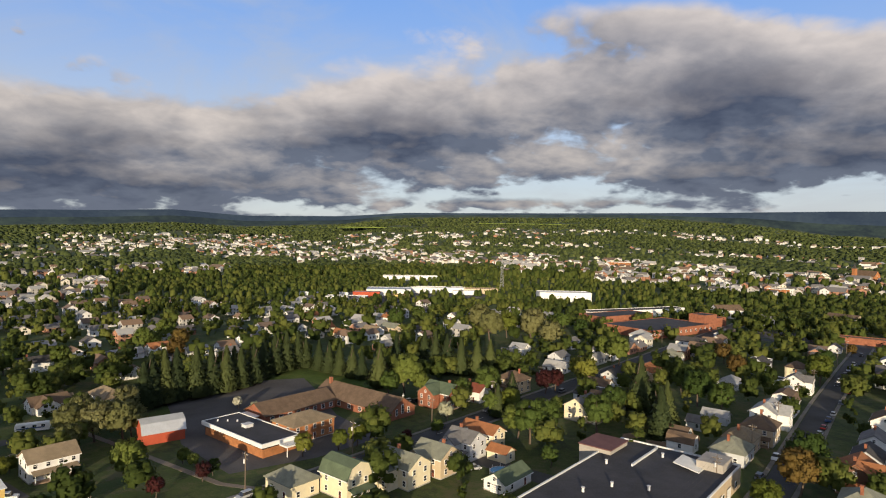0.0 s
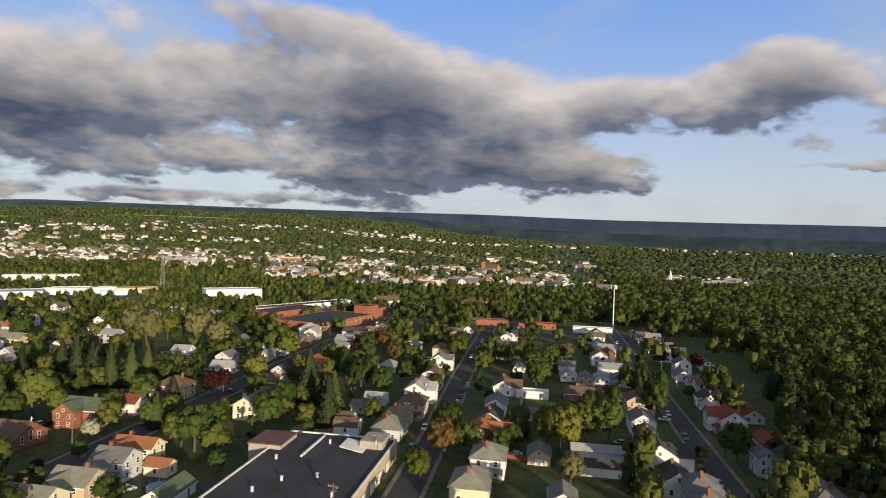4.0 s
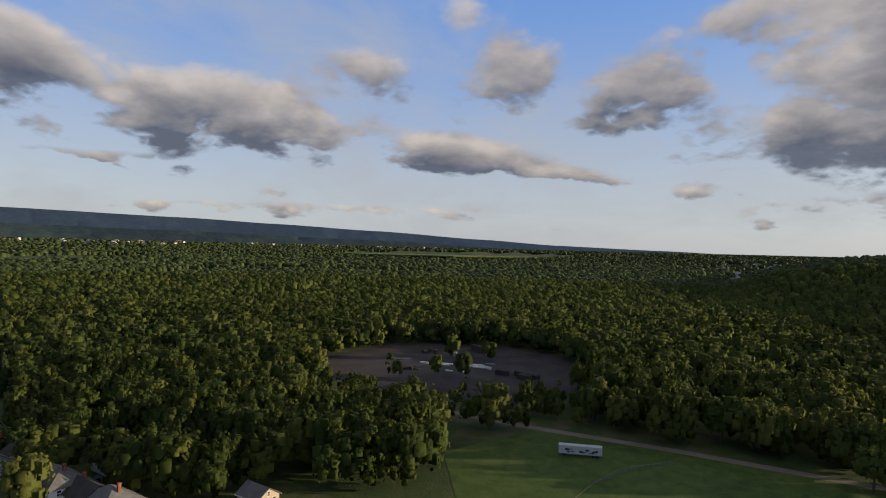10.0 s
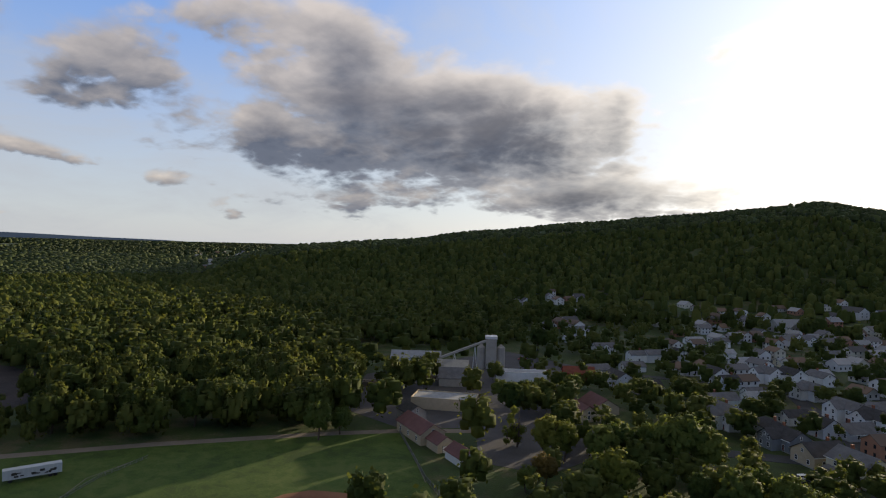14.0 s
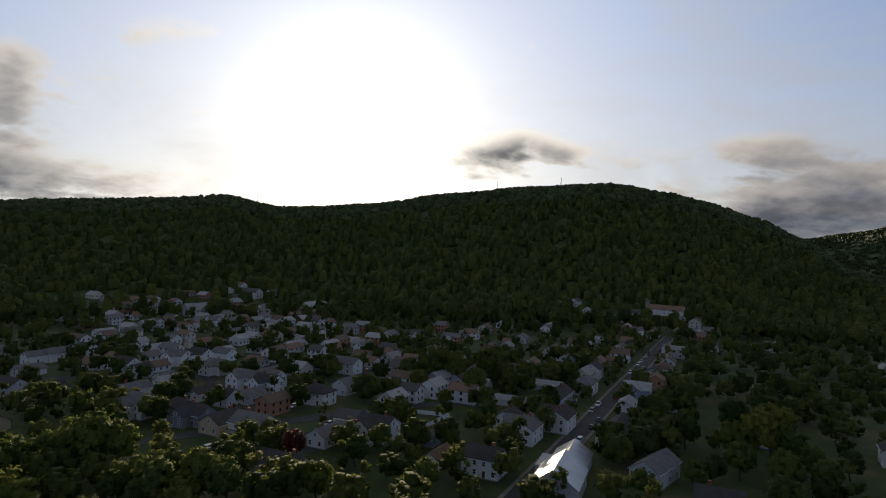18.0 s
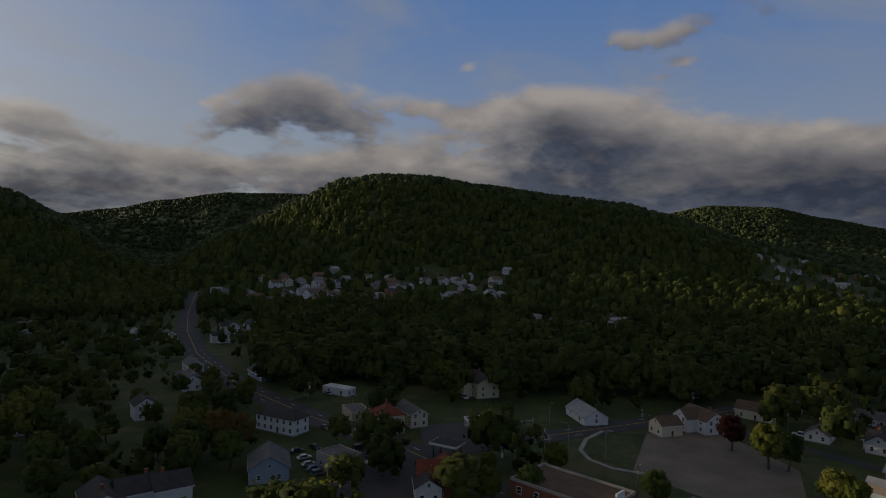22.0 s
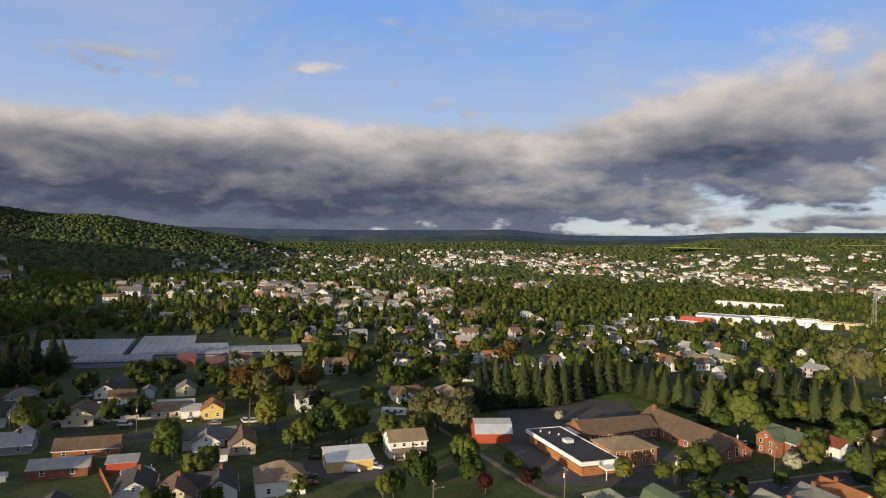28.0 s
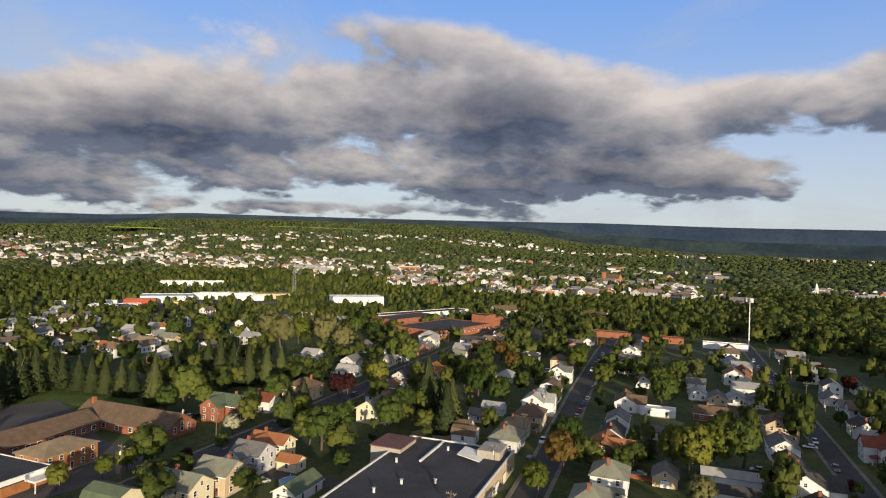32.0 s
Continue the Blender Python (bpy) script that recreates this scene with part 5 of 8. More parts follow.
def greenhouse(name, u0, u1, v0, v1, height=4.6, span=6.4, label=""):
    """A block of arched glasshouse bays side by side, each bay a part."""
    n = max(1, round((v1 - v0) / span))
    s = (v1 - v0) / n
    L = u1 - u0
    x, y = grid((u0 + u1) / 2, v0)
    t = thing(name, pose(x, y, 0, 0, 0, 50), label or "block of white-roofed arched glasshouse bays", "glasshouse", "glasshouses")
    TAKEN.extend([(*grid(u0 + (u1 - u0) * (i + 0.5) / 4, v0 + (v1 - v0) * j), max(L / 7, 10)) for i in range(4) for j in (0.2, 0.8)])
    key = ("bay", round(L, 1), round(s, 2), height)
    if key not in STOCK:
        g = Geo()
        prof = [(0, 0), (0, height * 0.62)] + [(s / 2 - math.cos(math.pi * i / 8) * s / 2, height * 0.62 + math.sin(math.pi * i / 8) * height * 0.38) for i in range(1, 8)] + [(s, height * 0.62), (s, 0)]
        g.loft([[(-L / 2, a, b) for a, b in reversed(prof)], [(L / 2, a, b) for a, b in reversed(prof)]])
        for i in range(int(L / 4) + 1):
            p = -L / 2 + i * 4
            ring = [(a + (0.0), b + 0.06) for a, b in prof[1:-1]]
            for (a, b), (c, d) in zip(ring[:-1], ring[1:]):
                g.face([(p, a, b), (p + 0.12, a, b), (p + 0.12, c, d), (p, c, d)], 1)
        for q in (0.0, s):
            g.box(-L / 2, L / 2, q - 0.14, q + 0.14, height * 0.58, height * 0.70, 2)
        STOCK[key] = g.mesh("bay", [FILM, WALLS["steel"], DARK_TRIM])
    for i in range(n):
        part("bay", STOCK[key], None, t).location = (0, i * s, 0)


FILM = paint("greenhouse_film", (0.235, 0.25, 0.275), 0.38, 0.16, 0.10, 1.5, 0.05)
greenhouse("glasshouse", -100, -50, 379, 436)
greenhouse("glasshouse", -46, 6, 378, 413)
greenhouse("glasshouse", 6.5, 49, 380, 400)
greenhouse("glasshouse", -46, -14, 413.5, 447)
greenhouse("glasshouse", -70, -34, 361, 377.5, 4.2)


def shed_block(x, y, turn, w, d, h, wall, top, label, category="warehouse", name="warehouse", bays=0, panes=0, trim=None):
    t = thing(name, pose(x, y, float(land(x, y)), 0, 0, turn), label, category)
    for i in range(-1, 2):
        a = radians(turn)
        TAKEN.append((x + math.cos(a) * i * w / 3, y + math.sin(a) * i * w / 3, max(d * 0.55, w / 5) + 2))
    block(-w / 2, w / 2, -d / 2, d / 2, h, t, WALLS[wall], ROOFS[top], 0.4, trim or WALLS[wall])
    for i in range(bays):
        put("garage_door", garage_mesh(3.2, 3.0), t, -w / 2 + (i + 0.5) * w / bays, -d / 2 - 0.03, 0.1, 0)
    if panes:
        windows_row(t, -w / 2, w / 2, -d / 2 - 0.03, h * 0.45, panes, 0, 1.5, 1.4)
    return t


# brick works, warehouse and shops to the north-east
shed_block(165, 462, 35, 74, 44, 6, "brick", "tar", "long red-brick factory with a black flat roof", "factory", "factory", panes=12)
shed_block(150, 520, 32, 62, 26, 6.5, "brick", "tar", "red-brick factory hall with a flat tar roof", "factory", "factory")
shed_block(178, 560, 24, 112, 16, 6, "white", "dark", "very long white-walled shed with a dark roof", "warehouse", trim=TRIM)
shed_block(206, 478, 35, 16, 14, 12, "brick", "tar", "bright red square factory tower", "factory", "factory_tower")
shed_block(222, 500, 35, 22, 14, 7, "brick", "tar", "bright red brick factory annex", "factory", "factory")
shed_block(138, 690, 0, 58, 26, 10, "white", "white", "long white warehouse with a flat roof", "warehouse", trim=TRIM)
house(262, 558, 10, 26, 14, 2.6, "gable", "white", "brown", chimney=False, panes=0, name="hall", category="hall", label="large white hall with a brown gabled roof")
house(268, 508, 60, 13, 11, 1.8, "cross", "white", "grey", chimney=False, panes=1)
for x, y, turn, w, d, h, wall, top in ((-103, 655, 0, 44, 16, 5, "white", "white"), (-86, 690, 2, 30, 14, 7, "red", "light"), (-64, 726, 4, 52, 34, 8, "steel", "metal"), (-2, 775, 2, 62, 22, 6, "white", "white"),
                                       (48, 766, 3, 42, 16, 6, "tan", "tan"), (-138, 708, 3, 56, 8, 3.5, "white", "white"), (-50, 940, 2, 84, 20, 7, "white", "white"), (-20, 760, 3, 40, 14, 7, "steel", "light"),
                                       (28, 745, 3, 30, 12, 5, "white", "light"), (-48, 690, 10, 22, 14, 4, "yellow", "tan")):
    shed_block(x, y, turn, w, d, h, wall, top, f"{WALL_WORD[wall]} flat-roofed shop building on a bare lot", "shop", "shop_building", trim=TRIM if wall == "white" else None)
patch("shop_lot", [(-150, 640), (-40, 640), (70, 735), (80, 800), (-100, 800), (-160, 720)], TARMAC, float(land(-20, 740)) + 0.4, "wide tarmac lot round the shops", "parking lot", 3.0)
# low brick row and white block where the streets end
shed_block(*grid(508, 52), 140, 46, 11, 4.2, "brick", "brown", "low red-brick row of shops at the street's end", "shop", "shop_building", panes=8)
shed_block(*grid(500, 5), 140, 30, 10, 4.2, "brick", "red", "low brick garage with white doors", "garage", "garage_building", bays=5)
shed_block(*grid(490, -38), 140, 30, 9, 4.0, "white", "white", "low white flat-roofed store", "shop", "shop_building", trim=TRIM)
# block plant to the south-east
shed_block(157, -206, 27, 27, 13, 4.6, "tan", "light", "low workshop of the block plant with a pale flat roof", "workshop", "workshop", bays=3)
house(139, -168, -24, 20, 9.5, 1.3, "gable", "tan", "maroon", chimney=False, panes=1, name="barn", category="barn", label="long tan barn with a faded maroon roof", garage=1)
house(125, -162, -24, 8, 6.5, 1.0, "gable", "tan", "maroon", chimney=False, panes=0, name="barn", category="barn", label="small tan barn annex with a maroon roof", garage=1)
house(112, -157, -24, 11, 7, 0.9, "gable", "white", "maroon", chimney=False, panes=0, name="barn", category="barn", label="open-sided shed with a maroon roof")
house(156, -183, -24, 10, 8, 1.2, "gable", "block", "dark", chimney=False, panes=1, name="workshop", category="workshop")
house(226, -268, 35, 28, 11, 1.6, "gable", "white", "light", chimney=False, panes=1, name="workshop", category="workshop", label="long white workshop in the block plant")
house(196, -262, 35, 18, 12, 1.3, "gable", "steel", "tin", chimney=False, panes=0, name="workshop", category="workshop", label="tin-roofed mixing shed of the block plant")
house(178, -245, 35, 20, 13, 1.4, "gable", "block", "grey", chimney=False, panes=0, name="workshop", category="workshop")
shed_block(160, -275, 35, 26, 9, 4.5, "white", "light", "pale flat-roofed store of the block plant", "warehouse")
house(140, -300, 35, 16, 9, 1.2, "gable", "red", "red", chimney=False, panes=0, name="workshop", category="workshop")


def silo_tower(x, y):
    t = thing("silo_tower", pose(x, y, 0, 0, 0, 35), "tall grey concrete silo tower with a conveyor", "silo")
    TAKEN.append((x, y, 8))
    part("tower", Geo().box(-3, 3, -3, 3, -0.3, 17), WALLS["block"], t)
    part("head_house", Geo().box(-3.4, 3.4, -3.4, 3.4, 17, 18.4), WALLS["steel"], t)
    for i in (-1, 1):
        part("silo", Geo().tube([(i * 5.6, 0.4, -0.3), (i * 5.6, 0.4, 12), (i * 5.6, 0.4, 13.6)], [2.3, 2.3, 0.5], 14), WALLS["block"], t)
    conveyor = part("conveyor", Geo().tube([(56, 45, 1.5), (1, 1, 16.5)], [0.8, 0.8], 4), WALLS["block"], t, "long sloping steel conveyor")
    for f in (0.25, 0.45, 0.65, 0.85):
        x0, y0, z0 = 56 - 55 * f, 45 - 44 * f, 1.5 + 15 * f
        part("trestle", Geo().tube([(x0 - 1.2, y0 + 1.5, -0.3), (x0, y0, z0)], [0.18, 0.14], 5).tube([(x0 + 1.2, y0 - 1.5, -0.3), (x0, y0, z0)], [0.18, 0.14], 5), WALLS["steel"], conveyor)


silo_tower(189, -290)


def big_barn():
    """The tall tin-roofed barn that catches the low light."""
    t = thing("tin_barn", pose(-84, -172, 0, 0, 0, 55), "tall barn with two stepped bare tin roofs", "barn")
    TAKEN.append((-84, -172, 16))
    for k, (x0, x1, d, h, rise) in enumerate(((-24, -6, 13, 5.2, 4.6), (-5.9, 13, 11, 4.2, 3.6))):
        g, r = Geo(), Geo()
        gable_body(g, -x1, -x0, d, h, rise)
        gable_roof(r, -x1, -x0, d, h, rise, 0.5)
        part("wall", g, WALLS["grey"], t)
        part("roof", r, ROOFS["tin"], t)
    for i in range(4):
        put("window", window_mesh(0.9, 1.2), t, 8 + i * 4, 6.55, 2.4, 180)
    part("lean_to", Geo().box(-8, 4, -9.5, -5.55, -0.3, 3.4), WALLS["grey"], t)


big_barn()


def flat_brick_shop():
    t = thing("brick_shop", pose(-163, -2, 0, 0, 0, 60), "dark brick shop with a flat roof and pale stepped coping", "shop")
    TAKEN.append((-163, -2, 14))
    block(-14, 14, -8, 8, 6.2, t, WALLS["brick"], ROOFS["brown"], 0.7, WALLS["block"])
    part("roof_sign", Geo().box(13.4, 13.9, -2, 2, 6.95, 8.8), TRIM, t, "blank white board on the parapet")
    for i in range(5):
        put("window", window_mesh(1.3, 1.7), t, -11 + i * 5.5, -8.05, 3.4, 0)


flat_brick_shop()


def canopy_station():
    t = thing("filling_station", pose(-192, -42, 0, 0, 0, 75), "filling station canopy on four posts over pumps", "filling station")
    TAKEN.append((-192, -42, 9))
    part("canopy", Geo().box(-5, 5, -3.5, 3.5, 4.4, 5.1), TRIM, t)
    part("canopy_top", Geo().box(-4.8, 4.8, -3.3, 3.3, 5.1, 5.16), ROOFS["dark"], t)
    for a in (-3.8, 3.8):
        for b in (-2.4, 2.4):
            part("canopy_post", STOCK.setdefault("cpost", Geo().box(-0.15, 0.15, -0.15, 0.15, -0.2, 4.4).mesh("canopy_post", [DARK_TRIM])), None, t).location = (a, b, 0)
    for a in (-2, 2):
        part("pump", STOCK.setdefault("pump", Geo().box(-0.5, 0.5, -0.35, 0.35, 0, 0.2).box(-0.4, 0.4, -0.25, 0.25, 0.2, 1.8).mesh("pump", [WALLS["red"]])), None, t).location = (a, 0, 0)


canopy_station()


# ---------------------------------------------------------------- masts, poles, vehicles, fences
STEEL = paint("galvanised_steel", (0.45, 0.45, 0.45), 0.5, 0.12, 0.5, 4, 0.1, 0.0, 0.6)
POLE_WOOD = paint("pole_wood", (0.15, 0.115, 0.085), 0.9, 0.2, 0.6, 6, 0.2)
LAMP_GREY = paint("lamp_grey", (0.30, 0.30, 0.30), 0.5, 0.1, 0.5, 4, 0.1, 0.0, 0.4)


def cell_tower(x, y, h):
    t = thing("cell_tower", pose(x, y, float(land(x, y)), 0, 0, 20), "slim white monopole with antenna panels on top", "tower")
    part("pole", Geo().tube([(0, 0, -0.3), (0, 0, h * 0.5), (0, 0, h)], [0.5, 0.42, 0.3], 10), TRIM, t)
    for q in range(3):
        a = q * 2.094
        part("arm", Geo().tube([(0, 0, h - 1.2), (math.cos(a) * 2.4, math.sin(a) * 2.4, h - 1.2)], [0.12, 0.12], 5), STEEL, t)
        for s in (-0.9, 0, 0.9):
            cx, cy = math.cos(a) * 2.4 - math.sin(a) * s, math.sin(a) * 2.4 + math.cos(a) * s
            part("antenna", Geo().box(cx - 0.22, cx + 0.22, cy - 0.22, cy + 0.22, h - 2.6, h + 0.4), TRIM, t)


def lattice_mast(x, y, h, w=2.4):
    t = thing("lattice_mast", pose(x, y, float(land(x, y)), 0, 0, 15), "thin steel lattice radio mast", "mast")
    for i, (a, b) in enumerate(((-1, -1), (1, -1), (1, 1), (-1, 1))):
        part("leg", Geo().tube([(a * w / 2, b * w / 2, -0.5), (a * w * 0.12, b * w * 0.12, h)], [0.16, 0.1], 4), STEEL, t)
    g = Geo()
    n = 12
    for k in range(n):
        q0, q1 = 1 - 0.76 * k / n, 1 - 0.76 * (k + 1) / n
        for (a, b), (c, d) in (((-1, -1), (1, -1)), ((1, -1), (1, 1)), ((1, 1), (-1, 1)), ((-1, 1), (-1, -1))):
            g.tube([(a * w / 2 * q0, b * w / 2 * q0, h * k / n), (c * w / 2 * q1, d * w / 2 * q1, h * (k + 1) / n)], [0.07, 0.07], 3)
    part("bracing", g, STEEL, t)


cell_tower(375, 359, 36)
lattice_mast(81, 825, 49, 4.0)
for az in (198.7, 204.6, 176.6):
    p = heading(az) * 1395
    lattice_mast(p.x, p.y, 28, 4)


def utility_pole(x, y, turn, lamp=False, drum=True, h=10.5):
    key = ("pole", lamp, drum)
    if key not in STOCK:
        parts = [("pole", Geo().tube([(0, 0, -0.3), (0, 0, h * 0.5), (0, 0, h)], [0.17, 0.15, 0.11], 7).mesh("pole", [POLE_WOOD])),
                 ("crossarm", Geo().box(-1.3, 1.3, -0.07, 0.07, h - 0.9, h - 0.72).box(-1.0, 1.0, -0.06, 0.06, h - 1.9, h - 1.75).mesh("crossarm", [POLE_WOOD]))]
        ins = Geo()
        for a in (-1.2, -0.6, 0.6, 1.2):
            ins.tube([(a, 0, h - 0.72), (a, 0, h - 0.5)], [0.06, 0.04], 5)
        parts.append(("insulators", ins.mesh("insulators", [TRIM])))
        if drum:
            parts.append(("transformer", Geo().tube([(0.35, 0.1, h - 3.2), (0.35, 0.1, h - 2.2), (0.35, 0.1, h - 2.05)], [0.27, 0.27, 0.1], 9).mesh("transformer", [WALLS["steel"]])))
        if lamp:
            parts.append(("lamp_arm", Geo().tube([(0, 0, h - 2.6), (0, -1.2, h - 2.1), (0, -2.4, h - 2.1)], [0.05, 0.05, 0.05], 5).box(-0.16, 0.16, -2.9, -2.3, h - 2.2, h - 2.02).mesh("lamp_arm", [LAMP_GREY])))
        STOCK[key] = parts
    t = thing("utility_pole", pose(x, y, float(land(x, y)), 0, 0, turn), "wooden utility pole with crossarms" + (" and a lamp arm" if lamp else ""), "utility pole", "utility poles")
    for n, me in STOCK[key]:
        part(n, me, None, t)


def wire_run(pts, h=10.0):
    """Sagging wires from pole to pole."""
    g = Geo()
    for a, b in zip(pts[:-1], pts[1:]):
        for off in (-1.1, 0.0, 1.1):
            d = (Vector(b) - Vector(a)).normalized()
            n = Vector((-d.y, d.x)) * off
            g.tube([(a[0] + (b[0] - a[0]) * f + n.x, a[1] + (b[1] - a[1]) * f + n.y, h - 1.1 * (1 - (2 * f - 1) ** 2)) for f in (0, 0.25, 0.5, 0.75, 1)], [0.018] * 5, 3)
    tagged(new("power_lines", g.mesh("power_lines", [DARK_TRIM])), "sagging black power lines along the street", "cables")


for v, u0, u1, side in ((136, -100, 420, 7.2), (41, 60, 460, 6.6), (-54, 60, 470, 6.4), (-54, -480, -190, 6.4), (233, -140, 50, 4.5)):
    row = [grid(u, v + (side if v != -54 else -side)) for u in range(u0, u1, 38)]
    for i, (x, y) in enumerate(row):
        utility_pole(x, y, 140, lamp=i % 2 == 0, drum=i % 3 != 1)
    wire_run(row)
for i, (x, y) in enumerate([(-330, -250), (-270, -185), (-236, -112), (-214, -70), (-186, -72), (-178, -62), (-205, -12), (-236, 22)]):
    utility_pole(x, y, 40 + i * 17, lamp=i % 2 == 1, drum=True)


def street_lamp(x, y, turn, h=9.0):
    t = thing("street_lamp", pose(x, y, 0, 0, 0, turn), "curved grey street lamp beside the junction", "street lamp", "street lamps")
    part("pole", Geo().tube([(0, 0, -0.2), (0, 0, h - 1), (0.5, 0, h), (2.2, 0, h + 0.1)], [0.11, 0.09, 0.07, 0.05], 7), LAMP_GREY, t)
    part("lamp_head", Geo().box(1.9, 2.7, -0.16, 0.16, h - 0.02, h + 0.14), LAMP_GREY, t)


for x, y, q in ((-196, -30, 200), (-182, -60, 60), (-212, -4, 250), (-240, -12, 30), (-206, 8, 120), (-225, -88, 60)):
    street_lamp(x, y, q)

CAR_PAINT = {"white": (0.70, 0.70, 0.69), "silver": (0.42, 0.43, 0.44), "black": (0.022, 0.022, 0.024), "red": (0.30, 0.030, 0.025), "blue": (0.04, 0.07, 0.16), "grey": (0.14, 0.145, 0.15)}
CAR_MAT = {k: paint(f"car_{k}", c, 0.28, 0.04, 1.0, 8, 0.02, 0.0, 0.15) for k, c in CAR_PAINT.items()}
RUBBER = paint("rubber", (0.02, 0.02, 0.02), 0.85, 0.2, 1, 8, 0.1)
RIM = paint("wheel_rim", (0.40, 0.40, 0.40), 0.35, 0.1, 1, 8, 0.1, 0.0, 0.8)


def car_meshes(kind, colour):
    key = ("car", kind, colour)
    if key in STOCK:
        return STOCK[key]
    g, c = Geo(), Geo()
    L, W, H = {"sedan": (4.7, 1.82, 1.45), "suv": (4.8, 1.9, 1.75), "pickup": (5.6, 1.95, 1.85), "van": (5.6, 2.0, 2.3)}[kind]
    hb = H * 0.56
    prof = [(-L / 2, 0.35), (-L / 2 + 0.05, hb * 0.9), (-L / 2 + 0.35, hb), (L / 2 - 1.2, hb * 0.98), (L / 2 - 0.15, hb * 0.8), (L / 2, 0.35)]
    g.loft([[(x * k, s * W / 2, z) for x, z in prof] for s, k in ((0.9, 0.97), (1.0, 1.0), (-1.0, 1.0), (-0.9, 0.97))][1:3])
    cab = {"sedan": (-1.75, -1.15, 0.55, 1.15), "suv": (-2.25, -2.0, 0.6, 1.25), "pickup": (-0.9, -0.75, 0.9, 1.5), "van": (-2.75, -2.7, 1.2, 1.9)}[kind]
    a, b, e, f = cab
    w2 = W / 2 - 0.06
    c.loft([[(a, w2, hb * 0.97), (f, w2, hb * 0.97), (e, w2 - 0.16, H - 0.06), (b, w2 - 0.16, H - 0.06)], [(a, -w2, hb * 0.97), (f, -w2, hb * 0.97), (e, -w2 + 0.16, H - 0.06), (b, -w2 + 0.16, H - 0.06)]])
    roof = Geo().box(b - 0.03, e + 0.03, -w2 + 0.14, w2 - 0.14, H - 0.07, H)
    wheel = Geo().tube([(0, -0.11, 0), (0, 0.11, 0)], [0.33, 0.33], 12)
    rim = Geo().tube([(0, -0.125, 0), (0, 0.125, 0)], [0.2, 0.2], 8)
    lights = Geo().box(L / 2 - 0.12, L / 2 + 0.01, -0.165, 0.165, hb * 0.58, hb * 0.75)
    body_mat = CAR_MAT[colour]
    STOCK[key] = (g.mesh("body", [body_mat]), c.mesh("windows", [body_mat if kind == "van" else GLASS]), roof.mesh("roof", [body_mat]), wheel.mesh("tyre", [RUBBER]), rim.mesh("rim", [RIM]), lights.mesh("headlight", [TRIM]), L, W)
    return STOCK[key]


def car(x, y, turn, kind="sedan", colour="white", where="parked along the kerb"):
    body, cabin, roof, wheel, rim, lights, L, W = car_meshes(kind, colour)
    t = thing("van" if kind == "van" else "pickup_truck" if kind == "pickup" else "car", pose(x, y, float(land(x, y)) + 0.08, 0, 0, turn), f"{colour} {kind} {where}", "van" if kind == "van" else "truck" if kind == "pickup" else "car", "parked cars")
    part("body", body, None, t)
    part("cabin", cabin, None, t)
    part("roof", roof, None, t)
    for b in (-W / 2 + 0.285, W / 2 - 0.285):
        part("headlight", lights, None, t).location = (0, b, 0)
    for a in (-L * 0.31, L * 0.31):
        for b in (-W / 2 + 0.08, W / 2 - 0.08):
            w = part("tyre", wheel, None, t)
            w.location = (a, b, 0.33)
            part("rim", rim, None, w)


rng = random.Random(5)
COLOURS = ["white", "white", "silver", "silver", "black", "grey", "red", "blue"]
for v, u0, u1, step in ((38, 215, 470, 17), (-54, 120, 440, 23), (136, 60, 330, 34), (-54, -480, -200, 15)):
    u = u0
    while u < u1:
        side = rng.choice((-1, 1))
        off = 3.2 if v != -54 else 2.8
        x, y = grid(u, v + side * off)
        car(x, y, 50 + (0 if side < 0 else 180) + rng.uniform(-2, 2), rng.choice(["sedan", "sedan", "suv", "suv", "pickup"]), rng.choice(COLOURS))
        u += step * rng.uniform(0.55, 1.5)
car(198, 161, 140, "sedan", "white", "standing in a yard or drive")
car(160, 148, 140, "sedan", "silver", "standing in a yard or drive")
car(74, 155, 50, "suv", "black", "standing in a yard or drive")
car(93, 175, 50, "suv", "grey", "standing in a yard or drive")
car(120, 155, 140, "sedan", "silver", "standing in a yard or drive")
car(177, 79, 20, "suv", "black", "standing in a yard or drive")
car(10, 178, 20, "suv", "silver", "standing in a yard or drive")
car(-13, 252, 50, "sedan", "white", "standing in a yard or drive")
car(-10, 251, 50, "suv", "black", "standing in a yard or drive")
car(-114, 147, 30, "van", "white", "standing in a yard or drive")
car(-110, 153, 20, "pickup", "white", "standing in a yard or drive")
car(-117, 132, 60, "sedan", "red", "standing in a yard or drive")
car(-121, 136, 60, "sedan", "grey", "standing in a yard or drive")
car(-130, 149, 40, "suv", "black", "standing in a yard or drive")
car(-176, 165, 50, "pickup", "white", "standing in a yard or drive")
car(-172, 168, 50, "suv", "grey", "standing in a yard or drive")
car(-196, 153, 130, "suv", "white", "standing in a yard or drive")
car(-185, 155, 50, "sedan", "silver", "standing in a yard or drive")
car(-209, 135, 40, "suv", "white", "standing in a yard or drive")
car(-218, 131, 50, "suv", "black", "standing in a yard or drive")
car(-260, 150, 30, "suv", "silver", "standing in a yard or drive")
car(-227, 121, 50, "suv", "black", "standing in a yard or drive")
car(-179, 164, 150, "suv", "white", "standing in a yard or drive")
car(-215, -87, 60, "pickup", "silver", "standing in a yard or drive")
car(-180, -63, 150, "pickup", "white", "standing in a yard or drive")
car(-177, -85, 140, "sedan", "white", "standing in a yard or drive")
car(-172, -81, 140, "sedan", "silver", "standing in a yard or drive")
car(-169, -78, 140, "sedan", "blue", "standing in a yard or drive")
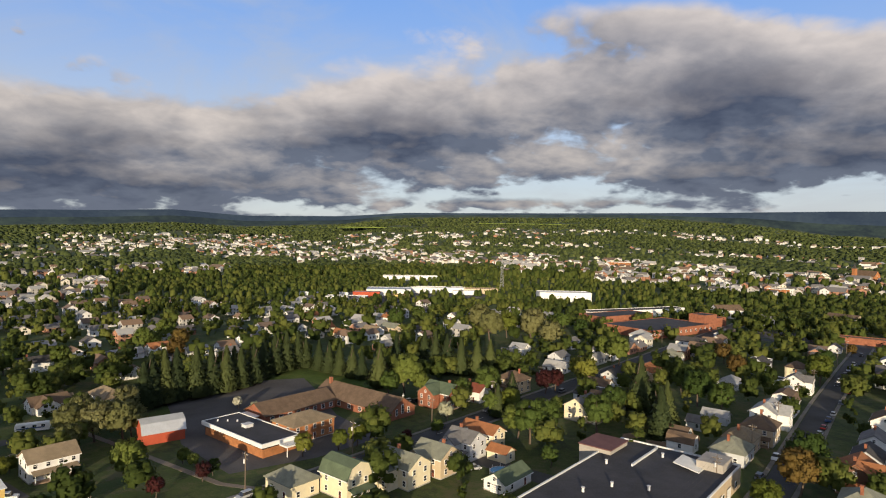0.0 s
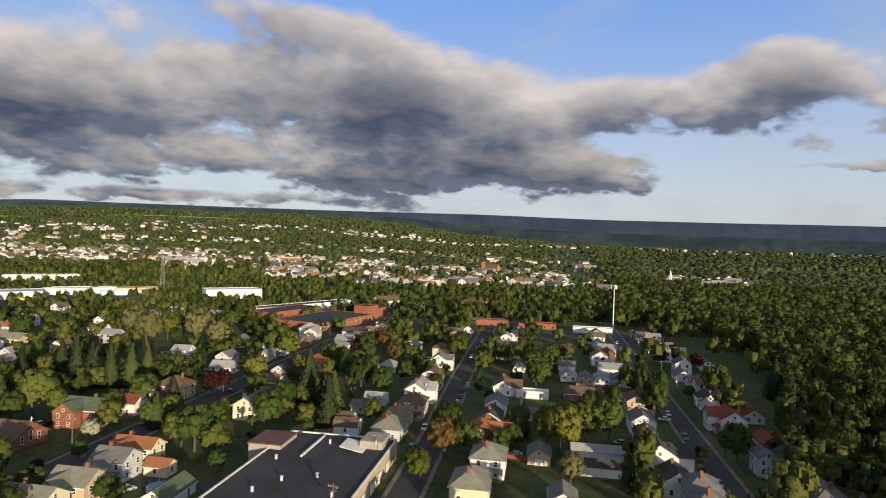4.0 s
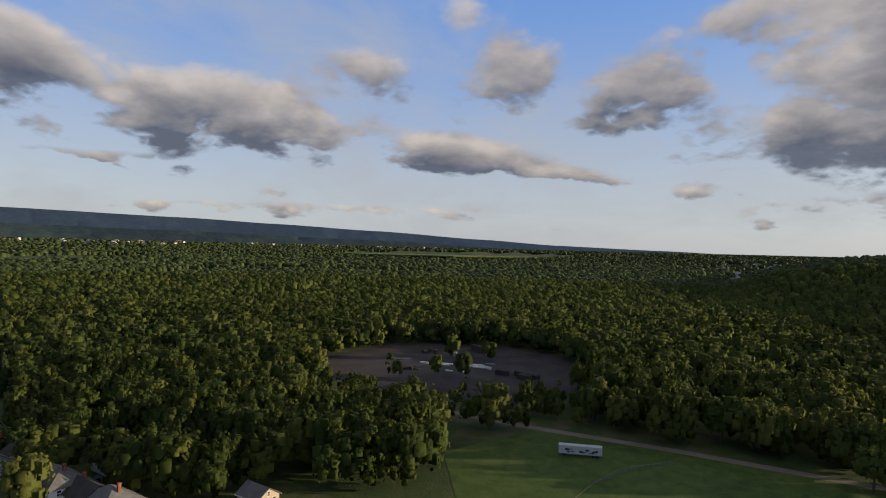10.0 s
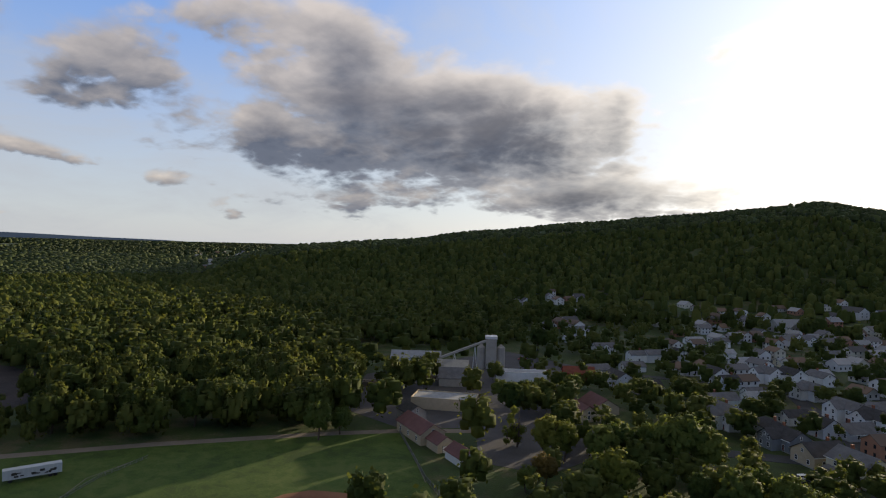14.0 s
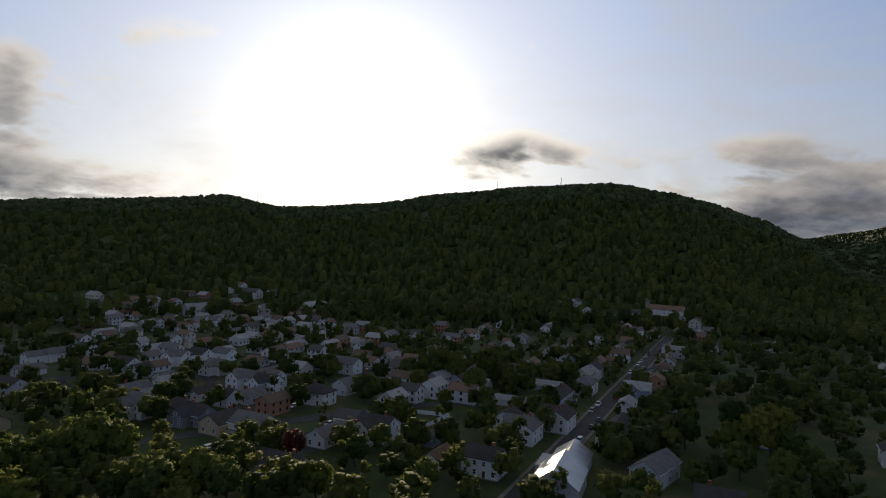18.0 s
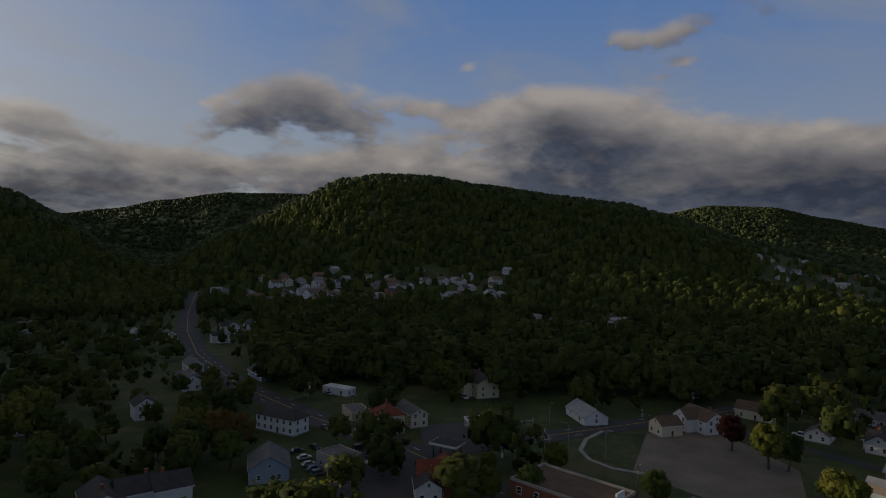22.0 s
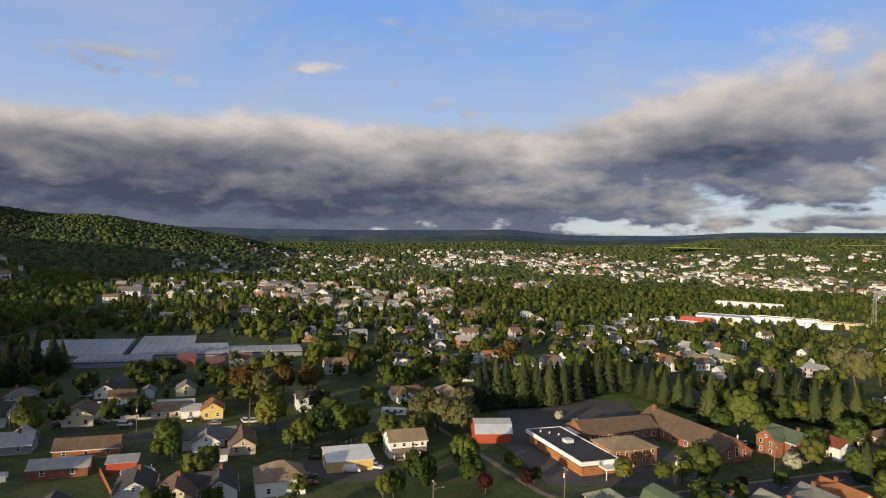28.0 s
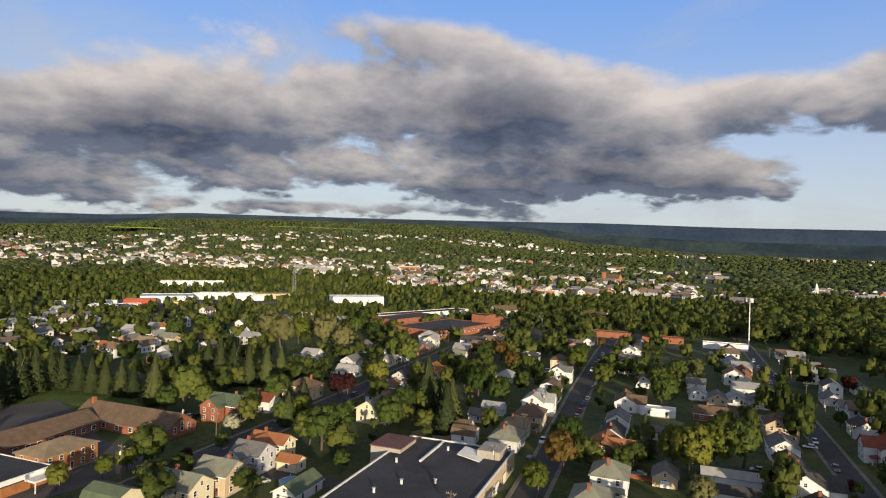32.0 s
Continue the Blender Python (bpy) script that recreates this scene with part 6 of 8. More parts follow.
car(-182, -90, 140, "sedan", "black", "standing in a yard or drive")
car(-166, -75, 140, "suv", "grey", "standing in a yard or drive")
car(-187, -86, 60, "sedan", "black", "standing in a yard or drive")
car(-191, -72, 150, "suv", "black", "standing in a yard or drive")
car(-256, -112, 70, "sedan", "silver", "standing in a yard or drive")
car(-259, -109, 70, "sedan", "grey", "standing in a yard or drive")
car(-418, -294, 60, "sedan", "black", "standing in a yard or drive")
car(-208, -92, 60, "sedan", "grey", "standing in a yard or drive")
car(-255, 81, 60, "pickup", "white", "standing in a yard or drive")
car(-304, 133, 60, "suv", "white", "standing in a yard or drive")
car(-270, -52, 40, "pickup", "white", "standing in a yard or drive")
car(25, -210, 60, "sedan", "black", "standing in a yard or drive")
car(189, -325, 30, "pickup", "red", "standing in a yard or drive")
car(159, -297, 30, "van", "red", "standing in a yard or drive")
car(0, -266, 60, "sedan", "silver", "standing in a yard or drive")
car(-2, -264, 60, "sedan", "white", "standing in a yard or drive")
car(26, -212, 50, "suv", "white", "standing in a yard or drive")
car(-15, -236, 60, "sedan", "silver", "standing in a yard or drive")
car(-8, -308, 50, "sedan", "white", "standing in a yard or drive")
car(-43, -341, 30, "sedan", "white", "standing in a yard or drive")
car(-177, 31, 60, "sedan", "grey", "standing in a yard or drive")
car(-173, 34, 60, "sedan", "silver", "standing in a yard or drive")
car(-170, 37, 60, "suv", "black", "standing in a yard or drive")
car(727, 194, 20, "van", "white", "standing in a yard or drive")
car(748, 183, 20, "van", "red", "standing in a yard or drive")

VINYL = paint("white_vinyl", (0.74, 0.73, 0.70), 0.5, 0.05, 0.8, 5, 0.1)
CHAIN = paint("chain_link", (0.22, 0.22, 0.21), 0.6, 0.2, 0.8, 5, 0.1, 0.0, 0.5)


def fence(pts, h=1.7, mat=None, label="white vinyl fence panels between gardens", step=2.4, thick=0.06, rails=False):
    mat = mat or VINYL
    t = thing("fence", pose(pts[0][0], pts[0][1], 0), label, "fence", "garden fences")
    base = Vector(pts[0])
    for a, b in zip(pts[:-1], pts[1:]):
        a, b = Vector(a), Vector(b)
        d = b - a
        n = max(1, round(d.length / step))
        L = d.length / n
        ang = math.degrees(math.atan2(d.y, d.x))
        key = ("panel", round(L, 2), h, mat.name, rails)
        if key not in STOCK:
            g = Geo()
            if rails:
                g.box(0, L, -0.025, 0.025, h - 0.1, h).box(0, L, -0.025, 0.025, 0.1, 0.16)
                for i in range(int(L / 0.3)):
                    g.box(i * 0.3, i * 0.3 + 0.03, -0.012, 0.012, 0.1, h)
            else:
                m = max(2, int(L / 0.3))
                ring = [(0, 0.06), (L, 0.06)]
                for i in reversed(range(m)):
                    ring += [((i + 1) * L / m, h - 0.06 * (i % 2)), (i * L / m, h - 0.06 * (i % 2))]
                g.loft([[(a, -thick / 2, b) for a, b in ring], [(a, thick / 2, b) for a, b in ring]])
            STOCK[key] = g.mesh("panel", [mat])
        for i in range(n):
            p = a + d * i / n - base
            ob = part("panel", STOCK[key], None, t)
            ob.location, ob.rotation_euler = (p.x, p.y, 0), (0, 0, radians(ang))
            ps = part("post", STOCK.setdefault(("fpost", h, mat.name), Geo().box(-0.07, 0.07, -0.07, 0.07, -0.3, h + 0.12).mesh("post", [mat])), None, t)
            ps.location = (p.x, p.y, 0)


def pool(x, y, r=3.6, label="round raised swimming pool with pale steel walls"):
    t = thing("swimming_pool", pose(x, y, 0), label, "swimming pool")
    TAKEN.append((x, y, r + 1))
    part("pool_wall", Geo().tube([(0, 0, -0.1), (0, 0, 1.2)], [r, r], 24), WALLS["steel"], t)
    part("water", Geo().tube([(0, 0, 1.1), (0, 0, 1.215)], [r - 0.2, r - 0.2], 24), POOL, t)
    for i in range(8):
        a = i * math.pi / 4
        part("rail_post", STOCK.setdefault("rail", Geo().box(-0.05, 0.05, -0.05, 0.05, 0, 1.9).mesh("rail_post", [TRIM])), None, t).location = (math.cos(a) * (r + 0.06), math.sin(a) * (r + 0.06), 0)


POOL = paint("pool_water", (0.05, 0.22, 0.34), 0.12, 0.15, 0.4, 3, 0.05)
fence([(-220, 129), (-214, 145)])
fence([(-243, 145), (-231, 159)])
fence([(-228, 161), (-218, 172)])
fence([(-218, 172), (-202, 159)])
fence([(-188, 82), (-186, 86)])
fence([(-197, 80), (-189, 88)])
fence([(-172, 104), (-153, 96)], 1.6, RED_WOOD, "red-stained board fence beside a pool")
fence([(-158, 112), (-148, 107)], 1.6, RED_WOOD, "red-stained board fence beside a pool")
fence([(-138, 143), (-132, 158), (-130, 173), (-127, 187)], 1.5, CHAIN, "thin chain-link fence along the path", rails=True)
fence([(-147, 108), (-143, 120)], 1.3, CHAIN, "thin chain-link fence across a garden", rails=True)
fence([(-176, 30), (-168, 48)], 1.3, CHAIN, "thin chain-link fence across rough grass", rails=True)
fence([(147, -166), (112, -138), (95, -127)], 1.4, CHAIN, "chain-link outfield fence with a pale top rail", rails=True)
fence([(171, -60), (182, -77), (188, -94)], 0.9, CHAIN, "low thin outfield fence along the grass", rails=True)
fence([(-43, -252), (-64, -241), (-47, -223)])
fence([(63, 208), (72, 211)], 2.0, WOOD, "weathered board fence behind the store")
fence([(69, 202), (77, 199)], 2.0, WOOD, "weathered board fence behind the store")
fence([(116, 154), (121, 148)], 1.4, RED_WOOD, "red-stained board fence across a back garden")
fence([(-240, -123), (-257, -118)], 1.0, CONCRETE, "pale rail beside the highway drive", rails=True)
pool(18, 175, 3.4)
pool(-162, 109, 4.4)
pool(-12, -224, 3.4)
pool(-155, 131, 2.2)


def camper(x, y, turn):
    t = thing("camper_trailer", pose(x, y, 0, 0, 0, turn), "white camper trailer with a blue band, parked on grass", "camper")
    TAKEN.append((x, y, 6))
    prof = [(-5, 0.6), (-5.2, 2.4), (-4.9, 3.1), (4.6, 3.1), (5.2, 2.2), (4.8, 0.6)]
    part("body", Geo().loft([[(a, 1.25, b) for a, b in prof], [(a, -1.25, b) for a, b in prof]]), TRIM, t)
    part("band", Geo().box(-4.6, 3.4, -1.28, 1.28, 1.5, 1.9), CAR_MAT["blue"], t, "dark blue painted band")
    for a in (-2.6, 0.5, 3.0):
        part("window", Geo().box(a - 0.55, a + 0.55, -1.29, 1.29, 2.0, 2.6), GLASS, t)
    for a in (-0.6, 0.6):
        for b in (-1.1, 1.1):
            part("tyre", STOCK.setdefault("ctyre", Geo().tube([(0, -0.12, 0), (0, 0.12, 0)], [0.36, 0.36], 12).mesh("tyre", [RUBBER])), None, t).location = (a, b, 0.36)
    part("hitch", Geo().tube([(4.8, 0, 0.6), (6.4, 0, 0.5)], [0.08, 0.08], 5).tube([(6.3, 0, -0.02), (6.3, 0, 0.6)], [0.05, 0.05], 5), STEEL, t)


camper(-139, 206, 30)


def trailer_box(x, y, turn):
    t = thing("storage_trailer", pose(x, y, 0, 0, 0, turn), "old white box trailer with dark graffiti, standing by the track", "trailer")
    TAKEN.append((x, y, 8))
    part("box", Geo().box(-7, 7, -1.25, 1.25, 0.9, 3.6), WALLS["grey"], t)
    ribs = Geo()
    for i in range(14):
        for s in (-1, 1):
            ribs.box(-6.9 + i, -6.84 + i, s * 1.25 - 0.03, s * 1.25 + 0.03, 0.9, 3.6)
    part("ribs", ribs, WALLS["steel"], t)
    rr = random.Random(4)
    for i in range(16):
        a, b = rr.uniform(-6.2, 4.6), rr.uniform(1.2, 2.6)
        part("paint_mark", Geo().box(a, a + rr.uniform(0.4, 1.5), -1.30, 1.30, b, b + rr.uniform(0.15, 0.7)), DARK_TRIM, t)
    for a in (-5.4, -4.2, 5.2):
        part("axle", Geo().tube([(a, -1.1, 0.48), (a, 1.1, 0.48)], [0.5, 0.5], 10), RUBBER, t)


trailer_box(195.5, -65, 74)


def scrap(x, y, w, d, h, turn, mat, label):
    """A heap or slab of scrap in the yard."""
    rr = random.Random(int(x * 5 + y))
    t = thing("scrap_heap", pose(x, y, 0, 0, 0, turn), label, "scrap heap", "scrap in the yard")
    for i in range(5):
        a, b = rr.uniform(-w / 2, w / 2), rr.uniform(-d / 2, d / 2)
        q = rr.uniform(0.25, 0.55)
        ring = [(a - w * q / 2, b - d * q / 3), (a + w * q / 2, b - d * q / 2), (a + w * q / 3, b + d * q / 2), (a - w * q / 2, b + d * q / 3)]
        part("slab", Geo().extrude(ring, -0.2, h * rr.uniform(0.3, 1.0)), mat, t)


for x, y, w, d, h, turn, m in ((352, -30, 16, 4, 1.0, 70, VINYL), (345, -50, 18, 5, 1.4, 60, VINYL), (340, -58, 9, 4, 1.4, 30, WALLS["steel"]), (390, -28, 9, 7, 3, 10, DIRT), (366, -10, 12, 3, 0.8, 80, CONCRETE),
                               (378, -46, 8, 5, 2, 0, WALLS["steel"]), (330, -38, 10, 3, 0.8, 65, VINYL), (335, -14, 8, 3, 1.6, 60, DIRT), (320, -70, 18, 9, 4, 40, DIRT), (402, -60, 22, 12, 5, 20, DIRT), (352, -62, 7, 2, 0.7, 55, CONCRETE),
                               (308, -118, 8, 4, 2.4, 20, VINYL), (300, -130, 7, 4, 2.2, 50, VINYL), (295, -142, 7, 4, 2, 50, WALLS["steel"]), (195, -240, 9, 6, 2.4, 40, GRAVEL), (205, -215, 14, 8, 3, 30, GRAVEL), (185, -190, 9, 5, 1.6, 30, CONCRETE)):
    scrap(x, y, w, d, h, turn, m, "heap of scrap and slabs lying on bare earth")


def traffic_signal(x, y, turn, reach):
    """A signal pole with an arm over the road and hanging heads."""
    t = thing("traffic_signal", pose(x, y, 0, 0, 0, turn), "steel traffic signal pole with an arm and hanging signal heads", "traffic signal", "signals of the junction")
    part("pole", Geo().tube([(0, 0, -0.2), (0, 0, 7.2)], [0.16, 0.12], 8), STEEL, t)
    part("arm", Geo().tube([(0, 0, 6.2), (reach * 0.5, 0, 6.7), (reach, 0, 6.8)], [0.1, 0.08, 0.06], 6), STEEL, t)
    for q in (0.55, 0.8, 1.0):
        part("signal_head", Geo().box(reach * q - 0.2, reach * q + 0.2, -0.2, 0.2, 5.6, 6.75), DARK_TRIM, t)
    part("control_box", Geo().box(0.3, 0.9, -0.3, 0.3, 0, 1.5), TRIM, t)


traffic_signal(-222, -17, -40, 8)
traffic_signal(-198, -25, 20, 7)
traffic_signal(-202, -10, 200, 6)


# ---------------------------------------------------------------- houses, one by one
house(-25, 161, 320, 11, 8.5, 2, "gambrel", "cream", "green", porch="e", panes=2)
house(-10, 169, 320, 12, 9, 2, "cross", "cream", "sage", chimney=True, panes=3)
house(-1, 177, 320, 11, 9, 2, "cross", "tan", "sage", panes=2)
house(8, 190, 320, 10, 8.5, 2, "cross", "grey", "grey", porch="f", panes=3)
house(14, 199, 320, 13, 7, 2, "cross", "cream", "rust", panes=3)
house(19, 187, 320, 7, 5, 1, "gable", "cream", "rust", chimney=False, panes=1, name="outbuilding")
house(19, 167, 50, 13, 7, 1, "gable", "white", "green", chimney=False, garage=1, panes=2)
house(-39, 160, 320, 11, 9, 1.5, "hip", "cream", "sage", chimney=False, panes=2)
house(1, 250, 320, 14, 10, 2, "cross", "brick", "green", porch="e", panes=3)
house(14, 257, 320, 12, 8, 1.6, "gable", "white", "red", panes=2)
house(33, 274, 320, 12, 10, 2, "hip", "tan", "brown", porch="f", panes=2)
house(39, 341, 320, 11, 8, 1.5, "gable", "white", "grey", panes=1, chimney=False)
house(47, 361, 320, 10, 8, 1.5, "gable", "white", "light", panes=1, chimney=False)
house(55, 233, 50, 13, 9, 2, "cross", "cream", "grey", porch="f", panes=2)
house(65, 241, 320, 10, 8, 2, "gable", "cream", "brown", panes=2)
house(64, 329, 50, 10, 8, 2, "gable", "grey", "grey", panes=1, chimney=False)
house(82, 385, 50, 12, 8, 1.5, "gable", "white", "grey", panes=1, chimney=False)
house(71, 271, 320, 11, 8, 1.5, "gable", "white", "brown", panes=2)
house(81, 285, 50, 10, 8, 2, "gable", "grey", "dark", panes=2)
house(102, 302, 50, 11, 9, 1.6, "cross", "tan", "rust", panes=2)
house(135, 410, 320, 12, 10, 2, "hip", "white", "light", panes=1, chimney=False)
house(159, 385, 320, 17, 8, 2, "gable", "white", "dark", panes=1, chimney=False)
house(126, 336, 50, 11, 9, 2, "cross", "white", "sage", panes=1, chimney=False)
house(137, 286, 50, 12, 9, 1, "hip", "grey", "light", chimney=False, panes=2)
house(95, 221, 320, 8, 6, 1, "gable", "grey", "grey", chimney=False, panes=1, name="shed", category="shed")
house(105, 230, 320, 9, 6, 1, "gable", "grey", "light", chimney=False, panes=1, name="shed", category="shed")
house(80, 199, 320, 8.5, 5.5, 1, "gambrel", "white", "brown", chimney=False, panes=1, name="shed", category="shed")
house(176, 333, 320, 10, 8, 1.6, "flat", "tan", "tan", chimney=False, panes=1)
house(168, 319, 50, 12, 9, 2, "gable", "grey", "dark", panes=1, chimney=False)
house(182, 310, 50, 11, 8, 2, "hip", "cream", "brown", panes=1, chimney=False)
house(165, 281, 50, 11, 8, 2, "cross", "white", "grey", panes=2)
house(162, 294, 320, 14, 7, 1, "flat", "white", "tar", chimney=False, panes=1)
house(139, 244, 50, 11, 9, 1.8, "gambrel", "white", "brown", porch="w", panes=3)
house(124, 229, 50, 15, 9, 2, "cross", "white", "light", porch="w", panes=3)
house(111, 209, 50, 12, 10, 2, "hip", "tan", "brown", porch="w", panes=3)
house(100, 200, 50, 11, 9, 1.6, "hip", "tan", "tan", panes=2)
house(92, 190, 50, 12, 10, 1.4, "hip", "grey", "sage", panes=2)
house(81, 206, 320, 8, 6, 1, "gambrel", "white", "brown", chimney=False, panes=1, name="shed", category="shed")
house(118, 170, 50, 14, 10, 1.7, "cross", "brown", "rust", porch="w", panes=2)
house(104, 147, 50, 11, 10, 2, "hip", "white", "sage", porch="w", panes=3)
house(90, 135, 50, 13, 10, 1.6, "hip", "cream", "sage", panes=2)
house(165, 223, 50, 13, 9, 1.4, "cross", "white", "brown", panes=2)
house(172, 211, 320, 14, 6, 1, "flat", "white", "white", chimney=False, panes=2)
house(143, 198, 50, 12, 8, 1.6, "gable", "white", "grey", panes=2)
house(130, 183, 50, 12, 8, 1.6, "gable", "grey", "dark", panes=2)
house(151, 184, 320, 6, 5, 1, "gable", "white", "grey", chimney=False, panes=1, name="shed", category="shed")
house(124, 148, 50, 9, 7, 1, "gable", "tan", "grey", chimney=False, panes=1, garage=1, name="garage", category="garage")
house(261, 345, 50, 9, 8, 1, "gable", "white", "grey", panes=1, chimney=False)
house(201, 258, 50, 8, 7, 1.4, "gable", "white", "brown", panes=2, chimney=False)
house(227, 250, 320, 9, 7, 1, "gable", "white", "grey", panes=1, chimney=False)
house(211, 231, 50, 9, 8, 1, "gable", "white", "light", panes=2, chimney=False)
house(214, 222, 50, 9, 8, 1, "gable", "tan", "grey", panes=2, chimney=False)
house(222, 219, 50, 9, 8, 1, "gable", "white", "light", panes=2, chimney=False)
house(192, 199, 320, 18, 8, 1, "gable", "brick", "brown", panes=2)
house(198, 186, 320, 11, 8, 1, "gable", "white", "grey", panes=2)
house(228, 212, 50, 11, 9, 1.3, "hip", "white", "grey", panes=2, chimney=False)
house(196, 174, 50, 10, 8, 2, "cross", "tan", "brown", porch="f", panes=2)
house(179, 156, 50, 12, 9, 1.6, "gable", "white", "grey", panes=2)
house(166, 142, 50, 10, 8, 1.5, "gable", "white", "dark", panes=2)
house(153, 127, 50, 13, 11, 2, "cross", "white", "dark", panes=3)
house(143, 112, 50, 11, 8, 1.6, "gable", "white", "dark", porch="f", panes=2)
house(142, 103, 50, 10, 9, 2, "hip", "white", "grey", panes=3)
house(134, 95, 50, 10, 9, 2, "hip", "white", "grey", panes=2)
house(142, 141, 320, 16, 5, 1, "gable", "white", "light", chimney=False, panes=0, name="garage_row", category="garage")
house(134, 130, 320, 14, 5, 1, "gable", "white", "dark", chimney=False, panes=0, name="garage_row", category="garage")
house(108, 119, 50, 9, 7, 1, "gable", "white", "grey", chimney=False, garage=1, name="garage", category="garage", panes=2)
house(323, 269, 50, 12, 9, 1.5, "cross", "white", "grey", panes=1, chimney=False)
house(268, 208, 50, 11, 8, 1, "gable", "grey", "grey", panes=1, chimney=False)
house(305, 221, 50, 10, 8, 1, "gable", "white", "grey", panes=1, chimney=False)
house(231, 166, 230, 11, 8, 1.5, "gable", "white", "dark", panes=2)
house(210, 141, 230, 12, 9, 2, "cross", "white", "red", porch="f", panes=2)
house(230, 146, 230, 11, 8, 1, "gable", "white", "red", panes=2)
house(203, 122, 230, 10, 8, 1, "gable", "brown", "red", panes=2)
house(186, 104, 230, 9, 8, 2, "gable", "white", "dark", porch="f", panes=2)
house(180, 109, 230, 8, 6, 2, "gable", "grey", "grey", panes=2)
house(165, 84, 230, 15, 10, 2, "hip", "white", "grey", porch="w", panes=3)
house(160, 74, 230, 12, 9, 1.5, "gable", "white", "dark", porch="w", panes=2)
house(186, 73, 230, 12, 8, 1.4, "gable", "blue", "light", panes=2)
house(186, 80, 230, 9, 6, 1, "shed", "white", "dark", chimney=False, panes=1)
house(227, 120, 320, 7, 5, 1, "gable", "slate", "dark", chimney=False, panes=0, name="shed", category="shed")
house(155, 66, 230, 12, 10, 1.5, "hip", "white", "grey", panes=2)
house(161, 32, 230, 8, 7, 1, "gable", "tan", "grey", chimney=False, panes=2)
house(303, 316, 320, 8, 6, 1, "gable", "white", "light", panes=1)
house(288, 287, 50, 10, 7, 1, "gable", "white", "light", panes=1, chimney=False)
house(272, 264, 50, 10, 8, 1.5, "gable", "brown", "red", panes=1, chimney=False)
house(-162, -89, 30, 14, 11, 1.4, "gable", "blue", "grey", porch="w", chimney=False, panes=3)
house(-174, -72, 60, 11, 9, 1.4, "flat", "block", "grey", chimney=False, trim=False, panes=2)
house(-202, -106, 75, 18, 8, 2, "hip", "white", "dark", panes=3, chimney=False)
house(-214, -70, 40, 10, 10, 2.3, "hip", "cream", "red", porch="we", panes=3)
house(-226, -64, 40, 15, 7, 1.8, "gable", "cream", "grey", chimney=False, panes=3)
house(-227, -87, 40, 13, 8, 1, "flat", "tan", "grey", chimney=False, trim=False, panes=2)
house(-259, -108, 75, 14, 6, 1, "flat", "white", "white", chimney=False, panes=2)
house(-224, -37, 30, 15, 7, 1, "flat", "block", "tar", chimney=False, panes=2)
house(-280, -46, 35, 16, 11, 2.4, "cross", "cream", "dark", panes=3)
house(-253, 2, 25, 18, 10, 1, "gable", "white", "light", chimney=False, panes=1)
house(-242, 31, 120, 9, 8, 1.5, "gable", "cream", "brown", chimney=False, panes=2)
house(-253, 46, 30, 15, 10, 1.8, "cross", "white", "brown", panes=2)
house(-165, -36, 20, 13, 9, 2, "cross", "brick", "red", panes=3)
house(-159, -40, 20, 8, 7, 1.5, "gable", "white", "dark", panes=2)
house(-277, 72, 60, 16, 9, 1.3, "gable", "cream", "brown", panes=2)
house(-291, 88, 150, 9, 8, 2, "gable", "white", "grey", panes=2, chimney=False)
house(-253, 87, 150, 11, 8, 1, "gable", "white", "grey", panes=2)
house(-266, 100, 60, 8, 6, 1, "gable", "white", "light", chimney=False, panes=2)
house(-246, 106, 60, 13, 9, 1.3, "cross", "white", "dark", panes=2)
house(-283, 117, 60, 12, 8, 1, "gable", "white", "grey", panes=2, chimney=False)
house(-260, 125, 50, 10, 8, 2, "hip", "grey", "grey", panes=2)
house(-257, 114, 50, 12, 8, 1, "gable", "grey", "dark", panes=2)
house(-212, 99, 230, 13, 9, 1, "cross", "slate", "light", panes=2)
house(-200, 85, 50, 6, 4, 1, "gable", "tan", "light", chimney=False, panes=0, name="shed", category="shed")
house(-190, 111, 50, 18, 8, 1, "gable", "orange", "brown", chimney=False, panes=2)
house(-181, 98, 50, 15, 9, 0.9, "gable", "brick", "light", chimney=False, panes=1, pitch=0.35)
house(-169, 109, 50, 8, 5, 1, "shed", "red", "light", chimney=False, panes=0, name="shed", category="shed")
house(-226, 129, 320, 14, 10, 1.3, "gable", "cream", "brown", chimney=False, panes=2)
house(-209, 151, 50, 19, 8, 1, "gable", "cream", "tan", panes=3, chimney=False)
house(-201, 157, 50, 7, 6, 1, "gable", "white", "light", chimney=False, panes=1)
house(-195, 162, 320, 9, 8, 1.3, "gable", "yellow", "rust", porch="w", panes=2)
house(-255, 156, 320, 11, 8, 1.2, "gable", "white", "dark", porch="w", panes=2)
house(-242, 155, 50, 10, 6, 1, "gable", "tan", "brown", chimney=False, panes=0, name="garage", category="garage")
house(-233, 179, 320, 10, 8, 1, "gable", "cream", "grey", chimney=False, panes=1)
house(-241, 166, 320, 7, 5, 1, "gable", "grey", "grey", chimney=False, panes=0, name="shed", category="shed")
house(-262, 235, 50, 11, 8, 1.7, "cross", "cream", "brown", panes=1, chimney=False)
house(-288, 221, 50, 9, 7, 1.4, "gable", "brick", "maroon", panes=1)
house(-271, 226, 50, 9, 7, 1.2, "gable", "brown", "maroon", panes=1, chimney=False)
house(-219, 212, 320, 10, 8, 1.6, "gable", "cream", "dark", panes=2, chimney=False)
house(-245, 250, 50, 10, 7, 1.3, "gable", "tan", "rust", panes=1, chimney=False)
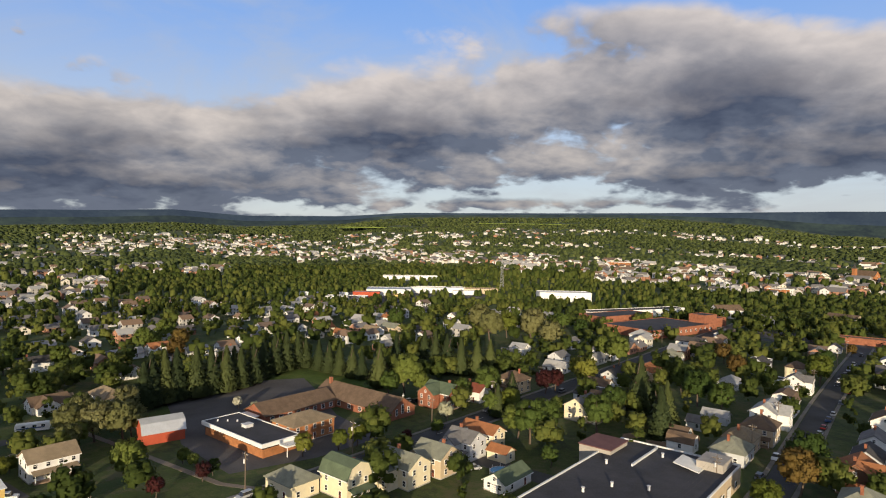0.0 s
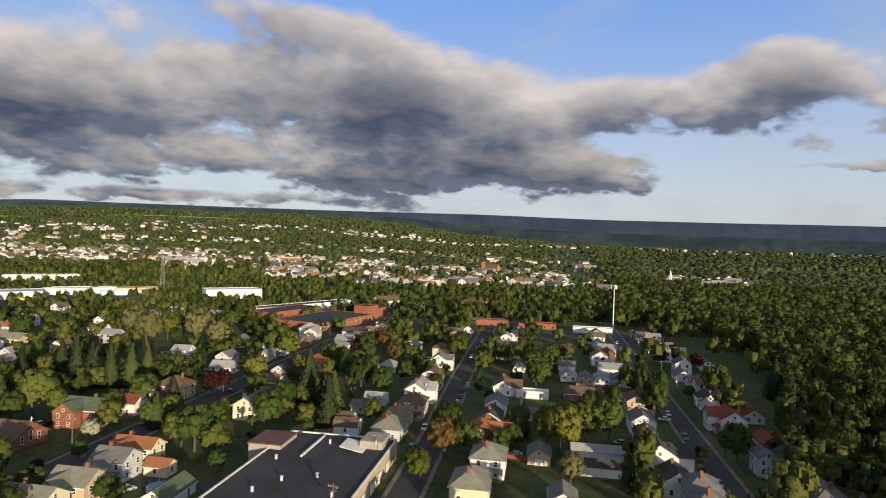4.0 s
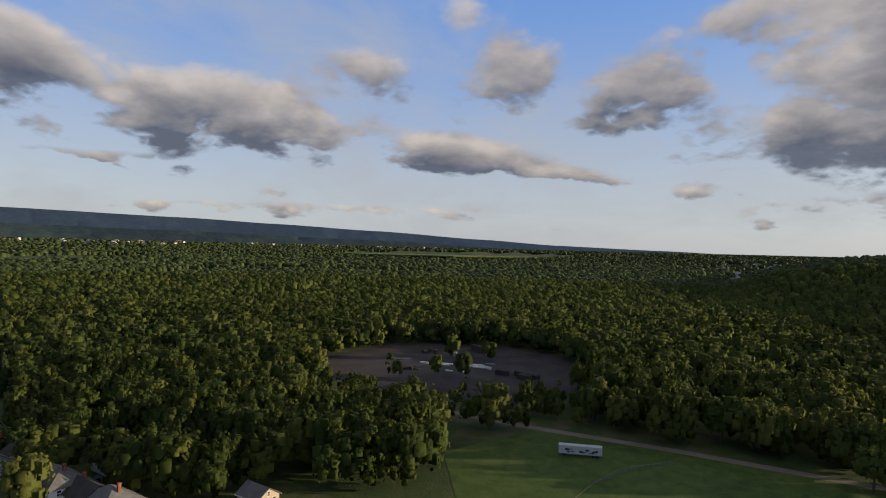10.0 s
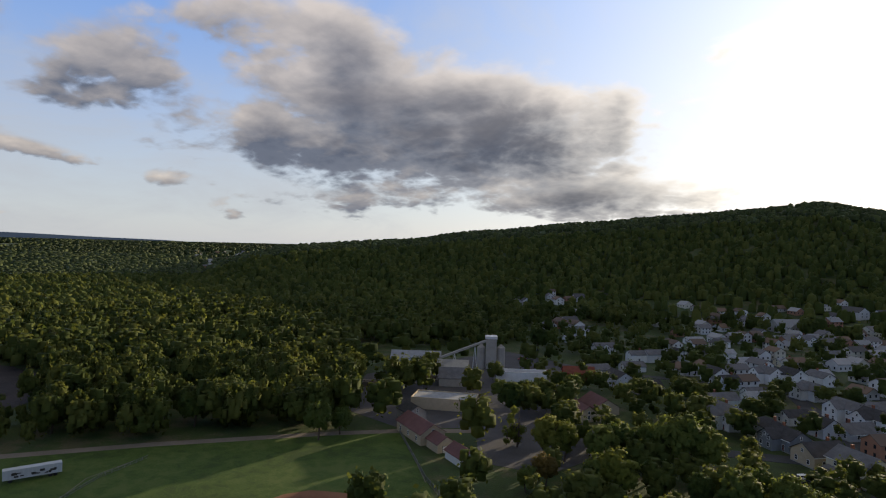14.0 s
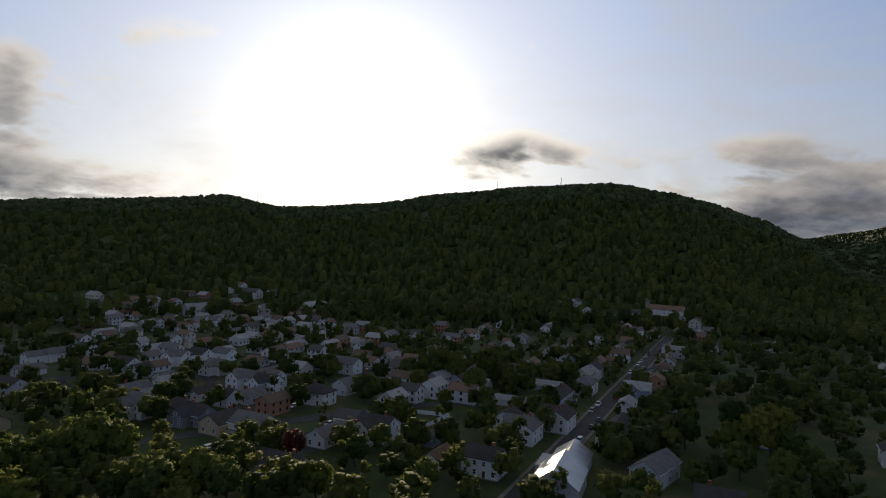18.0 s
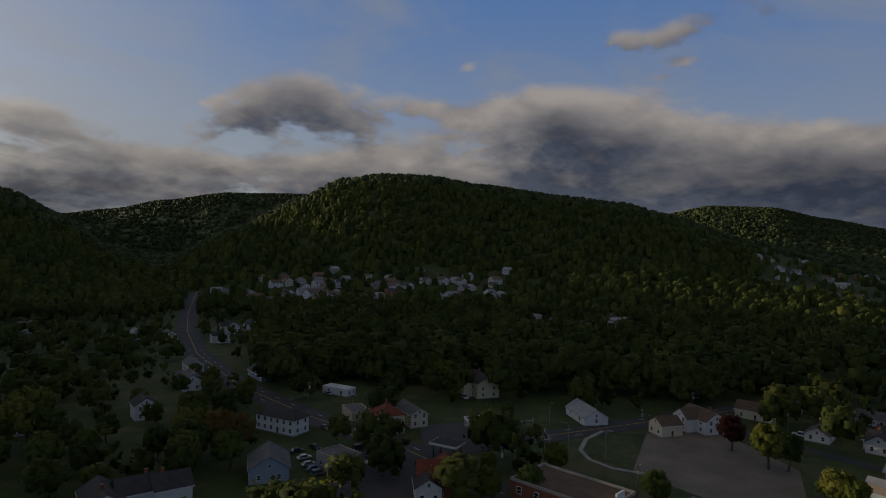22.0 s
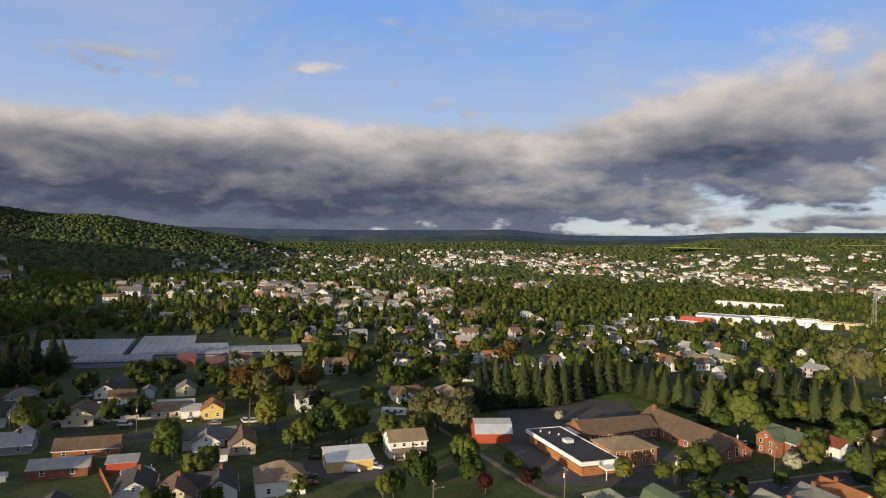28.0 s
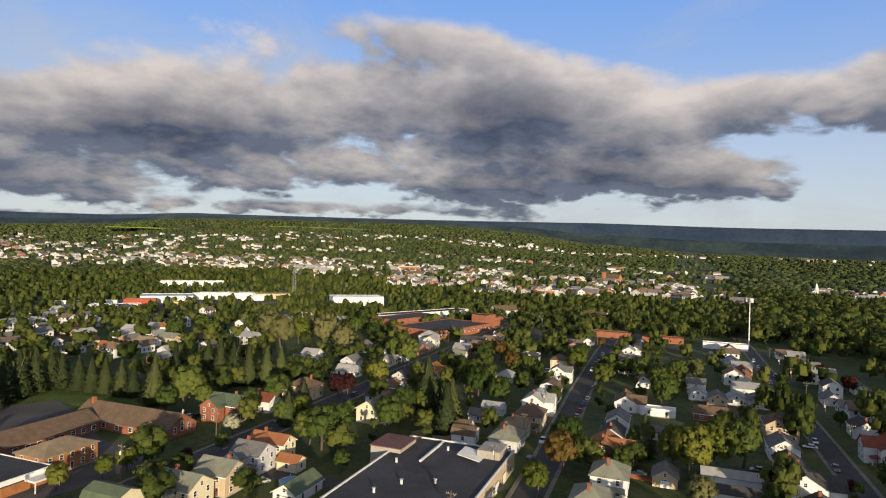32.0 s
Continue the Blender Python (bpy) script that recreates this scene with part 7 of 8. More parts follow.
house(-175, 195, 50, 11, 8, 1.6, "cross", "grey", "dark", panes=2)
house(-166, 136, 320, 12, 8, 1.3, "cross", "white", "grey", panes=2)
house(-167, 141, 50, 12, 8, 1, "gable", "grey", "grey", chimney=False, panes=2)
house(-157, 143, 320, 15, 8, 1, "gable", "tan", "brown", chimney=False, panes=2)
house(-153, 131, 50, 4, 3, 0.8, "gable", "white", "grey", chimney=False, panes=0, name="shed", category="shed")
house(-122, 125, 50, 13, 11, 1.5, "hip", "white", "tan", panes=2, chimney=False)
house(-130, 111, 320, 12, 9, 1.5, "cross", "white", "dark", panes=3)
house(-146, 98, 320, 12, 9, 1.6, "gable", "grey", "dark", panes=2)
house(-155, 58, 50, 16, 10, 1.2, "flat", "white", "light", chimney=False, panes=2)
house(-150, 67, 50, 9, 8, 1.5, "flat", "yellow", "tar", chimney=False, panes=2)
house(-145, 76, 320, 12, 9, 1.7, "cross", "white", "dark", panes=3)
house(-134, 101, 320, 11, 9, 1.6, "gable", "cream", "brown", panes=3)
house(-118, 150, 50, 14, 10, 1.1, "shed", "yellow", "white", chimney=False, panes=0, name="metal_building", category="workshop", garage=1)
house(-110, 170, 50, 12.5, 8.5, 1.9, "gable", "white", "tan", porch="f", panes=3, chimney=False)
house(-151, 232, 50, 13, 9, 1, "cross", "white", "brown", chimney=False, panes=2)
house(-148, 236, 50, 7, 6, 1, "gable", "cream", "tan", chimney=False, panes=1)
house(-135, 245, 320, 17, 9, 1, "hip", "white", "tan", chimney=False, panes=1)
house(-149, 289, 320, 15, 10, 1, "cross", "white", "brown", chimney=False, panes=2)
house(-200, 297, 50, 15, 8, 1.6, "gable", "white", "dark", panes=1)
house(-180, 319, 50, 10, 8, 1, "gable", "white", "grey", panes=1, chimney=False)
house(-172, 330, 50, 16, 8, 1, "gable", "white", "light", panes=1)
house(-160, 341, 50, 11, 8, 1.7, "cross", "white", "rust", panes=1, chimney=False)
house(-149, 327, 50, 12, 8, 1, "gable", "white", "grey", panes=1)
house(-139, 342, 50, 13, 8, 1, "gable", "white", "light", panes=1)
house(-118, 370, 50, 13, 8, 1.8, "gable", "white", "grey", porch="f", panes=1)
house(-121, 341, 50, 12, 8, 1, "gable", "grey", "grey", panes=1)
house(-107, 494, 50, 11, 8, 1.6, "gable", "tan", "rust", panes=1, chimney=False)
house(-127, 441, 50, 11, 8, 1, "gable", "white", "grey", panes=1, chimney=False)
house(-125, 506, 50, 13, 9, 1.2, "gable", "white", "grey", panes=1, chimney=False)
house(-85, 439, 50, 13, 8, 1, "gable", "cream", "rust", panes=1, chimney=False)
house(-68, 410, 320, 10, 8, 1.3, "gable", "tan", "rust", panes=1, chimney=False)
house(-69, 470, 50, 15, 7, 1, "gable", "white", "light", panes=1, chimney=False)
house(-56, 480, 50, 14, 7, 1, "gable", "white", "sage", panes=1, chimney=False)
house(-44, 490, 320, 8, 7, 1.5, "gable", "white", "rust", panes=1)
house(-49, 430, 320, 14, 9, 1, "gable", "white", "tan", panes=1)
house(-37, 446, 320, 15, 9, 1, "gable", "tan", "sage", panes=1, chimney=False)
house(-33, 396, 50, 11, 8, 1, "gable", "grey", "light", panes=1, chimney=False)
house(8, 462, 320, 11, 8, 1.6, "gable", "white", "light", panes=1)
house(11, 513, 50, 10, 8, 1.3, "gable", "white", "grey", panes=1, chimney=False)
house(22, 629, 50, 13, 8, 1, "gable", "white", "light", panes=1)
house(-114, 585, 50, 12, 8, 1, "gable", "white", "grey", panes=1)
house(-142, 616, 320, 10, 9, 1.5, "gable", "white", "light", panes=1, chimney=False)
house(-98, 529, 50, 14, 8, 1.2, "gable", "white", "light", panes=1)
house(66, -286, 230, 14, 8, 1.6, "gable", "white", "grey", panes=2)
house(56, -258, 140, 13, 10, 2, "cross", "white", "grey", panes=2)
house(41, -250, 140, 12, 8, 2, "hip", "white", "dark", panes=2)
house(37, -282, 230, 11, 7, 1.2, "gable", "white", "dark", panes=2)
house(34, -245, 140, 12, 9, 1.5, "cross", "slate", "dark", panes=2)
house(27, -272, 140, 12, 9, 1.5, "gable", "grey", "dark", panes=2)
house(23, -234, 230, 14, 10, 1.4, "gable", "tan", "dark", panes=2)
house(12, -224, 140, 14, 10, 2, "gable", "cream", "grey", porch="f", panes=2)
house(16, -276, 230, 14, 9, 1, "gable", "grey", "grey", panes=2)
house(56, -314, 230, 15, 5, 1, "gable", "white", "light", chimney=False, panes=2)
house(59, -318, 230, 9, 7, 1, "gable", "white", "grey", panes=2, chimney=False)
house(82, -342, 140, 12, 9, 2, "gable", "white", "dark", panes=2, chimney=False)
house(73, -332, 230, 9, 8, 1.5, "gable", "grey", "dark", panes=1)
house(60, -363, 140, 12, 9, 2, "cross", "white", "grey", panes=1)
house(50, -368, 140, 12, 9, 2, "cross", "white", "dark", panes=1, chimney=False)
house(40, -389, 230, 12, 8, 1.2, "gable", "white", "light", panes=1, chimney=False)
house(37, -337, 140, 12, 9, 1.7, "cross", "white", "grey", panes=1, chimney=False)
house(20, -303, 140, 13, 9, 2, "cross", "white", "grey", panes=2, chimney=False)
house(10, -292, 140, 12, 9, 2, "cross", "white", "dark", panes=2)
house(9, -322, 230, 12, 8, 1.3, "gable", "grey", "grey", panes=2, chimney=False)
house(126, -341, 230, 13, 8, 1, "gable", "white", "grey", panes=1, chimney=False)
house(117, -298, 140, 14, 10, 1.6, "gable", "grey", "dark", panes=2, chimney=False)
house(135, -313, 230, 12, 8, 1.4, "gable", "grey", "grey", panes=1, chimney=False)
house(102, -295, 230, 14, 9, 1, "gable", "tan", "dark", panes=2, chimney=False)
house(105, -246, 140, 15, 11, 1, "gable", "tan", "maroon", chimney=False, panes=1)
house(106, -231, 140, 14, 10, 1, "gable", "tan", "maroon", chimney=False, panes=1)
house(210, -457, 230, 12, 8, 1.6, "cross", "white", "grey", panes=1, chimney=False)
house(199, -418, 230, 16, 6, 1, "gable", "white", "light", panes=1, chimney=False)
house(163, -387, 230, 14, 8, 1.5, "cross", "white", "grey", panes=1, chimney=False)
house(135, -372, 230, 11, 7, 1.6, "gable", "white", "grey", panes=1)
house(127, -380, 230, 12, 8, 1.7, "gable", "white", "grey", panes=1, chimney=False)
house(116, -395, 140, 10, 8, 1.8, "cross", "white", "dark", panes=1, chimney=False)
house(106, -417, 230, 10, 8, 1.5, "cross", "white", "grey", panes=1, chimney=False)
house(97, -427, 230, 13, 7, 1.2, "gable", "white", "light", panes=1, chimney=False)
house(184, -563, 230, 12, 8, 1.7, "gable", "white", "grey", panes=1)
house(130, -478, 230, 14, 7, 1, "gable", "white", "light", panes=1, chimney=False)
house(111, -475, 230, 12, 8, 1.5, "gable", "white", "grey", panes=1, chimney=False)
house(82, -403, 230, 12, 8, 1, "gable", "white", "light", panes=1, chimney=False)
house(61, -425, 230, 13, 7, 1, "gable", "cream", "light", panes=1)
house(64, -539, 230, 12, 9, 1.6, "cross", "white", "grey", panes=1)
house(42, -574, 230, 13, 8, 1.2, "gable", "white", "grey", panes=1, chimney=False)
house(9, -303, 140, 12, 9, 2, "cross", "white", "grey", panes=2)
house(-12, -269, 140, 13, 9, 2, "hip", "white", "dark", panes=2)
house(-26, -287, 230, 12, 8, 1.7, "gable", "grey", "grey", panes=2)
house(-30, -334, 140, 14, 9, 2, "gable", "white", "grey", panes=1, chimney=False)
house(-18, -346, 230, 12, 8, 1.4, "gable", "white", "grey", panes=1)
house(-2, -411, 230, 18, 8, 1.2, "cross", "white", "light", panes=1, chimney=False)
house(-35, -298, 230, 11, 8, 1.6, "cross", "grey", "dark", panes=2)
house(-12, -213, 230, 10, 8, 1.3, "gable", "white", "grey", panes=2)
house(-31, -216, 140, 13, 10, 2, "cross", "white", "dark", panes=2)
house(-21, -216, 140, 11, 8, 1.3, "gable", "cream", "grey", panes=2)
house(-36, -243, 230, 12, 8, 1, "gable", "white", "light", panes=2)
house(-47, -209, 140, 9, 7, 1, "gable", "blue", "grey", panes=2)
house(-59, -178, 140, 12, 9, 2, "gable", "white", "dark", panes=3)
house(-47, -189, 230, 12, 6, 1, "gable", "white", "brown", chimney=False, panes=2)
house(-47, -403, 230, 13, 8, 1.4, "gable", "white", "grey", panes=1)
house(40, -471, 230, 12, 8, 1.4, "gable", "white", "grey", panes=1, chimney=False)
house(38, -377, 140, 12, 8, 1.6, "gable", "white", "grey", panes=1)
house(1, -183, 140, 15, 10, 1.6, "gable", "tan", "dark", panes=2)
house(-146, -243, 50, 14, 7, 1, "gable", "white", "light", chimney=False, panes=2)
house(-165, -265, 140, 13, 9, 1.6, "cross", "blue", "light", panes=2, chimney=False)
house(-124, -211, 50, 18, 9, 1, "gable", "grey", "dark", chimney=False, panes=2)
house(-109, -164, 35, 17, 9, 1.8, "gable", "grey", "grey", panes=2, chimney=False)
house(-112, -197, 50, 10, 8, 1.4, "gable", "white", "grey", panes=2)
house(-213, -315, 50, 14, 9, 1.4, "hip", "grey", "brown", panes=1, chimney=False)
house(-167, -241, 50, 13, 6, 1, "gable", "white", "white", chimney=False, panes=2)
house(-197, -301, 50, 11, 8, 1.6, "gable", "grey", "dark", panes=1, chimney=False)
house(-142, -274, 50, 14, 9, 2, "hip", "white", "grey", panes=2, chimney=False)
house(-165, -310, 50, 13, 9, 2, "gable", "white", "dark", panes=1, chimney=False)
house(-118, -255, 50, 22, 9, 1.7, "gable", "grey", "dark", panes=2)
house(-123, -285, 320, 22, 6, 1, "gable", "grey", "light", chimney=False, panes=2)
house(-103, -219, 50, 14, 9, 2, "cross", "white", "dark", panes=2)
house(-98, -254, 320, 22, 5, 1, "gable", "white", "light", chimney=False, panes=2)
house(-84, -207, 50, 13, 9, 2, "cross", "white", "grey", panes=2)
house(-82, -220, 50, 11, 8, 2, "gable", "white", "dark", panes=2)
house(-164, -345, 50, 12, 8, 1.4, "gable", "white", "grey", panes=1)
house(-206, -396, 50, 14, 8, 1.3, "gable", "white", "light", panes=1, chimney=False)
house(-231, -435, 320, 22, 6, 1, "gable", "grey", "light", chimney=False, panes=1)
house(-226, -387, 50, 13, 8, 1.5, "gable", "white", "grey", panes=1)
house(-284, -459, 320, 9, 8, 2.4, "gable", "white", "grey", chimney=False, panes=1)
house(-265, -387, 50, 12, 8, 1.5, "gable", "white", "grey", panes=1, chimney=False)
house(-305, -390, 50, 8, 7, 1.6, "gable", "white", "grey", panes=1)
house(-358, -388, 50, 11, 8, 1.6, "cross", "white", "grey", panes=1, chimney=False)
house(-329, -385, 50, 12, 7, 1, "gable", "grey", "grey", panes=1)
house(-353, -382, 50, 9, 8, 1.6, "gable", "white", "grey", panes=1, chimney=False)
house(-200, -163, 50, 9, 8, 2, "gable", "white", "dark", panes=2)
house(-245, -176, 50, 12, 8, 1.6, "gable", "white", "grey", panes=2, chimney=False)
house(-280, -199, 50, 12, 8, 1.5, "gable", "grey", "grey", panes=1, chimney=False)
house(-172, -192, 50, 16, 7, 1, "gable", "white", "grey", panes=2)
house(-126, -114, 230, 14, 9, 1.6, "gable", "white", "dark", panes=2)
house(-112, -139, 140, 12, 9, 1.6, "gable", "grey", "dark", panes=2)
house(-133, -110, 140, 10, 9, 1.7, "gable", "white", "dark", panes=2)
house(-138, -104, 140, 9, 9, 1.7, "gable", "white", "dark", panes=2)
house(-359, -300, 50, 15, 8, 1.3, "gable", "grey", "light", panes=1)
house(-363, -277, 50, 13, 8, 1.3, "gable", "white", "grey", panes=1)
house(-406, -257, 50, 12, 9, 2, "cross", "white", "dark", panes=1, chimney=False)
house(-278, -157, 50, 20, 9, 1, "gable", "blue", "grey", panes=2)
house(-425, -74, 50, 10, 8, 1.6, "gable", "white", "dark", panes=1)
house(-396, -78, 230, 9, 7, 1.3, "gable", "white", "grey", panes=1)
house(-418, -2, 50, 10, 6, 1, "flat", "white", "dark", chimney=False, panes=1)
house(-347, 1, 50, 12, 8, 1.5, "cross", "grey", "dark", panes=1, chimney=False)
house(-483, -71, 50, 10, 8, 1.4, "gable", "white", "grey", panes=1)
house(-425, -251, 50, 13, 9, 1.8, "gable", "grey", "dark", panes=1, chimney=False)
house(-399, -178, 50, 11, 8, 1.4, "gable", "white", "grey", panes=1, chimney=False)
house(-253, -180, 50, 12, 8, 1.4, "cross", "grey", "grey", panes=2)
house(-366, -238, 50, 9, 8, 1.8, "cross", "white", "dark", panes=1)
house(-93, 201, 38, 13, 9, 1.2, "gambrel", "red", "metal", chimney=False, panes=0, name="barn", label="red gambrel barn with a pale metal roof", category="barn", trim=False)

# orange-brick landmarks among the far houses
for b, r, w, d, lev, roof, name, words in ((35.0, 1270, 34, 16, 3.2, "gable", "church", "orange-brick church with a steep gable roof"), (16.2, 1300, 46, 18, 3.6, "flat", "brick_block", "long orange-brick block with a flat roof"),
                                           (29.0, 900, 22, 14, 3.0, "flat", "brick_block", "square orange-brick block with a flat roof"), (33.6, 640, 26, 12, 1.6, "gable", "hall", "tan hall with a dark roof")):
    p = heading(b) * r
    house(p.x, p.y, 150 - b, w, d, lev, roof, "tan" if name == "hall" else "orange", "brown", chimney=False, panes=1, name=name, label=words, category="church" if name == "church" else "building", pitch=1.1 if name == "church" else 0.5)
p = heading(34.2) * 1262
tower = thing("church_tower", pose(p.x, p.y, float(land(p.x, p.y)), 0, 0, 30), "square orange-brick church tower beside the nave", "tower")
part("shaft", Geo().box(-3, 3, -3, 3, -0.5, 21), WALLS["orange"], tower)
part("spire", Geo().tube([(0, 0, 21), (0, 0, 29)], [4.0, 0.1], 4), ROOFS["dark"], tower)
p = heading(51.0) * 1190
steeple = thing("steeple", pose(p.x, p.y, float(land(p.x, p.y)), 0, 0, 20), "white wooden church steeple above the roofs", "steeple")
part("shaft", Geo().box(-2.2, 2.2, -2.2, 2.2, -0.5, 14), WALLS["white"], steeple)
part("spire", Geo().tube([(0, 0, 14), (0, 0, 25)], [2.8, 0.1], 6), WALLS["white"], steeple)

# ---------------------------------------------------------------- far houses
CLUSTERS = [          # bearing, distance, half width in degrees, half depth, how many
    (-50, 900, 9, 170, 75), (-36, 900, 7, 220, 90), (-27, 1150, 8, 130, 50), (-44, 1400, 10, 220, 60), (-24, 1950, 8, 260, 110), (-16, 1600, 6, 130, 50), (-6, 1500, 8, 200, 100), (3, 1420, 7, 190, 100),
    (12, 1300, 7, 220, 110), (20, 1200, 6, 220, 90), (28, 1080, 6, 200, 90), (36, 1150, 6, 190, 90), (42, 1080, 4, 160, 45), (54, 1230, 3.5, 120, 60), (0, 2400, 10, 200, 70), (-24, 2500, 10, 300, 110), (16, 2600, 12, 150, 60),
    (-10, 1950, 6, 250, 80), (-34, 1800, 6, 350, 90), (-42, 2200, 6, 250, 40), (6, 1950, 9, 120, 50), (26, 1750, 9, 120, 45), (38, 1600, 7, 120, 35), (-20, 2150, 5, 150, 70),
    (30, 2500, 9, 150, 60), (60, 2500, 12, 250, 34), (82, 2700, 14, 300, 30), (44, 2700, 9, 200, 40), (-70, 1050, 6, 160, 26), (-106, 760, 9, 70, 40), (-90, 560, 6, 50, 12), (-119, 740, 7, 70, 26), (152, 640, 3, 120, 14), (172, 640, 12, 110, 40), (-148, 640, 6, 90, 18), (126, 1700, 6, 350, 40)]


def island_paint(name, colours, rough=0.85):
    """A colour drawn house by house for joined far houses."""
    m, k, b = shader(name, rough)
    f = k.n("ShaderNodeNewGeometry").outputs["Random Per Island"]
    c = colours[0]
    for i, q in enumerate(colours[1:]):
        edge = (i + 1) / len(colours)
        c = k.mix(k.m("GREATER_THAN", f, edge), c, q)
    co = k.n("ShaderNodeTexCoord").outputs["Object"]
    k.put(b.inputs["Base Color"], k.mix(k.m("MULTIPLY", k.noise(co, 0.4, 3), 0.35), c, (0.12, 0.11, 0.10)))
    return m


FAR_WALL = island_paint("far_house_walls", [(0.74, 0.73, 0.70), (0.70, 0.66, 0.55), (0.78, 0.77, 0.75), (0.48, 0.46, 0.43), (0.72, 0.71, 0.70), (0.40, 0.20, 0.12)])
FAR_ROOF = island_paint("far_house_roofs", [(0.18, 0.17, 0.17), (0.30, 0.30, 0.30), (0.16, 0.11, 0.08), (0.09, 0.085, 0.085), (0.42, 0.41, 0.40), (0.22, 0.14, 0.09)])
FAR_PANE = paint("far_panes", (0.03, 0.03, 0.035), 0.2, 0.2, 0.5, 4)


def plain_house(g, x, y, turn, w, d, h, panes=True):
    """A far house in a joined mesh: walls with gables, two roof slabs, windows."""
    z = float(land(x, y))
    a = radians(turn)
    ca, sa = math.cos(a), math.sin(a)

    def at(px, py, pz):
        return (x + px * ca - py * sa, y + px * sa + py * ca, z + pz)
    rise = d * 0.3
    ring = [(-d / 2, -1.5), (d / 2, -1.5), (d / 2, h), (0, h + rise), (-d / 2, h)]
    g.loft([[at(q, u, v) for u, v in ring] for q in (-w / 2, w / 2)], 0)
    for side in (-1, 1):
        e = side * (d / 2 + 0.4)
        pts = [at(-w / 2 - 0.4, e, h - 0.1), at(w / 2 + 0.4, e, h - 0.1), at(w / 2 + 0.4, 0, h + rise + 0.2), at(-w / 2 - 0.4, 0, h + rise + 0.2)]
        slab(g, *(pts if side < 0 else (pts[1], pts[0], pts[3], pts[2])), 0.25, 1)
    if panes:
        for side in (-1, 1):
            y0, x0 = side * (d / 2 + 0.05), side * (w / 2 + 0.05)
            for lev in ((1.2, 4.0) if h > 5 else (1.2,)):
                for q in (-0.32, 0.0, 0.32):
                    g.face([at(q * w - 0.55, y0, lev), at(q * w + 0.55, y0, lev), at(q * w + 0.55, y0, lev + 1.4), at(q * w - 0.55, y0, lev + 1.4)], 2)
                for q in (-0.22, 0.22):
                    g.face([at(x0, q * d - 0.5, lev), at(x0, q * d + 0.5, lev), at(x0, q * d + 0.5, lev + 1.4), at(x0, q * d - 0.5, lev + 1.4)], 2)
    TAKEN.append((x, y, max(w, d) * 0.5 + 1.5))


rng = random.Random(21)


def house_row(g, u0, u1, v, step, skip=0.12):
    """Houses side by side along a street line of the grid."""
    u = u0
    while u < u1:
        x, y = grid(u, v + rng.uniform(-4, 4))
        w, d = rng.uniform(9, 13.5), rng.uniform(7.5, 9.5)
        if rng.random() > skip and all((x - a) ** 2 + (y - b) ** 2 > (q + 5) ** 2 for a, b, q in TAKEN):
            plain_house(g, x, y, rng.choice((50, 50, 140, 320)) + rng.uniform(-4, 4), w, d, rng.choice((3, 3.2, 4.4, 5.6, 5.8)))
        u += step * rng.uniform(0.85, 1.4)


def town_houses():
    g = Geo()
    for v, u0, u1 in ((330, 60, 420), (365, 90, 430), (400, 120, 460), (440, 60, 440), (475, 40, 420), (515, 60, 400), (560, -60, 330), (600, -80, 300), (640, -60, 260), (300, 220, 470), (262, 260, 470)):
        house_row(g, u0, u1, v, 19.0, 0.22)
    for v, u0, u1 in ((154, 225, 470), (118, 240, 470), (59, 330, 470), (22, 330, 470), (-36, 330, 470), (-74, 300, 470)):
        house_row(g, u0, u1, v, 15.0, 0.15)
    for v, u0, u1 in ((-38, -470, -330), (-72, -480, -250), (-110, -470, -240), (-150, -520, -260), (-190, -520, -280), (-230, -500, -300)):
        house_row(g, u0, u1, v, 17.0, 0.25)
    for v, u0, u1 in ((-130, -330, -190), (-170, -340, -190), (-205, -360, -200), (-245, -400, -180), (-275, -420, -190), (-305, -430, -200), (-340, -450, -220), (-375, -470, -240), (-410, -480, -260)):
        house_row(g, u0, u1, v, 13.5, 0.12)
    tagged(new("outer_houses", g.mesh("outer_houses", [FAR_WALL, FAR_ROOF, FAR_PANE])), "rows of pale gabled houses in the outer streets of the town", "houses", kind="stuff")


def far_houses():
    rr = random.Random(77)
    g = Geo()
    for b, dist, wide, deep, n in CLUSTERS:
        for i in range(n):
            r = dist + rr.uniform(-deep, deep)
            p = heading(b + rr.uniform(-wide, wide)) * r
            grow = 1.0
            w, d, h = rr.uniform(9, 15) * grow, rr.uniform(8, 11) * grow, rr.choice((3.5, 5.5, 6.2)) * grow
            if rr.random() < 0.06:
                w, d = w * 2.6, d * 1.6
            plain_house(g, p.x, p.y, rr.choice((50, 140)) + rr.uniform(-12, 12), w, d, h, r < 1250)
    tagged(new("far_houses", g.mesh("far_houses", [FAR_WALL, FAR_ROOF, FAR_PANE])), "pale houses of the town scattered into the distance", "houses", kind="stuff")


town_houses()
far_houses()

# ---------------------------------------------------------------- trees that stand out
tree(-42, 186, 8.8, "broad", LEAF_SPRING)
tree(-32, 193, 7.7, "broad", LEAF_SPRING)
tree(-27, 196, 8.8, "broad", LEAF_SPRING)
tree(-21, 214, 7.7, "broad", LEAF_SPRING)
tree(-1, 209, 6.6, "broad", LEAF)
tree(-11, 200, 5.5, "broad", LEAF_MAROON)
tree(-85, 165, 13.8, "broad", LEAF)
tree(-120, 164, 7.7, "broad", LEAF_SPRING)
tree(-73, 155, 6.6, "broad", LEAF_MAROON)
tree(-65, 166, 6.6, "broad", LEAF_MAROON)
tree(-64, 171, 5.5, "broad", LEAF)
tree(-76, 179, 5.5, "broad", LEAF)
tree(-72, 176, 5.0, "broad", LEAF)
tree(-15, 266, 20.0, "broad", LEAF)
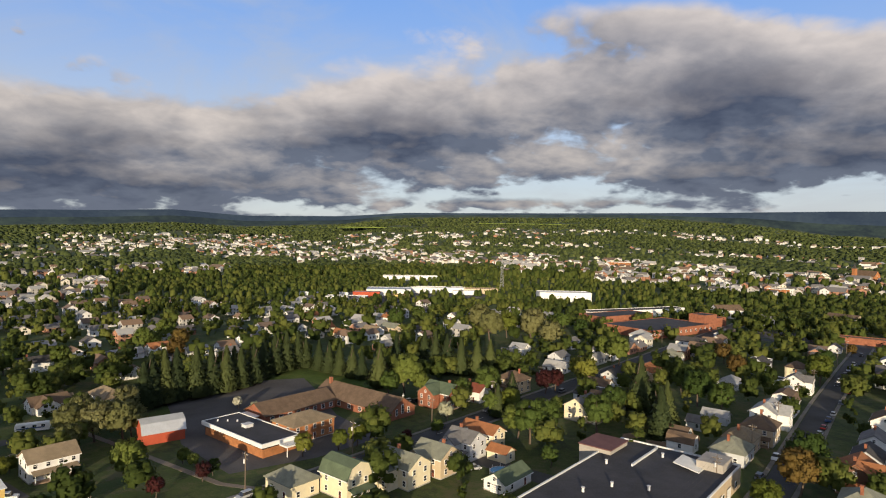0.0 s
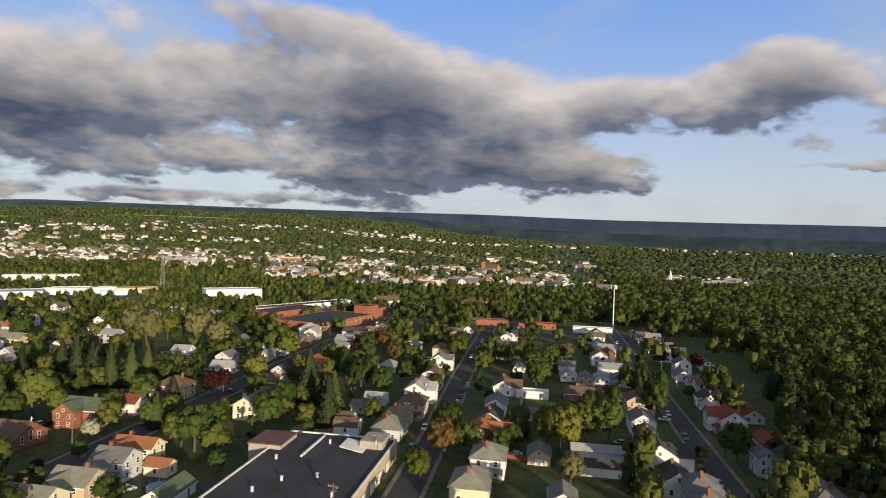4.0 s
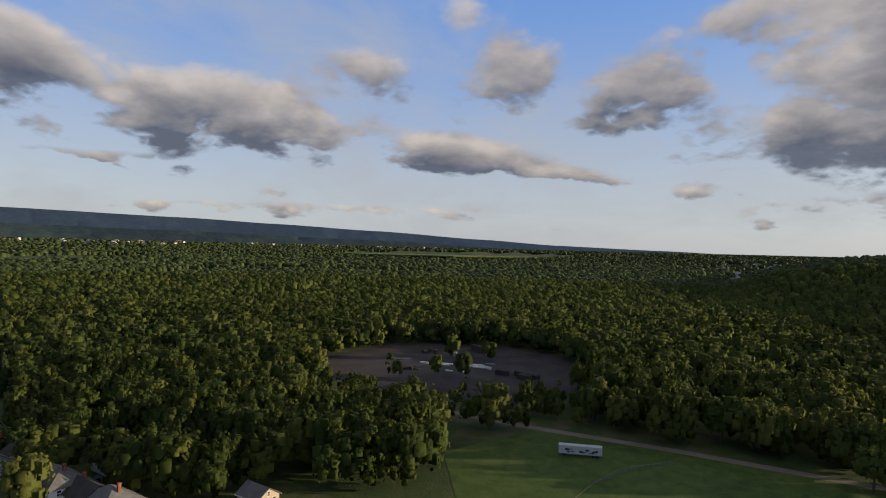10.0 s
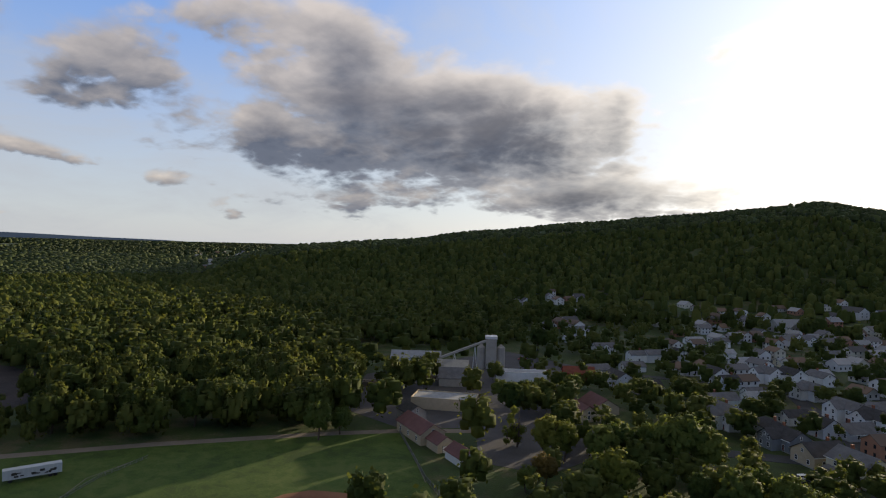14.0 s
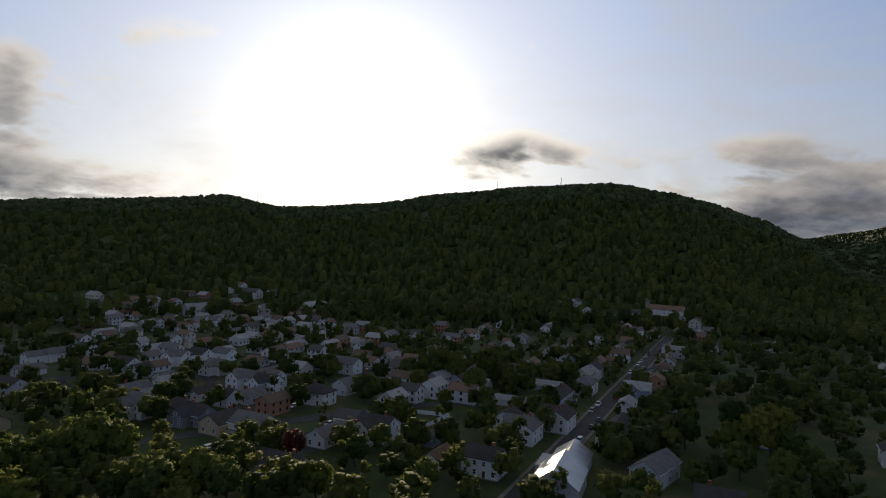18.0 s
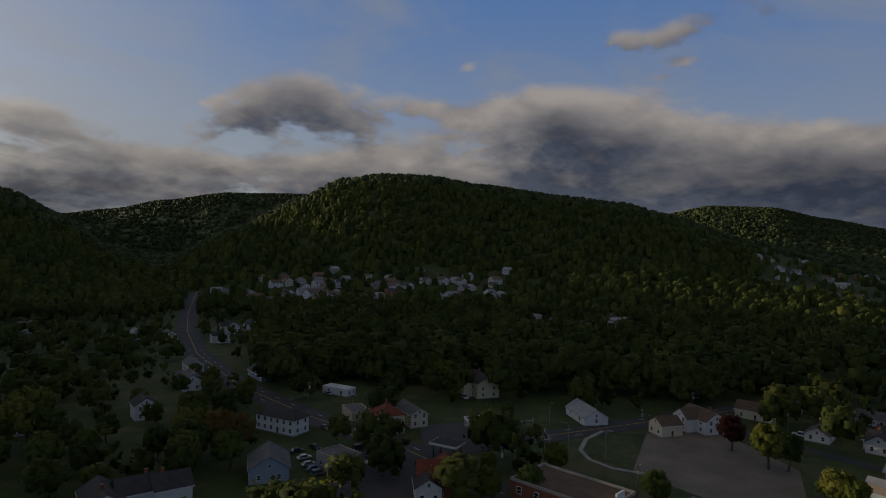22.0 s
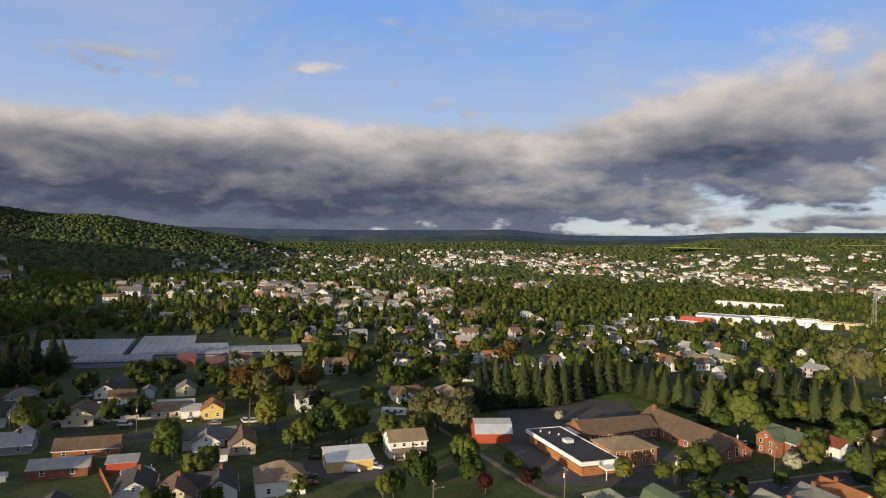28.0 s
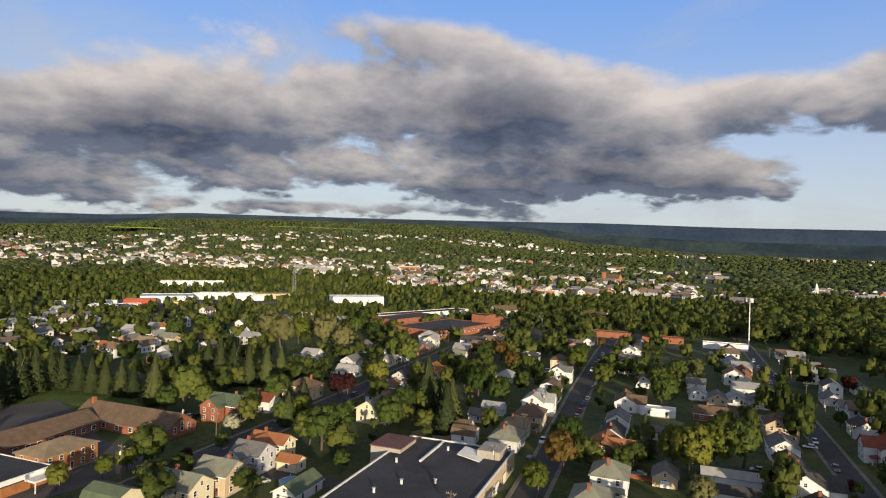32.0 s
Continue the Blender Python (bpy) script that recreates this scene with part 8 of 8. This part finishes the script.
tree(-22, 260, 12.5, "broad", LEAF)
tree(-9, 266, 11.2, "broad", LEAF)
tree(9, 249, 12.5, "broad", LEAF)
tree(20, 258, 16.2, "broad", LEAF)
tree(27, 234, 12.5, "broad", LEAF_SPRING)
tree(20, 233, 11.2, "broad", LEAF)
tree(30, 201, 17.5, "broad", LEAF)
tree(26, 207, 13.8, "broad", LEAF)
tree(37, 210, 15.0, "broad", LEAF)
tree(33, 181, 7.7, "broad", LEAF)
tree(46, 269, 12.5, "broad", LEAF_MAROON)
tree(52, 274, 11.2, "broad", LEAF_MAROON)
tree(67, 280, 16.2, "broad", LEAF_SPRING)
tree(67, 297, 12.5, "broad", LEAF_SPRING)
tree(56, 214, 16.2, "broad", LEAF)
tree(66, 231, 15.0, "broad", LEAF)
tree(97, 332, 18.8, "broad", LEAF)
tree(93, 347, 16.2, "broad", LEAF)
tree(107, 252, 17.5, "broad", LEAF)
tree(109, 271, 16.2, "broad", LEAF)
tree(111, 239, 15.0, "broad", LEAF)
tree(149, 305, 13.8, "broad", LEAF_RUST)
tree(159, 341, 13.8, "broad", LEAF_RUST)
tree(97, 163, 15.0, "broad", LEAF_RUST)
tree(106, 174, 16.2, "broad", LEAF)
tree(183, 293, 17.5, "broad", LEAF_SPRING)
tree(202, 319, 15.0, "broad", LEAF)
tree(-71, 231, 5.5, "broad", BLOSSOM)
tree(-80, 238, 5.5, "broad", BLOSSOM)
tree(33, 399, 25.0, "broad", LEAF_PALE)
tree(61, 402, 26.2, "broad", LEAF_PALE)
tree(28, 447, 23.8, "broad", LEAF_PALE)
tree(67, 372, 21.2, "broad", LEAF_PALE)
tree(46, 423, 20.0, "broad", LEAF_SPRING)
tree(-34, 454, 18.8, "broad", LEAF)
tree(-19, 486, 16.2, "broad", LEAF)
tree(-9, 444, 15.0, "broad", LEAF)
tree(91, 453, 16.2, "broad", LEAF)
tree(98, 427, 15.0, "broad", LEAF)
tree(2, 225, 8.8, "broad", BLOSSOM)
tree(-114, 185, 11.2, "broad", LEAF_PALE)
tree(-113, 208, 12.5, "broad", LEAF_PALE)
tree(-123, 214, 11.2, "broad", LEAF_PALE)
tree(-103, 203, 12.5, "broad", LEAF_PALE)
tree(-165, 259, 8.8, "broad", LEAF)
tree(-171, 258, 7.7, "broad", LEAF)
tree(-143, 326, 15.0, "broad", LEAF_RUST)
tree(-166, 347, 13.8, "broad", LEAF)
tree(-114, 238, 21.8, "fir", NEEDLE)
tree(-111, 243, 21.8, "fir", NEEDLE)
tree(-108, 247, 21.8, "fir", NEEDLE)
tree(-102, 252, 21.8, "fir", NEEDLE)
tree(-98, 258, 20.3, "fir", NEEDLE)
tree(-93, 262, 20.3, "fir", NEEDLE)
tree(-89, 269, 18.8, "fir", NEEDLE)
tree(-86, 278, 18.8, "fir", NEEDLE)
tree(-85, 289, 18.8, "fir", NEEDLE)
tree(-82, 298, 20.3, "fir", NEEDLE)
tree(-78, 305, 20.3, "fir", NEEDLE)
tree(-74, 312, 18.8, "fir", NEEDLE)
tree(-115, 234, 18.8, "fir", NEEDLE)
tree(-92, 269, 18.8, "fir", NEEDLE)
tree(-70, 313, 15.9, "fir", NEEDLE)
tree(-62, 307, 15.9, "fir", NEEDLE)
tree(-56, 302, 15.9, "fir", NEEDLE)
tree(-50, 298, 15.9, "fir", NEEDLE)
tree(-43, 293, 15.9, "fir", NEEDLE)
tree(-38, 290, 14.5, "fir", NEEDLE)
tree(-28, 275, 20.3, "fir", NEEDLE)
tree(79, 239, 23.2, "fir", NEEDLE)
tree(76, 208, 18.8, "fir", NEEDLE)
tree(83, 221, 17.4, "fir", NEEDLE)
tree(-3, 312, 20.3, "fir", NEEDLE)
tree(3, 306, 20.3, "fir", NEEDLE)
tree(10, 302, 18.8, "fir", NEEDLE)
tree(18, 301, 18.8, "fir", NEEDLE)
tree(25, 307, 17.4, "fir", NEEDLE)
tree(-9, 325, 18.8, "fir", NEEDLE)
tree(-25, 339, 15.9, "fir", NEEDLE)
tree(29, 246, 14.5, "fir", NEEDLE)
tree(22, 232, 13.0, "fir", NEEDLE)
tree(-23, 310, 17.4, "fir", NEEDLE)
tree(134, 148, 18.8, "broad", LEAF_SPRING)
tree(144, 150, 18.8, "broad", LEAF_SPRING)
tree(134, 155, 16.2, "broad", LEAF_SPRING)
tree(157, 152, 17.5, "broad", LEAF)
tree(199, 244, 15.0, "broad", LEAF)
tree(220, 256, 16.2, "broad", LEAF)
tree(237, 263, 15.0, "broad", LEAF_PALE)
tree(210, 273, 12.5, "broad", LEAF)
tree(182, 219, 16.2, "broad", LEAF)
tree(119, 128, 11.2, "broad", LEAF_PALE)
tree(81, 149, 11.2, "broad", LEAF_SPRING)
tree(179, 118, 15.0, "broad", LEAF)
tree(130, 117, 6.6, "broad", LEAF_RUST)
tree(296, 220, 11.2, "broad", LEAF_MAROON)
tree(309, 246, 11.2, "broad", LEAF_MAROON)
tree(235, 178, 7.7, "broad", LEAF)
tree(261, 230, 6.6, "broad", LEAF)
tree(170, 125, 5.5, "broad", LEAF_MAROON)
tree(144, 97, 6.6, "broad", LEAF)
tree(130, 113, 7.7, "broad", LEAF)
tree(133, 172, 11.2, "broad", LEAF)
tree(251, 370, 8.8, "broad", LEAF_RUST)
tree(210, 283, 11.2, "broad", LEAF)
tree(132, 168, 14.5, "fir", NEEDLE)
tree(274, 162, 18.8, "fir", NEEDLE)
tree(304, 173, 12.5, "shrub", LEAF)
tree(213, -206, 18.8, "broad", LEAF_SPRING)
tree(225, -188, 16.2, "broad", LEAF_SPRING)
tree(207, -143, 16.2, "broad", LEAF)
tree(208, -120, 15.0, "broad", LEAF)
tree(163, -141, 15.0, "broad", LEAF)
tree(161, -150, 11.2, "broad", LEAF)
tree(222, -105, 16.2, "broad", LEAF)
tree(233, -96, 15.0, "broad", LEAF)
tree(236, -83, 15.0, "broad", LEAF)
tree(197, -360, 17.5, "broad", LEAF)
tree(192, -367, 16.2, "broad", LEAF)
tree(238, -301, 11.2, "broad", LEAF_SPRING)
tree(236, -321, 11.2, "broad", LEAF_SPRING)
tree(128, -212, 16.2, "broad", LEAF)
tree(130, -228, 13.8, "broad", LEAF)
tree(121, -253, 13.8, "broad", LEAF)
tree(145, -230, 11.2, "broad", LEAF)
tree(92, -176, 16.2, "broad", LEAF_SPRING)
tree(88, -178, 15.0, "broad", LEAF_SPRING)
tree(75, -179, 16.2, "broad", LEAF)
tree(72, -185, 16.2, "broad", LEAF)
tree(58, -192, 20.0, "broad", LEAF)
tree(54, -196, 20.0, "broad", LEAF)
tree(64, -192, 16.2, "broad", LEAF)
tree(48, -196, 16.2, "broad", LEAF)
tree(82, -155, 11.2, "broad", LEAF_RUST)
tree(84, -149, 8.8, "broad", LEAF)
tree(107, -181, 13.8, "tall", LEAF_SPRING)
tree(110, -180, 7.7, "tall", LEAF)
tree(62, -159, 16.2, "broad", LEAF_SPRING)
tree(67, -159, 13.8, "broad", LEAF)
tree(33, -165, 16.2, "broad", LEAF)
tree(22, -169, 16.2, "broad", LEAF)
tree(16, -165, 15.0, "broad", LEAF)
tree(43, -169, 11.2, "broad", LEAF)
tree(31, -177, 13.8, "broad", LEAF)
tree(-8, -164, 12.5, "broad", LEAF_SPRING)
tree(-2, -198, 11.2, "broad", LEAF_MAROON)
tree(-21, -190, 11.2, "broad", LEAF)
tree(-41, -205, 8.8, "broad", LEAF)
tree(-38, -166, 11.2, "broad", LEAF)
tree(-47, -376, 11.2, "broad", LEAF)
tree(-69, -299, 22.5, "broad", LEAF)
tree(-81, -299, 20.0, "broad", LEAF)
tree(-100, -299, 21.2, "broad", LEAF_SPRING)
tree(-82, -266, 17.5, "broad", LEAF)
tree(-58, -299, 16.2, "broad", LEAF)
tree(-138, -199, 11.2, "broad", LEAF)
tree(-138, -189, 13.8, "broad", LEAF)
tree(-126, -194, 11.2, "broad", LEAF)
tree(-154, -173, 20.0, "broad", LEAF_SPRING)
tree(-164, -177, 21.2, "broad", LEAF_SPRING)
tree(-146, -174, 16.2, "broad", LEAF_SPRING)
tree(-161, -167, 16.2, "broad", LEAF)
tree(-136, -160, 13.8, "broad", LEAF)
tree(-141, -147, 15.0, "broad", LEAF)
tree(-152, -144, 12.5, "broad", LEAF)
tree(-172, -123, 16.2, "broad", LEAF_SPRING)
tree(-172, -113, 15.0, "broad", LEAF_RUST)
tree(-153, -111, 15.0, "broad", LEAF)
tree(-161, -126, 12.5, "broad", LEAF)
tree(-161, -102, 13.8, "broad", LEAF)
tree(-171, -153, 11.2, "broad", LEAF)
tree(-168, -202, 16.2, "broad", LEAF)
tree(-196, -219, 16.2, "broad", LEAF)
tree(-191, -135, 16.2, "broad", LEAF)
tree(-170, -111, 17.5, "broad", LEAF_RUST)
tree(-160, -114, 16.2, "broad", LEAF)
tree(-175, -107, 15.0, "broad", LEAF_RUST)
tree(-199, -128, 15.0, "broad", LEAF)
tree(-275, -125, 13.8, "broad", LEAF)
tree(-282, -120, 15.0, "broad", LEAF)
tree(-291, -102, 15.0, "broad", LEAF)
tree(-281, -88, 13.8, "broad", LEAF)
tree(-285, -65, 16.2, "broad", LEAF_SPRING)
tree(-288, -82, 13.8, "broad", LEAF)
tree(-349, -57, 11.2, "broad", LEAF_SPRING)
tree(-322, -28, 12.5, "broad", LEAF_SPRING)
tree(-440, -22, 13.8, "broad", LEAF_RUST)
tree(-181, -27, 7.7, "broad", LEAF_SPRING)
tree(-187, -7, 11.2, "broad", LEAF_SPRING)
tree(-165, -13, 11.2, "broad", LEAF)
tree(-160, -24, 11.2, "broad", LEAF_SPRING)
tree(-171, 20, 11.2, "broad", LEAF)
tree(-213, 59, 16.2, "broad", LEAF_SPRING)
tree(-213, 64, 13.8, "broad", LEAF)
tree(-229, 51, 13.8, "broad", LEAF_MAROON)
tree(-184, 68, 12.5, "broad", LEAF_SPRING)
tree(-181, 71, 11.2, "broad", LEAF_SPRING)
tree(-191, 67, 6.6, "broad", LEAF)
tree(-316, 106, 15.0, "broad", LEAF)
tree(-316, 118, 15.0, "broad", LEAF)
tree(-288, 194, 7.7, "broad", LEAF_RUST)
tree(-172, 126, 12.5, "broad", LEAF)
tree(-184, -18, 13.8, "tall", LEAF)
tree(-305, 140, 20.3, "fir", NEEDLE)
tree(-305, 146, 21.8, "fir", NEEDLE)
tree(-308, 153, 21.8, "fir", NEEDLE)
tree(-312, 163, 20.3, "fir", NEEDLE)
tree(-318, 140, 18.8, "fir", NEEDLE)
tree(-319, 171, 15.9, "fir", NEEDLE)
tree(-164, 122, 8.8, "broad", LEAF)
tree(-168, 120, 7.7, "broad", LEAF_SPRING)
tree(-210, 195, 16.2, "broad", LEAF_RUST)
tree(-191, 185, 17.5, "broad", LEAF_PALE)
tree(-214, 192, 15.0, "broad", LEAF_RUST)
tree(-199, 205, 15.0, "broad", LEAF_RUST)
tree(-161, 159, 15.0, "broad", LEAF_SPRING)
tree(-163, 162, 16.2, "broad", LEAF_SPRING)
tree(-141, 154, 11.2, "broad", LEAF_SPRING)
tree(-142, 150, 8.8, "broad", LEAF)
tree(-139, 160, 15.0, "broad", LEAF)
tree(-135, 167, 15.0, "broad", LEAF)
tree(-144, 172, 15.0, "broad", LEAF)
tree(-134, 172, 13.8, "broad", LEAF)
tree(-191, 212, 15.0, "broad", LEAF_RUST)
tree(-223, 252, 16.2, "broad", LEAF_SPRING)
tree(-226, 270, 16.2, "broad", LEAF_SPRING)
tree(-208, 265, 13.8, "broad", LEAF_RUST)
tree(-207, 287, 13.8, "broad", LEAF)
tree(-190, 302, 13.8, "broad", LEAF)
tree(-169, 344, 17.5, "broad", LEAF)
tree(-169, 371, 18.8, "broad", LEAF)
tree(-154, 357, 15.0, "broad", LEAF_RUST)
tree(-165, 256, 8.8, "broad", LEAF)
tree(-122, 198, 13.8, "broad", LEAF_PALE)
tree(-112, 197, 15.0, "broad", LEAF_PALE)
tree(-104, 198, 15.0, "broad", LEAF_PALE)
tree(-127, 214, 12.5, "broad", LEAF_PALE)
tree(-116, 223, 13.8, "broad", LEAF_PALE)
tree(-121, 170, 5.5, "broad", LEAF_SPRING)
tree(-93, 135, 8.8, "broad", LEAF_SPRING)
tree(-92, 138, 8.8, "broad", LEAF)
tree(-254, 171, 6.6, "broad", LEAF_RUST)
tree(-194, 107, 6.6, "broad", LEAF)
tree(-278, 246, 6.6, "broad", LEAF_RUST)
tree(-298, 352, 15.0, "broad", LEAF)
tree(-334, 336, 13.8, "broad", LEAF)
tree(-384, 304, 11.2, "broad", LEAF_RUST)
tree(-379, 267, 8.8, "broad", LEAF)


# ---------------------------------------------------------------- woods
def inside(x, y, cx, cy, rx, ry, turn=0.0):
    a = radians(turn)
    dx, dy = x - cx, y - cy
    p, q = dx * math.cos(a) + dy * math.sin(a), -dx * math.sin(a) + dy * math.cos(a)
    return (p / rx) ** 2 + (q / ry) ** 2 < 1


def leafiness(x, y):
    """How densely trees stand at places of the plan, 0 to 1."""
    r = np.hypot(x, y)
    az = np.degrees(np.arctan2(x, y)) % 360
    u, v = ungrid(x, y)
    d = np.ones_like(r)
    town = ((az > 292) | (az < 46))
    d = np.where(town, np.where(r < 290, 0.12, 0.26), d)
    d = np.where(town & (r > 480), 0.42, d)
    d = np.where(town & (r > 950), 0.75, d)
    d = np.where(((az > 318) & (az < 356) & (r > 760) & (r < 1250)), 1.0, d)       # belt of woods beyond the white houses
    d = np.where(((az > 4) & (az < 46) & (r > 560) & (r < 1000)), 0.55, d)
    d = np.where((az >= 40) & (az < 60) & (v > -125), 0.10, d)                     # houses along the eastern street
    d = np.where((az >= 20) & (az < 62) & (r > 520) & (r < 1100), 0.85, d)
    d = np.where((az > 95) & (az < 142) & (r < 226), 0.0, d)                       # playing field
    d = np.where((az > 60) & (az < 101) & (r < 168), 0.0, d)
    d = np.where(inside(x, y, 344, -40, 76, 76), 0.03, d)                          # scrap yard
    d = np.where((az > 134) & (az < 150) & (r < 420), 0.06, d)                     # block plant
    d = np.where((az > 150) & (az < 216) & (r < 600), 0.34, d)
    d = np.where((az > 198) & (az < 216) & (r > 190) & (r < 430), 0.62, d)
    d = np.where((az > 216) & (az < 262) & (r < 300), np.where(r < 240, 0.08, 0.22), d)
    d = np.where((az >= 262) & (az < 292) & (r < 420), np.where(r < 250, 0.08, 0.26), d)
    d = np.where((az > 216) & (az < 240) & (r >= 300) & (r < 640), 0.30, d)
    d = np.where((az >= 240) & (az < 292) & (r >= 300) & (r < 700), 0.75, d)
    d = np.where((az > 278) & (az < 300) & (r >= 420) & (r < 1500), 0.80, d)
    d = np.where((az > 292) & (az < 318) & (r > 340) & (r < 460) & inside(x, y, -320, 225, 85, 75), 0.0, d)   # glasshouses
    for b, dist, wide, deep, n in CLUSTERS:                                        # trees thin out among far houses
        d = np.where((np.abs((az - b + 180) % 360 - 180) < wide) & (np.abs(r - dist) < deep), np.minimum(d, 0.34 if dist < 1000 else 0.17), d)
    d = np.where(inside(x, y, -214, 38, 48, 44) | inside(x, y, -186, 100, 34, 34), 0.0, d)      # lot and field by the junction
    d = np.where(inside(x, y, -68, 235, 52, 66), 0.0, d)                           # school yard
    d = np.where(inside(x, y, 2080, -250, 420, 210, -80), 0.0, d)                  # far meadow
    for mx, my, ma, mb, mt in ((1500, 760, 230, 60, -35), (1180, 420, 190, 40, -20), (-250, 2900, 260, 90, 5), (420, 3100, 320, 90, -8)):
        d = np.where(inside(x, y, mx, my, ma, mb, mt), 0.0, d)
    d = np.where(inside(x, y, 850, 110, 230, 22, -22), 0.05, d)
    d = np.where(inside(x, y, 1400, 120, 60, 240, -5), 0.1, d)
    return d


def scatter_ring(rng, r0, r1, spacing):
    """Places at about an even spacing in a ring."""
    n = int(math.pi * (r1 ** 2 - r0 ** 2) / spacing ** 2)
    r = np.sqrt(rng.uniform(r0 ** 2, r1 ** 2, n))
    a = rng.uniform(0, 2 * math.pi, n)
    return np.stack([r * np.sin(a), r * np.cos(a)], 1)


def keep_clear(p):
    """Which places lie clear of houses and roads."""
    ok = np.ones(len(p), bool)
    for x, y, q in TAKEN:
        ok &= (p[:, 0] - x) ** 2 + (p[:, 1] - y) ** 2 > q * q
    for pts, half in ROADS:
        for a, b in zip(pts[:-1], pts[1:]):
            a, b = np.array(a), np.array(b)
            e = b - a
            f = np.clip(((p - a) @ e) / (e @ e), 0, 1)
            ok &= np.hypot(*(p - a - f[:, None] * e).T) > half
    return ok


def plant_woods():
    rng = np.random.RandomState(11)

    def stand(r0, r1, spacing, hmin, hmax, wide=1.0):
        p = scatter_ring(rng, r0, r1, spacing)
        p = p[rng.uniform(0, 1, len(p)) < leafiness(p[:, 0], p[:, 1])]
        p = p[keep_clear(p)]
        h = rng.uniform(hmin, hmax, len(p)) * np.where(rng.uniform(0, 1, len(p)) < 0.12, 0.7, 1.0)
        az, far = np.degrees(np.arctan2(p[:, 0], p[:, 1])) % 360, np.hypot(p[:, 0], p[:, 1])
        h *= np.where((((az > 292) | (az < 46)) & (far < 1000)) | ((az > 146) & (az < 240) & (far < 560)), 0.68, 1.0)          # garden trees are lower
        h *= np.where((az > 82) & (az < 109) & (far > 236) & (far < 300), 0.5, 1.0)          # young growth in front of the scrap yard
        garden = (((az > 292) | (az < 46)) & (far < 480)) | ((az > 134) & (az < 292) & (far < 420))          # trees that stand alone spread wider
        return np.column_stack([p, h, rng.uniform(0.85, 1.2, len(p)) * np.where(garden, max(wide, 0.98), wide)])

    def stock(kinds, count, size, cuts=0, lumps=9):
        return [crown_verts(100 + 17 * i, k, 1.0, count, size, cuts, lumps) for i, k in enumerate(kinds)]

    near = stand(130, 330, 6.8, 13, 20, 0.72)
    far1 = stand(330, 620, 7.9, 12.0, 18.0, 0.80)
    far2 = stand(620, 1150, 9.8, 10.5, 15.5, 0.95)
    wood("near_woods", near, stock(["broad", "broad", "tall", "broad"], 200, 0.034, 1, 16), WOODS, "dense green spring woodland beside the playing field")
    wood("valley_woods", far1, stock(["broad", "broad", "tall", "broad"], 22, 0.080, 1, 5), WOODS, "dense green woodland on the valley floor")
    wood("outer_woods", far2, [np.concatenate([dome(40 + i), c]) for i, c in enumerate(stock(["broad", "broad", "broad", "tall"], 6, 0.10))], WOODS, "woodland and garden trees farther out")
    bands = [[], []]
    r = 1150.0
    while r < 3300:
        far = r > 1700
        s = r / (128 if far else 100)
        q = stand(r, r * 1.25, s, 9.0, 12.5, 1.2 * s / 9.6)
        az = np.degrees(np.arctan2(q[:, 0], q[:, 1])) % 360
        rr = np.hypot(q[:, 0], q[:, 1])
        hidden = ((az > 138) & (az < 220) & (rr > 1560)) | ((az > 220) & (az < 246) & (rr > 3150)) | ((az > 246) & (az < 274) & (rr > 1450)) | ((az > 274) & (az < 302) & (rr > 2900))
        bands[far].append(q[~hidden])
        r *= 1.25
    wood("hill_woods", np.concatenate(bands[0]), [dome(60 + i) for i in range(5)], WOODS_FAR_SHADED, "spring woods over the slopes of the ridges")
    wood("far_woods", np.concatenate(bands[1]), [dome(80 + i, 1) for i in range(6)], WOODS_FAR_SHADED, "far woods over the ridges and the valley rim")


plant_woods()
